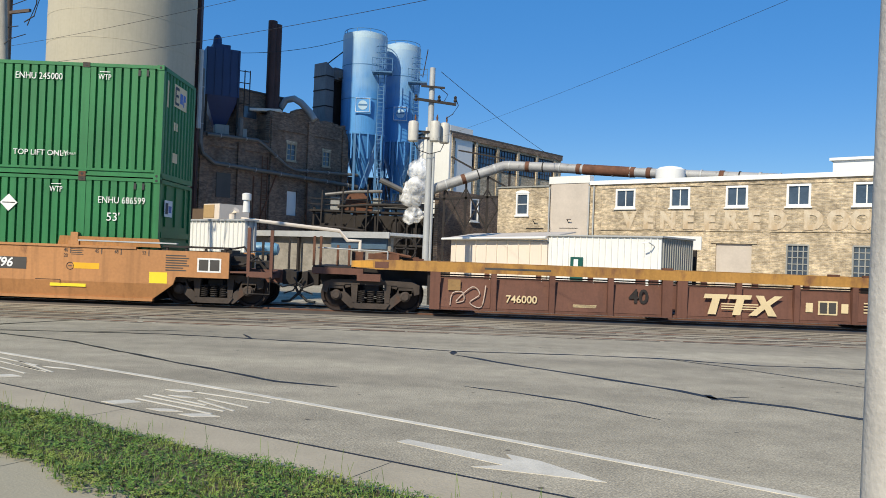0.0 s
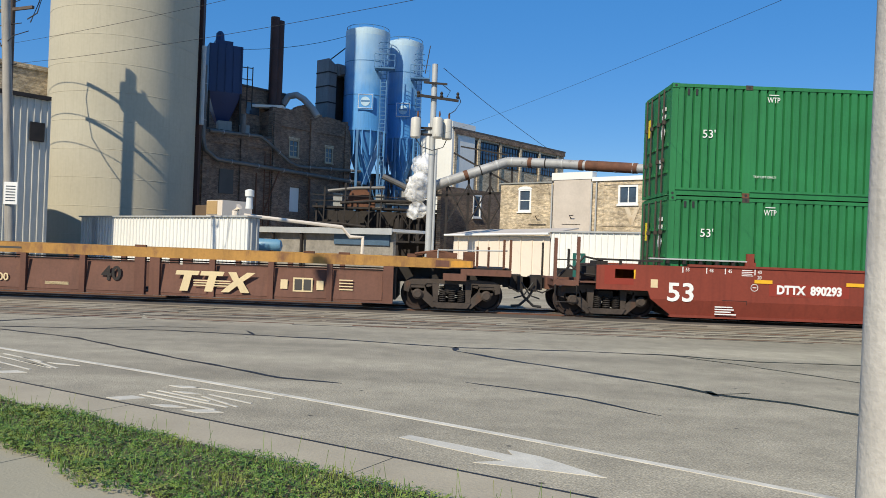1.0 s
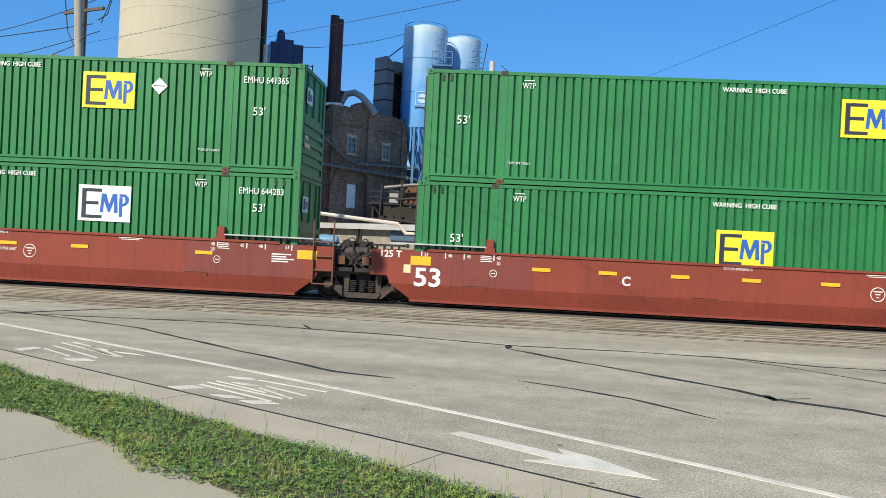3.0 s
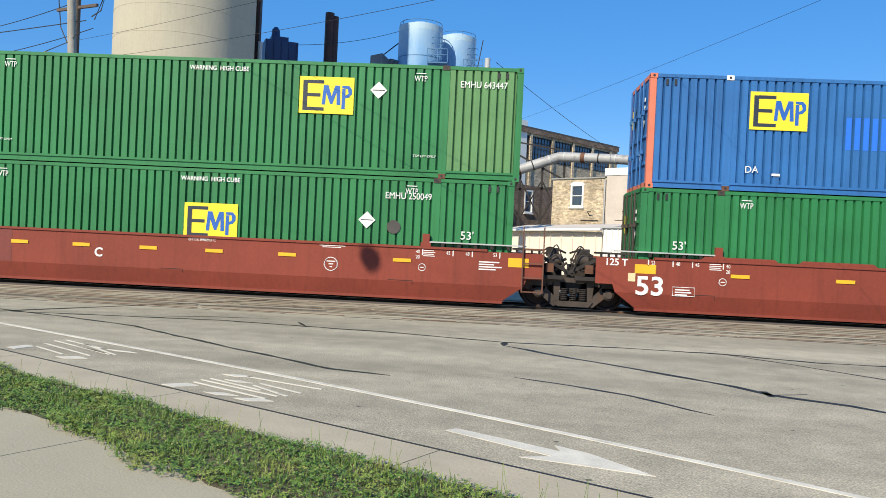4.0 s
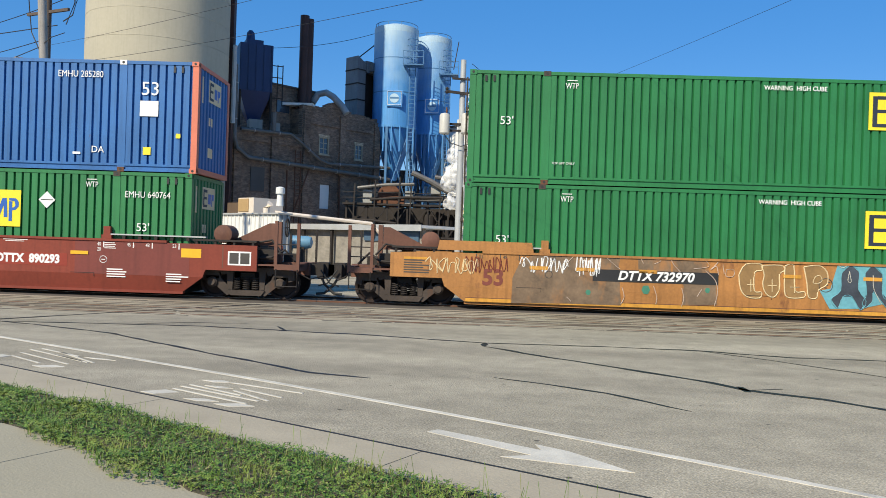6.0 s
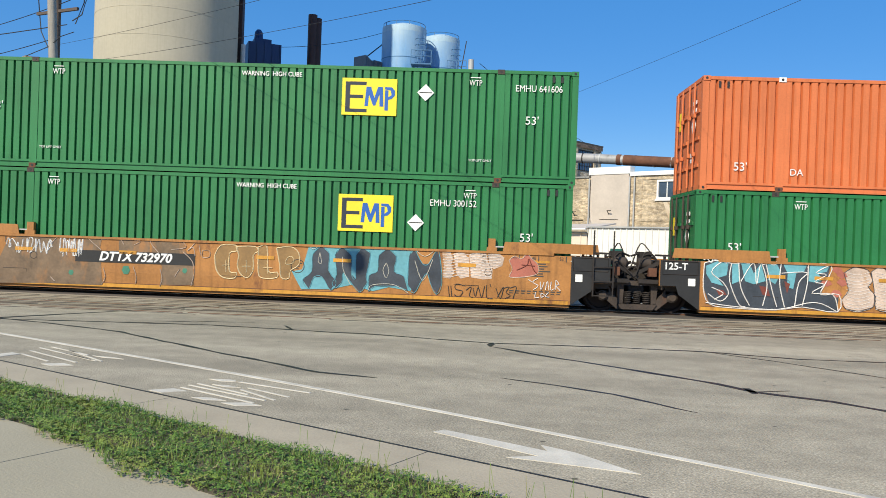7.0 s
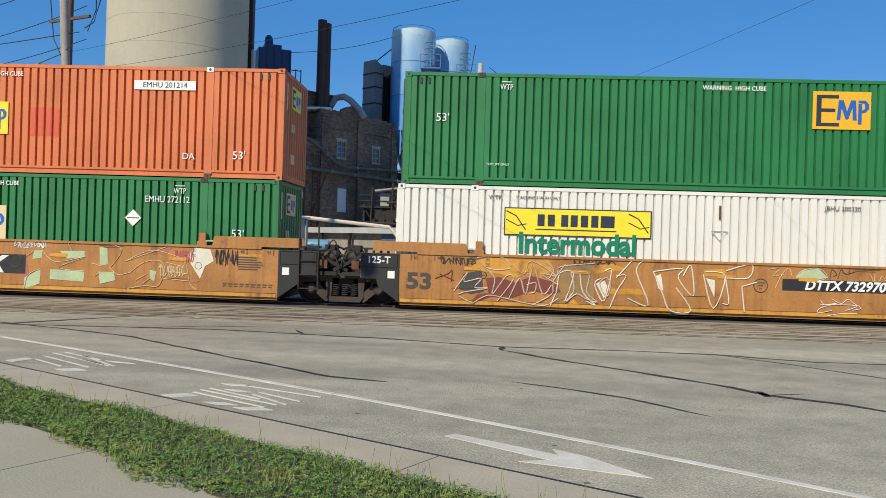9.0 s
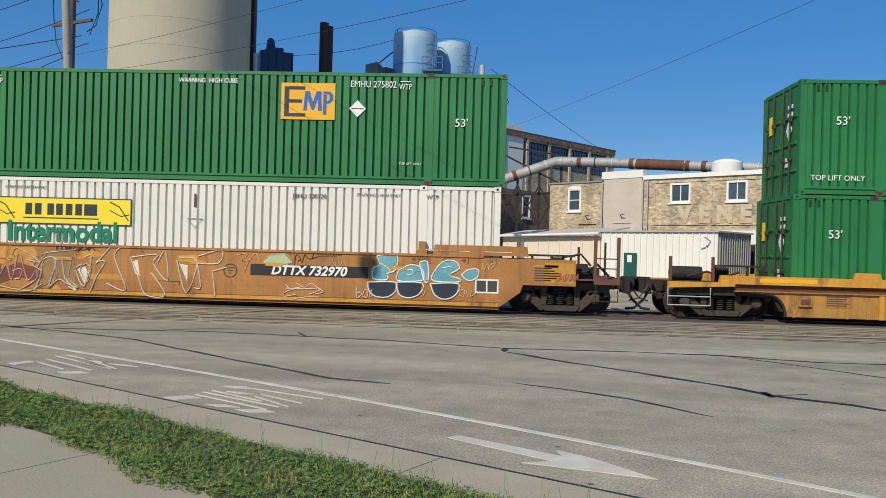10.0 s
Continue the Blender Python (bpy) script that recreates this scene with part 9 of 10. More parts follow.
spray_line(e, [(-6.41, 1.42), (-6.24, 0.77), (-6.11, 0.36)], SPRAY_WHITE, 0.013, 0.012)
spray_line(e, [(-6.04, 1.46), (-6.06, 0.94), (-5.92, 0.36)], SPRAY_WHITE, 0.013, 0.012)
spray_line(e, [(-6.02, 1.21), (-5.40, 1.25), (-5.59, 0.99), (-5.67, 0.38)], SPRAY_WHITE, 0.013, 0.012)
spray_line(e, [(-5.37, 1.45), (-5.38, 0.96), (-5.48, 0.42)], SPRAY_WHITE, 0.013, 0.012)
spray_line(e, [(-4.81, 1.47), (-5.17, 1.26), (-4.91, 1.21), (-5.20, 1.03), (-4.96, 0.96), (-5.26, 0.74), (-4.74, 0.72), (-4.59, 0.3)], SPRAY_WHITE, 0.013, 0.012)
spray_line(e, [(-7.88, 0.4), (-7.06, 0.32), (-6.07, 0.3), (-5.18, 0.51), (-4.61, 0.29)], SPRAY_WHITE, 0.013, 0.012)
spray_fill(e, [(-7.64, 0.76), (-7.45, 0.73), (-7.36, 0.61), (-7.56, 0.61)], SPRAY_RUST, 0.009)
spray_fill(e, [(-6.57, 0.88), (-6.36, 0.85), (-6.28, 0.62), (-6.47, 0.65)], SPRAY_RUST, 0.009)
spray_fill(e, [(-5.95, 1.02), (-5.80, 0.95), (-5.87, 0.71)], SPRAY_RUST, 0.009)
spray_fill(e, [(-8.44, 1.19), (-8.37, 1.28), (-8.23, 1.26), (-8.17, 1.15), (-8.30, 1.09)], SPRAY_ROSE, 0.006)
spray_fill(e, [(-8.35, 0.73), (-8.27, 0.82), (-8.14, 0.8), (-8.08, 0.69), (-8.21, 0.63)], SPRAY_ROSE, 0.006)
spray_fill(e, [(-4.78, 1.33), (-4.71, 1.43), (-4.57, 1.4), (-4.51, 1.3), (-4.64, 1.23)], SPRAY_ROSE, 0.006)
spray_fill(e, [(-4.66, 1.03), (-4.59, 1.12), (-4.45, 1.1), (-4.38, 0.99), (-4.52, 0.93)], SPRAY_ROSE, 0.006)
spray_fill(e, [(-4.79, 0.76), (-4.71, 0.85), (-4.58, 0.83), (-4.51, 0.72), (-4.64, 0.65)], SPRAY_ROSE, 0.006)
spray_fill(e, [(-4.67, 1.22), (-4.59, 1.32), (-4.46, 1.29), (-4.39, 1.19), (-4.53, 1.12)], SPRAY_ROSE, 0.006)
spray_fill(e, [(-5.04, 1.01), (-4.97, 1.11), (-4.83, 1.08), (-4.76, 0.98), (-4.90, 0.91)], SPRAY_ROSE, 0.006)
spray_fill(e, [(-4.49, 1.27), (-4.24, 1.43), (-3.90, 1.37), (-3.78, 1.1), (-3.88, 0.95), (-3.69, 0.72), (-3.75, 0.45), (-4.09, 0.34), (-4.42, 0.39), (-4.51, 0.61), (-4.36, 0.85)], SPRAY_CHALK, 0.005, SPRAY_SLATE, 0.009)
spray_fill(e, [(-3.82, 1.33), (-3.60, 1.47), (-3.46, 1.38), (-3.33, 0.89), (-3.23, 1.47), (-3.04, 1.4), (-3.05, 0.6), (-3.30, 0.36), (-3.67, 0.42), (-3.73, 0.88)], SPRAY_CHALK, 0.005, SPRAY_SLATE, 0.009)
spray_fill(e, [(-3.04, 1.36), (-2.82, 1.47), (-2.53, 1.42), (-2.40, 1.01), (-2.43, 0.43), (-2.67, 0.35), (-2.73, 0.76), (-2.82, 0.42), (-3.16, 0.44), (-3.06, 0.9)], SPRAY_CHALK, 0.005, SPRAY_SLATE, 0.009)
spray_fill(e, [(-2.46, 1.38), (-2.15, 1.47), (-1.79, 1.45), (-1.74, 1.15), (-1.91, 0.91), (-2.11, 0.86), (-2.07, 0.37), (-2.37, 0.3), (-2.43, 0.78)], SPRAY_CHALK, 0.005, SPRAY_SLATE, 0.009)
spray_line(e, [(-4.43, 1.29), (-4.15, 1.24), (-3.85, 1.32)], SPRAY_WHITE, 0.005, 0.009)
spray_line(e, [(-3.72, 1.32), (-3.43, 1.27), (-3.12, 1.35)], SPRAY_WHITE, 0.005, 0.009)
spray_line(e, [(-3.01, 1.35), (-2.77, 1.3), (-2.49, 1.38)], SPRAY_WHITE, 0.005, 0.009)
spray_line(e, [(-2.38, 1.37), (-2.10, 1.32), (-1.80, 1.4)], SPRAY_WHITE, 0.005, 0.009)
spray_line(e, [(-4.42, 1.21), (-4.15, 1.16), (-3.84, 1.24)], SPRAY_WHITE, 0.005, 0.009)
spray_line(e, [(-3.71, 1.24), (-3.43, 1.19), (-3.11, 1.27)], SPRAY_WHITE, 0.005, 0.009)
spray_line(e, [(-3.01, 1.26), (-2.76, 1.21), (-2.48, 1.29)], SPRAY_WHITE, 0.005, 0.009)
spray_line(e, [(-2.38, 1.29), (-2.09, 1.24), (-1.80, 1.32)], SPRAY_WHITE, 0.005, 0.009)
spray_line(e, [(-4.42, 1.12), (-4.15, 1.07), (-3.84, 1.15)], SPRAY_WHITE, 0.005, 0.009)
spray_line(e, [(-3.71, 1.15), (-3.43, 1.1), (-3.11, 1.18)], SPRAY_WHITE, 0.005, 0.009)
spray_line(e, [(-3.00, 1.18), (-2.76, 1.13), (-2.48, 1.21)], SPRAY_WHITE, 0.005, 0.009)
spray_line(e, [(-2.37, 1.2), (-2.09, 1.15), (-1.79, 1.24)], SPRAY_WHITE, 0.005, 0.009)
spray_line(e, [(-4.42, 1.04), (-4.14, 0.99), (-3.84, 1.07)], SPRAY_WHITE, 0.005, 0.009)
spray_line(e, [(-3.71, 1.07), (-3.42, 1.02), (-3.11, 1.1)], SPRAY_WHITE, 0.005, 0.009)
spray_line(e, [(-3.00, 1.1), (-2.76, 1.04), (-2.48, 1.12)], SPRAY_WHITE, 0.005, 0.009)
spray_line(e, [(-2.37, 1.12), (-2.09, 1.07), (-1.79, 1.15)], SPRAY_WHITE, 0.005, 0.009)
spray_line(e, [(-4.41, 0.96), (-4.14, 0.91), (-3.83, 0.99)], SPRAY_WHITE, 0.005, 0.009)
spray_line(e, [(-3.70, 0.98), (-3.42, 0.93), (-3.10, 1.02)], SPRAY_WHITE, 0.005, 0.009)
spray_line(e, [(-3.00, 1.01), (-2.75, 0.96), (-2.47, 1.04)], SPRAY_WHITE, 0.005, 0.009)
spray_line(e, [(-2.37, 1.04), (-2.08, 0.99), (-1.79, 1.07)], SPRAY_WHITE, 0.005, 0.009)
spray_line(e, [(-4.41, 0.87), (-4.14, 0.82), (-3.83, 0.9)], SPRAY_WHITE, 0.005, 0.009)
spray_line(e, [(-3.70, 0.9), (-3.42, 0.85), (-3.10, 0.93)], SPRAY_WHITE, 0.005, 0.009)
spray_line(e, [(-2.99, 0.93), (-2.75, 0.88), (-2.47, 0.96)], SPRAY_WHITE, 0.005, 0.009)
spray_line(e, [(-2.36, 0.95), (-2.25, 0.9), (-2.12, 0.97)], SPRAY_WHITE, 0.005, 0.009)
spray_line(e, [(-4.41, 0.79), (-4.13, 0.74), (-3.83, 0.82)], SPRAY_WHITE, 0.005, 0.009)
spray_line(e, [(-3.70, 0.82), (-3.41, 0.77), (-3.10, 0.85)], SPRAY_WHITE, 0.005, 0.009)
spray_line(e, [(-2.99, 0.84), (-2.75, 0.79), (-2.47, 0.87)], SPRAY_WHITE, 0.005, 0.009)
spray_line(e, [(-2.36, 0.87), (-2.25, 0.81), (-2.11, 0.89)], SPRAY_WHITE, 0.005, 0.009)
spray_line(e, [(-4.40, 0.7), (-4.13, 0.65), (-3.82, 0.73)], SPRAY_WHITE, 0.005, 0.009)
spray_line(e, [(-3.69, 0.73), (-3.41, 0.68), (-3.09, 0.76)], SPRAY_WHITE, 0.005, 0.009)
spray_line(e, [(-2.99, 0.76), (-2.74, 0.71), (-2.46, 0.79)], SPRAY_WHITE, 0.005, 0.009)
spray_line(e, [(-2.36, 0.79), (-2.25, 0.73), (-2.11, 0.8)], SPRAY_WHITE, 0.005, 0.009)
spray_line(e, [(-4.40, 0.62), (-4.13, 0.57), (-3.82, 0.65)], SPRAY_WHITE, 0.005, 0.009)
spray_line(e, [(-3.69, 0.65), (-3.41, 0.6), (-3.09, 0.68)], SPRAY_WHITE, 0.005, 0.009)
spray_line(e, [(-2.98, 0.68), (-2.74, 0.63), (-2.46, 0.71)], SPRAY_WHITE, 0.005, 0.009)
spray_line(e, [(-2.36, 0.7), (-2.24, 0.65), (-2.11, 0.72)], SPRAY_WHITE, 0.005, 0.009)
spray_line(e, [(-4.40, 0.53), (-4.12, 0.48), (-3.82, 0.57)], SPRAY_WHITE, 0.005, 0.009)
spray_line(e, [(-3.69, 0.56), (-3.41, 0.51), (-3.09, 0.6)], SPRAY_WHITE, 0.005, 0.009)
spray_line(e, [(-2.98, 0.59), (-2.74, 0.54), (-2.46, 0.62)], SPRAY_WHITE, 0.005, 0.009)
spray_line(e, [(-2.35, 0.62), (-2.24, 0.56), (-2.10, 0.64)], SPRAY_WHITE, 0.005, 0.009)
spray_line(e, [(-4.39, 0.45), (-4.12, 0.4), (-3.81, 0.48)], SPRAY_WHITE, 0.005, 0.009)
spray_line(e, [(-3.68, 0.48), (-3.40, 0.43), (-3.08, 0.51)], SPRAY_WHITE, 0.005, 0.009)
spray_line(e, [(-2.98, 0.51), (-2.73, 0.46), (-2.45, 0.54)], SPRAY_WHITE, 0.005, 0.009)
spray_line(e, [(-2.35, 0.53), (-2.24, 0.48), (-2.10, 0.55)], SPRAY_WHITE, 0.005, 0.009)
spray_line(e, [(-4.39, 0.37), (-4.12, 0.32), (-3.81, 0.4)], SPRAY_WHITE, 0.005, 0.009)
spray_line(e, [(-3.68, 0.4), (-3.40, 0.35), (-3.08, 0.43)], SPRAY_WHITE, 0.005, 0.009)
spray_line(e, [(-2.97, 0.42), (-2.73, 0.37), (-2.45, 0.45)], SPRAY_WHITE, 0.005, 0.009)
spray_line(e, [(-2.35, 0.45), (-2.23, 0.39), (-2.10, 0.47)], SPRAY_WHITE, 0.005, 0.009)
spray_fill(f, [(-6.23, 1.1), (-6.06, 1.34), (-5.78, 1.41), (-5.25, 1.4), (-4.80, 1.38), (-4.23, 1.4), (-4.11, 1.17), (-4.44, 0.93), (-4.79, 1.04), (-5.08, 0.91), (-5.48, 1.01), (-5.94, 1.06)], CAR_YELLOW, 0.0045)
spray_fill(f, [(-6.40, 0.98), (-5.94, 1.09), (-5.87, 0.54), (-6.21, 0.47), (-6.51, 0.6)], GREY_BOX, 0.006)
spray_fill(f, [(-5.82, 0.89), (-5.47, 0.93), (-5.07, 0.79), (-4.67, 0.98), (-4.04, 0.83), (-3.91, 0.6), (-4.20, 0.53), (-4.66, 0.6), (-5.12, 0.42), (-5.58, 0.46), (-6.20, 0.23), (-6.03, 0.47), (-5.75, 0.51)], SPRAY_RUST, 0.006)
spray_fill(f, [(-4.05, 1.12), (-3.82, 1.3), (-3.14, 1.32), (-3.05, 0.34), (-3.29, 0.51), (-3.62, 0.55), (-4.08, 0.31), (-3.92, 0.77)], SPRAY_OCHRE, 0.0045)
spray_line(f, [(-6.62, 0.54), (-6.29, 1.02), (-6.37, 0.78), (-5.93, 0.88), (-6.10, 0.64), (-5.76, 0.63), (-6.50, 0.46), (-6.14, 0.23)], SPRAY_CHALK, 0.017, 0.012)
spray_line(f, [(-6.03, 1.31), (-5.71, 1.12), (-5.19, 1.17), (-5.49, 1.45), (-6.06, 1.4)], SPRAY_CHALK, 0.017, 0.012)
spray_line(f, [(-5.83, 1.12), (-5.59, 0.89), (-5.64, 0.48), (-5.30, 0.96), (-5.12, 0.88), (-5.51, 0.31)], SPRAY_CHALK, 0.017, 0.012)
spray_line(f, [(-5.22, 0.38), (-4.96, 0.91), (-4.80, 0.51), (-4.62, 1.21), (-4.37, 0.53), (-4.15, 0.77)], SPRAY_CHALK, 0.017, 0.012)
spray_line(f, [(-5.13, 1.26), (-4.85, 1.03), (-4.68, 1.36), (-4.04, 1.0), (-4.44, 1.05), (-3.98, 0.77)], SPRAY_CHALK, 0.017, 0.012)
spray_line(f, [(-4.59, 0.26), (-4.14, 0.54), (-4.10, 0.88), (-3.82, 1.3)], SPRAY_CHALK, 0.017, 0.012)
spray_line(f, [(-6.14, 0.23), (-5.75, 0.45), (-5.28, 0.38), (-4.76, 0.28), (-4.31, 0.24), (-3.97, 0.43)], SPRAY_CHALK, 0.017, 0.012)
spray_line(f, [(-4.34, 1.34), (-4.11, 1.17), (-4.21, 0.94)], SPRAY_CHALK, 0.017, 0.012)
spray_line(f, [(-3.67, 1.1), (-3.22, 1.09), (-3.26, 0.62), (-2.99, 0.37), (-3.28, 0.45), (-3.52, 0.56), (-3.79, 0.34), (-3.58, 0.67), (-3.67, 1.1)], SPRAY_CHALK, 0.017, 0.012)
spray_line(f, [(-2.79, 1.01), (-2.95, 0.84), (-2.75, 0.52), (-2.67, 0.87), (-2.79, 1.01)], SPRAY_CHALK, 0.017, 0.012)
spray_line(f, [(-3.99, 1.06), (-3.93, 1.24), (-3.08, 1.35)], SPRAY_CHALK, 0.017, 0.012)
spray_line(f, [(-4.78, 0.75), (-4.55, 0.81), (-4.57, 0.58), (-4.71, 0.54)], SPRAY_CHALK, 0.017, 0.012)
spray_line(f, [(-7.12, 0.84), (-6.80, 0.97), (-6.69, 1.06), (-6.71, 0.77)], SPRAY_RUST, 0.01, 0.012)
spray_line(f, [(-7.01, 0.96), (-6.63, 0.8)], SPRAY_RUST, 0.01, 0.012)
spray_fill(e, [(1.53, 1.22), (1.76, 1.23), (1.76, 1.04), (1.50, 0.99)], SPRAY_LIME, 0.005)
spray_fill(e, [(2.23, 1.23), (2.90, 1.25), (2.91, 1.09), (2.43, 1.03)], SPRAY_LIME, 0.005)
spray_fill(e, [(3.30, 1.37), (3.51, 1.34), (3.54, 0.92), (3.32, 0.87)], SPRAY_LIME, 0.005)
spray_fill(e, [(1.99, 0.74), (2.92, 0.72), (2.89, 0.44), (1.98, 0.48)], SPRAY_LIME, 0.005)
spray_fill(e, [(3.29, 0.72), (3.70, 0.72), (3.75, 0.51), (3.34, 0.4)], SPRAY_LIME, 0.005)
spray_fill(e, [(1.29, 0.49), (1.73, 0.75), (1.71, 0.35), (1.28, 0.2)], SPRAY_LIME, 0.005)
spray_fill(e, [(4.66, 0.81), (4.84, 0.78), (4.78, 0.51), (4.67, 0.59)], SPRAY_LIME, 0.005)
spray_line(e, [(1.32, 1.06), (1.53, 1.22), (1.41, 1.45)], CREAM, 0.008, 0.012)
spray_line(e, [(1.76, 1.23), (2.13, 0.94), (2.91, 1.09), (2.21, 0.79), (2.92, 0.72)], CREAM, 0.008, 0.012)
spray_line(e, [(3.99, 1.01), (4.64, 1.31), (5.15, 1.25), (5.60, 1.04), (5.73, 0.51), (5.92, 0.33)], CREAM, 0.008, 0.012)
spray_line(e, [(4.14, 0.72), (4.50, 1.0), (4.94, 1.05), (5.06, 0.79), (4.89, 0.4), (4.53, 0.39), (4.08, 0.3)], CREAM, 0.008, 0.012)
spray_line(e, [(3.62, 0.85), (3.90, 1.31), (3.52, 1.47)], CREAM, 0.008, 0.012)
spray_line(e, [(3.58, 0.85), (3.81, 0.66), (4.14, 0.72)], CREAM, 0.008, 0.012)
spray_line(e, [(2.45, 1.45), (2.56, 1.24)], CREAM, 0.008, 0.012)
spray_line(e, [(3.99, 1.01), (5.22, 1.47)], CREAM, 0.008, 0.012)
spray_line(e, [(1.30, 0.2), (1.40, 0.57), (1.73, 0.75)], CREAM, 0.008, 0.012)
spray_line(e, [(5.09, 1.02), (5.54, 0.92)], CREAM, 0.008, 0.012)
spray_line(e, [(5.11, 0.79), (5.65, 0.74)], CREAM, 0.008, 0.012)
spray_line(e, [(5.03, 0.6), (5.68, 0.55)], CREAM, 0.008, 0.012)
spray_line(e, [(4.30, 0.53), (4.59, 0.7)], CREAM, 0.008, 0.012)
spray_line(e, [(4.45, 0.42), (4.67, 0.59)], CREAM, 0.008, 0.012)
spray_line(e, [(3.10, 0.94), (3.32, 0.87)], CREAM, 0.008, 0.012)
spray_line(e, [(3.19, 0.6), (3.31, 0.68)], CREAM, 0.008, 0.012)
spray_fill(e, [(1.20, 0.98), (1.30, 1.18), (1.42, 0.57), (1.24, 0.29)], SPRAY_ROSE, 0.0045)
spray_fill(e, [(5.15, 1.44), (5.33, 1.47), (5.01, 1.21), (4.86, 1.24)], SPRAY_ROSE, 0.0045)
spray_fill(e, [(5.69, 0.59), (6.06, 0.57), (5.73, 0.5)], SPRAY_ROSE, 0.0045)
spray_fill(f, [(1.92, 1.17), (2.06, 1.34), (2.45, 1.41), (2.67, 1.19), (2.23, 1.06)], SPRAY_LIME, 0.005, SPRAY_PALE, 0.007)
spray_line(f, [(2.52, 0.62), (2.63, 0.51), (2.91, 0.55), (2.52, 0.42), (2.48, 0.3), (2.80, 0.37)], SPRAY_WHITE, 0.009, 0.012)
spray_line(f, [(2.79, 0.66), (3.02, 0.55), (3.18, 0.66), (3.34, 0.56), (3.51, 0.45), (3.29, 0.39)], SPRAY_WHITE, 0.009, 0.012)
spray_line(f, [(2.52, 0.51), (3.40, 0.51), (3.14, 0.38)], SPRAY_WHITE, 0.009, 0.012)
spray_line(f, [(2.70, 0.23), (3.03, 0.3), (3.41, 0.31)], SPRAY_WHITE, 0.009, 0.012)
spray_line(f, [(4.36, 0.6), (4.38, 0.32), (4.50, 0.43), (4.38, 0.46)], SPRAY_WHITE, 0.009, 0.012)
spray_line(f, [(4.58, 0.55), (4.53, 0.38), (4.64, 0.35), (4.66, 0.52), (4.58, 0.55)], SPRAY_WHITE, 0.009, 0.012)
spray_line(f, [(4.77, 0.55), (4.70, 0.38), (4.81, 0.39)], SPRAY_WHITE, 0.009, 0.012)
spray_line(f, [(1.23, 1.34), (1.51, 1.38), (1.34, 1.18), (1.62, 1.24)], CREAM, 0.007, 0.012)
spray_line(f, [(1.41, 0.89), (1.57, 1.24), (1.73, 1.39), (1.81, 1.19)], CREAM, 0.007, 0.012)
spray_line(f, [(3.71, 1.31), (3.80, 1.12), (3.82, 1.31)], CREAM, 0.007, 0.012)
spray_line(f, [(3.94, 1.15), (3.99, 1.26), (4.09, 1.15)], CREAM, 0.007, 0.012)
spray_line(f, [(2.73, 1.11), (2.77, 1.39), (2.89, 1.28), (2.81, 1.22)], GREY_BOX, 0.009, 0.012)
spray_line(f, [(2.92, 1.17), (3.00, 1.4), (3.11, 1.29), (3.35, 1.36)], GREY_BOX, 0.009, 0.012)
spray_line(f, [(3.22, 1.44), (3.19, 1.29)], GREY_BOX, 0.009, 0.012)
spray_fill(f, [(4.87, 1.41), (5.38, 1.46), (5.36, 1.07), (5.18, 0.97), (5.14, 0.81), (4.79, 0.83), (4.78, 1.1), (4.95, 1.19)], SPRAY_TEAL, 0.009, WHITE, 0.018)
spray_fill(f, [(4.65, 0.73), (5.35, 0.75), (5.36, 0.51), (5.15, 0.36), (4.84, 0.38), (4.69, 0.53)], INK, 0.009, WHITE, 0.018)
spray_fill(f, [(5.45, 1.07), (5.75, 1.21), (6.02, 1.13), (6.10, 0.87), (5.90, 0.79), (5.41, 0.8)], SPRAY_TEAL, 0.009, WHITE, 0.018)
spray_fill(f, [(5.39, 0.75), (6.05, 0.75), (6.00, 0.48), (5.73, 0.36), (5.47, 0.44)], INK, 0.009, WHITE, 0.018)
spray_fill(f, [(5.97, 1.28), (6.18, 1.29), (6.21, 0.84), (6.11, 0.8)], SPRAY_TEAL, 0.009, WHITE, 0.018)
spray_fill(f, [(6.30, 0.96), (6.55, 1.3), (6.86, 1.34), (7.00, 1.16), (6.74, 0.97), (7.01, 0.89), (6.97, 0.8), (6.35, 0.81)], SPRAY_TEAL, 0.009, WHITE, 0.018)
spray_fill(f, [(6.26, 0.74), (6.97, 0.76), (6.93, 0.49), (6.66, 0.35), (6.39, 0.45)], INK, 0.009, WHITE, 0.018)
spray_fill(f, [(7.05, 0.98), (7.22, 1.12), (7.48, 1.13), (7.44, 0.91), (7.22, 0.85)], SPRAY_TEAL, 0.009, WHITE, 0.018)
spray_line(f, [(4.95, 1.24), (5.22, 1.06), (5.14, 0.95)], WHITE, 0.012, 0.016)
spray_line(f, [(5.67, 1.08), (5.80, 1.08), (5.76, 0.95), (5.65, 0.97)], WHITE, 0.012, 0.016)
spray_line(f, [(6.55, 1.15), (6.78, 1.2)], WHITE, 0.012, 0.016)
spray_line(f, [(7.02, 0.56), (7.14, 0.63), (7.12, 0.45), (7.00, 0.47)], CREAM, 0.009, 0.012)
spray_line(f, [(7.19, 0.59), (7.23, 0.43)], CREAM, 0.009, 0.012)
spray_line(f, [(7.32, 0.61), (7.30, 0.45), (7.45, 0.55)], CREAM, 0.009, 0.012)
spray_line(f, [(6.00, 0.53), (6.13, 0.57), (6.09, 0.42)], CREAM, 0.009, 0.012)
spray_line(f, [(7.57, 1.31), (7.62, 1.13), (7.70, 1.3), (7.75, 1.14)], CREAM, 0.009, 0.012)
spray_line(f, [(7.79, 1.27), (7.91, 1.32), (7.81, 1.16)], CREAM, 0.009, 0.012)
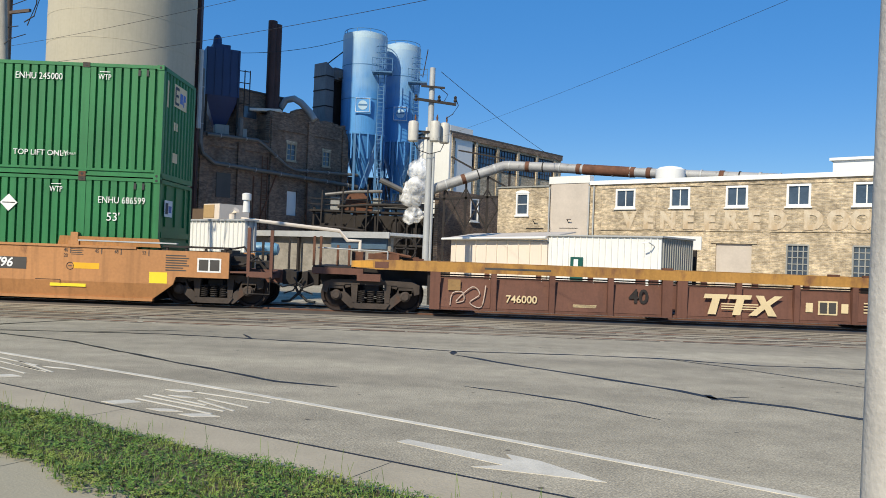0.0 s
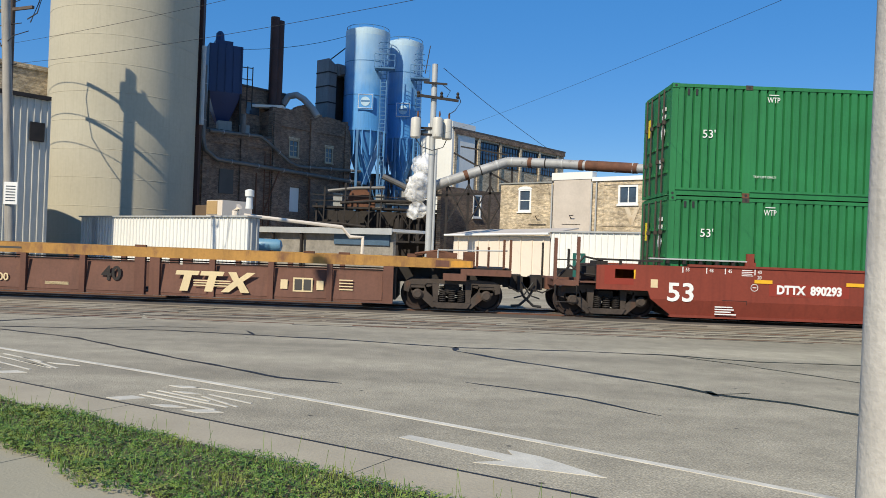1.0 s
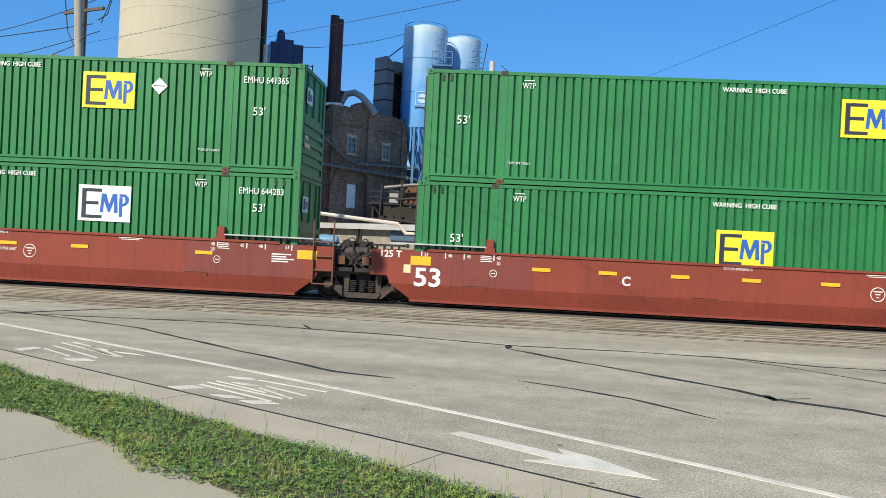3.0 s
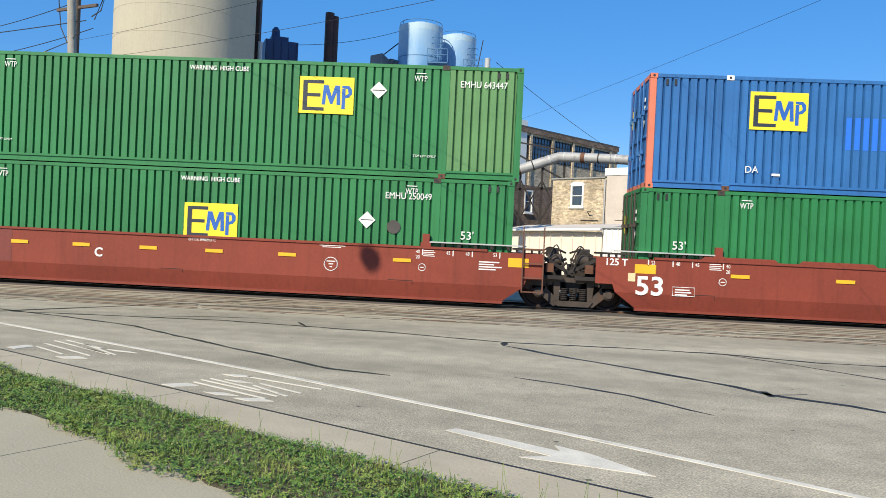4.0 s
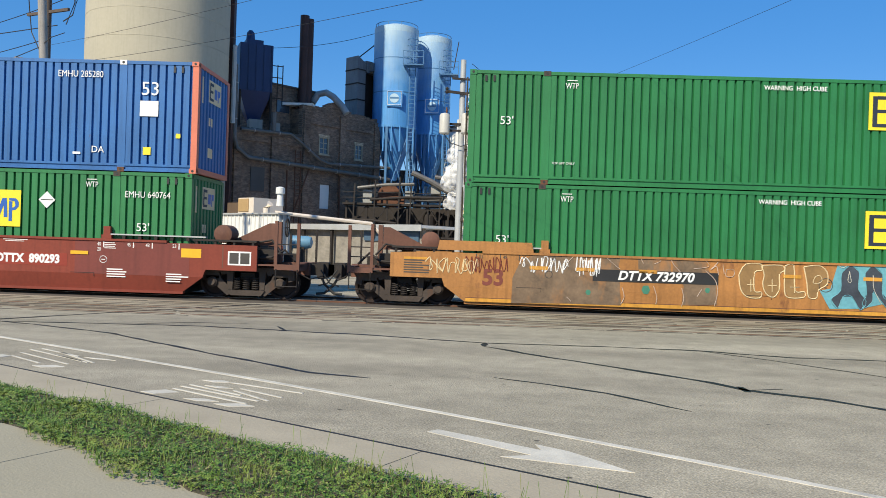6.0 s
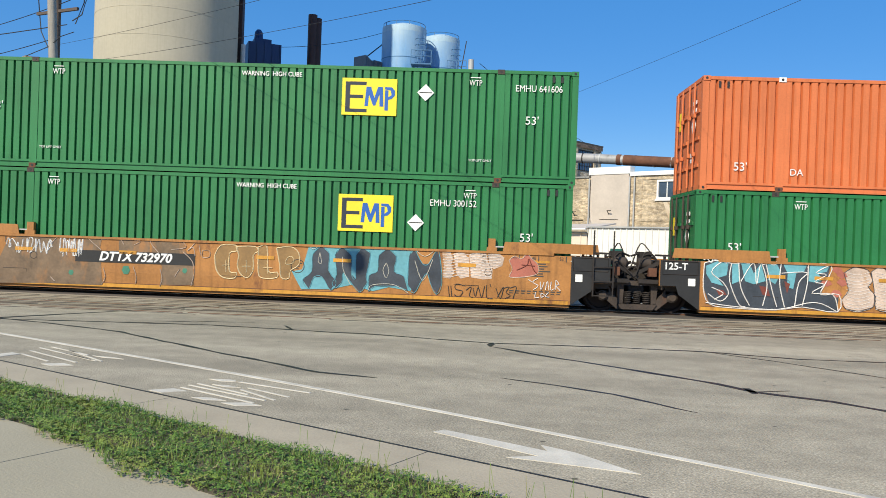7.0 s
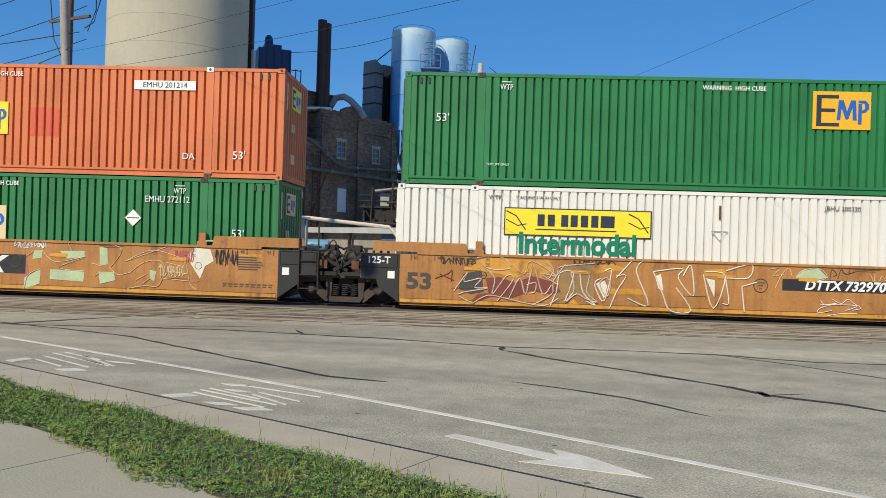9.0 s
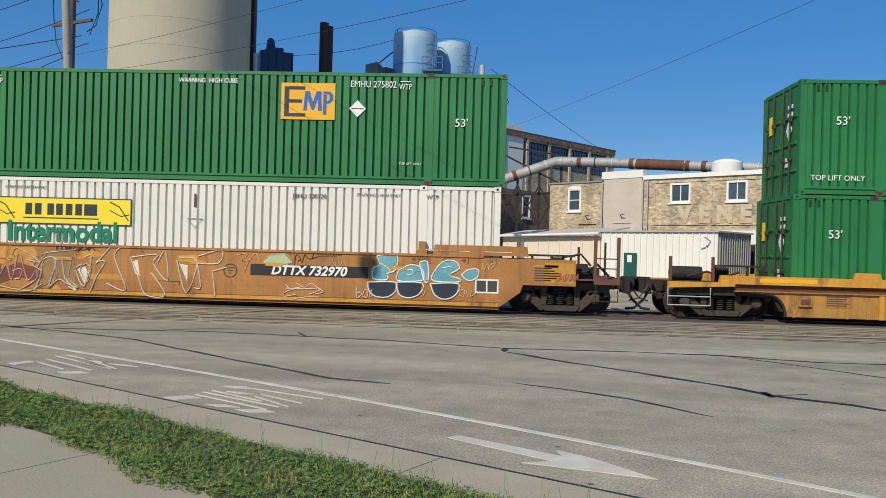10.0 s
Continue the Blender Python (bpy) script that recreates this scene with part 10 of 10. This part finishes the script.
spray_line(f, [(6.19, 1.59), (6.45, 1.59), (6.36, 1.59), (6.81, 1.59), (6.63, 1.59), (7.25, 1.59)], SPRAY_WHITE, 0.009, 0.026)
spray_line(f, [(6.28, 1.59), (6.99, 1.59)], SPRAY_WHITE, 0.009, 0.026)
spray_line(f, [(7.61, 1.59), (7.78, 1.59), (7.87, 1.59), (8.04, 1.59), (8.31, 1.59)], SPRAY_WHITE, 0.009, 0.026)

# yellow car behind, its leading end
def ledge_car(u):
    """A low well car: yellow top sill, shadowed ledge, set-back lower panels with posts, arched cut-out over the truck."""
    car = mover("well_car", "rusty yellow well car with shadowed ledge and posts", "rail car", u, 0.0, "well cars")
    for s, nm in ((1, ""), (-1, "far_")):
        def y(a0, b0):
            return (CY + a0, CY + b0) if s > 0 else (-CY - b0, -CY - a0)
        part(nm + "top_sill", Shape().slab_xz([(-11.15, 0.83), (-9.5, 0.90), (-9.5, 0.96), (8.0, 0.96), (8.0, 1.17), (-9.85, 1.17), (-9.9, 0.99), (-11.15, 0.99)], *y(-0.02, 0.10)), CAR_YELLOW, car)
        # set-back band, its dark rust colour deepens the shadow line under the sill
        part(nm + "ledge", Shape().slab_xz([(-9.5, 0.80), (8.0, 0.80), (8.0, 0.955), (-9.5, 0.955)], *y(0.09, 0.14)), RUST, car)
        part(nm + "ledge_rail", Shape().box(-9.5, y(-0.03, 0.09)[0], 0.775, 8.0, y(-0.03, 0.09)[1], 0.80), CAR_ORANGE, car)
        arch = [(-8.70 + 0.48 * math.sin(k * math.pi / 12), 0.18 + 0.57 * math.cos(k * math.pi / 12)) for k in range(7)]
        part(nm + "lower_panel", Shape().slab_xz(arch + [(8.0, 0.16), (8.0, 0.774), (-8.7, 0.774)], *y(0.03, 0.09)), CAR_CHORD, car)
    part("arch_rim", Shape().tube([(-9.5, CY + 0.02, 0.77), (-9.1, CY + 0.02, 0.765), (-8.7, CY + 0.02, 0.73)] + [(-8.72 + 0.48 * math.sin(k * math.pi / 12), CY + 0.02, 0.18 + 0.55 * math.cos(k * math.pi / 12)) for k in range(1, 7)], 0.035, 6), STEEL_DARK, car)
    part("truck_cover", Shape().box(-10.9, CY + 0.15, 0.66, -8.6, -CY - 0.15, 0.95), STEEL_DARK, car)
    part("well_floor", Shape().box(-8.2, -1.3, 0.14, 8.0, 1.3, 0.30), STEEL_DARK, car)
    part("end_sheet", Shape().slab_xz([(-8.35, 0.30), (-8.25, 0.30), (-8.6, 0.95), (-8.7, 0.95)], -1.3, 1.3), STEEL_DARK, car)
    for x in (-5.92, -3.6, -1.3, 1.0):
        part("post", Shape().box(x - 0.07, CY - 0.015, 0.17, x + 0.07, CY + 0.029, 0.774), CAR_YELLOW, car)
    for x in (-8.05, -6.75, -6.25, -4.9):
        part("lug", Shape().box(x - 0.03, CY - 0.01, 0.17, x + 0.03, CY + 0.029, 0.36), CAR_CHORD, car)
    part("guide_flange", Shape().slab_xz([(-6.62, 1.171), (-5.94, 1.171), (-5.98, 1.32), (-6.58, 1.32)], CY - 0.02, CY + 0.05), CAR_YELLOW, car)
    box = part("access_box", Shape().box(-7.94, CY - 0.03, 0.45, -7.62, CY + 0.029, 0.67), CAR_CHORD, car)
    part("access_door", Shape().box(-7.90, CY - 0.036, 0.49, -7.66, CY - 0.031, 0.63), RUST, box)
    part("stencil_panel", Shape().box(-7.28, CY + 0.024, 0.43, -6.59, CY + 0.029, 0.78 - 0.01), CAR_ORANGE, car)
    for k in range(5):
        part("stencil_line", Shape().box(-7.24, CY + 0.019, 0.70 - k * 0.055, -6.70 - 0.06 * (k % 3), CY + 0.0235, 0.722 - k * 0.055), GREY_BOX, car)
    for x, w in ((-8.9, 1.4), (-5.6, 1.2)):
        part("wear_patch", Shape().box(x, CY - 0.024, 1.02, x + w, CY - 0.0205, 1.12), AMBER, car, "brighter yellow repainted strip")
    # air gear on the end deck
    part("reservoir", Shape().tube([(-10.9, -0.5, 1.18), (-10.1, -0.5, 1.18)], 0.19, 14), STEEL_DARK, car, smooth=True)
    part("pipe", Shape().tube([(-10.6, -1.1, 1.12), (-10.1, -1.1, 1.25), (-9.7, -1.05, 1.12), (-9.3, -1.1, 1.25)], 0.03, 6), STEEL_DARK, car)
    part("control_valve", Shape().box(-9.8, -0.9, 1.0, -9.5, -0.5, 1.36), STEEL_DARK, car)
    part("deck_rail", Shape().box(-9.95, CY + 0.3, 1.38, -8.6, CY + 0.38, 1.43), STEEL_DARK, car)
    for x in (-9.9, -9.1, -8.7):
        part("rail_post", Shape().box(x - 0.03, CY + 0.31, 1.0, x + 0.03, CY + 0.37, 1.38), STEEL_DARK, car)
    for x in (-11.1, -10.05):
        part("hand_post", Shape().box(x - 0.035, CY - 0.02, 0.99, x + 0.035, CY + 0.05, 1.62), RUST, car)
    part("stirrup", Shape().tube([(-11.15, CY, 0.85), (-11.15, CY - 0.02, 0.40), (-10.1, CY - 0.02, 0.40), (-10.1, CY, 0.85)], 0.018, 6), GALV, car)
    part("stirrup_step", Shape().tube([(-11.15, CY - 0.01, 0.62), (-10.1, CY - 0.01, 0.62)], 0.016, 6), GALV, car)
    return car


g = ledge_car(151.37)
bogie(g, -9.75)
coupler(g, -11.0, -1)


# ---- what moves ----
def motions():
    times = [0, 1, 2, 3, 4, 5, 6, 7, 8, 9, 10]
    for ob, u, z in MOVERS:
        walk(ob, [(t, pose(u - SPEED * t, TRACK_Y, z)) for t in times])
    for ob, i in PUFFS:
        h0, low = i * 0.52, i in (0, 1)
        walk(ob, [(t, pose(0.18 * h0 + 0.10 * t + 0.25 * math.sin(i * 2.1), -0.2 * math.cos(i * 1.7), (0.2 if low else 1.1) + h0 * 0.62 + 0.09 * t, 0, 0, 40 * i + 5 * t)) for t in times])
    spin = [(i / 30, -SPEED / 30 / 0.42 * i) for i in range(301)]
    for ob, dx in WHEELS:
        walk(ob, [(t, pose(dx, 0, 0.47, 0, math.degrees(r), 0)) for t, r in spin])


motions()
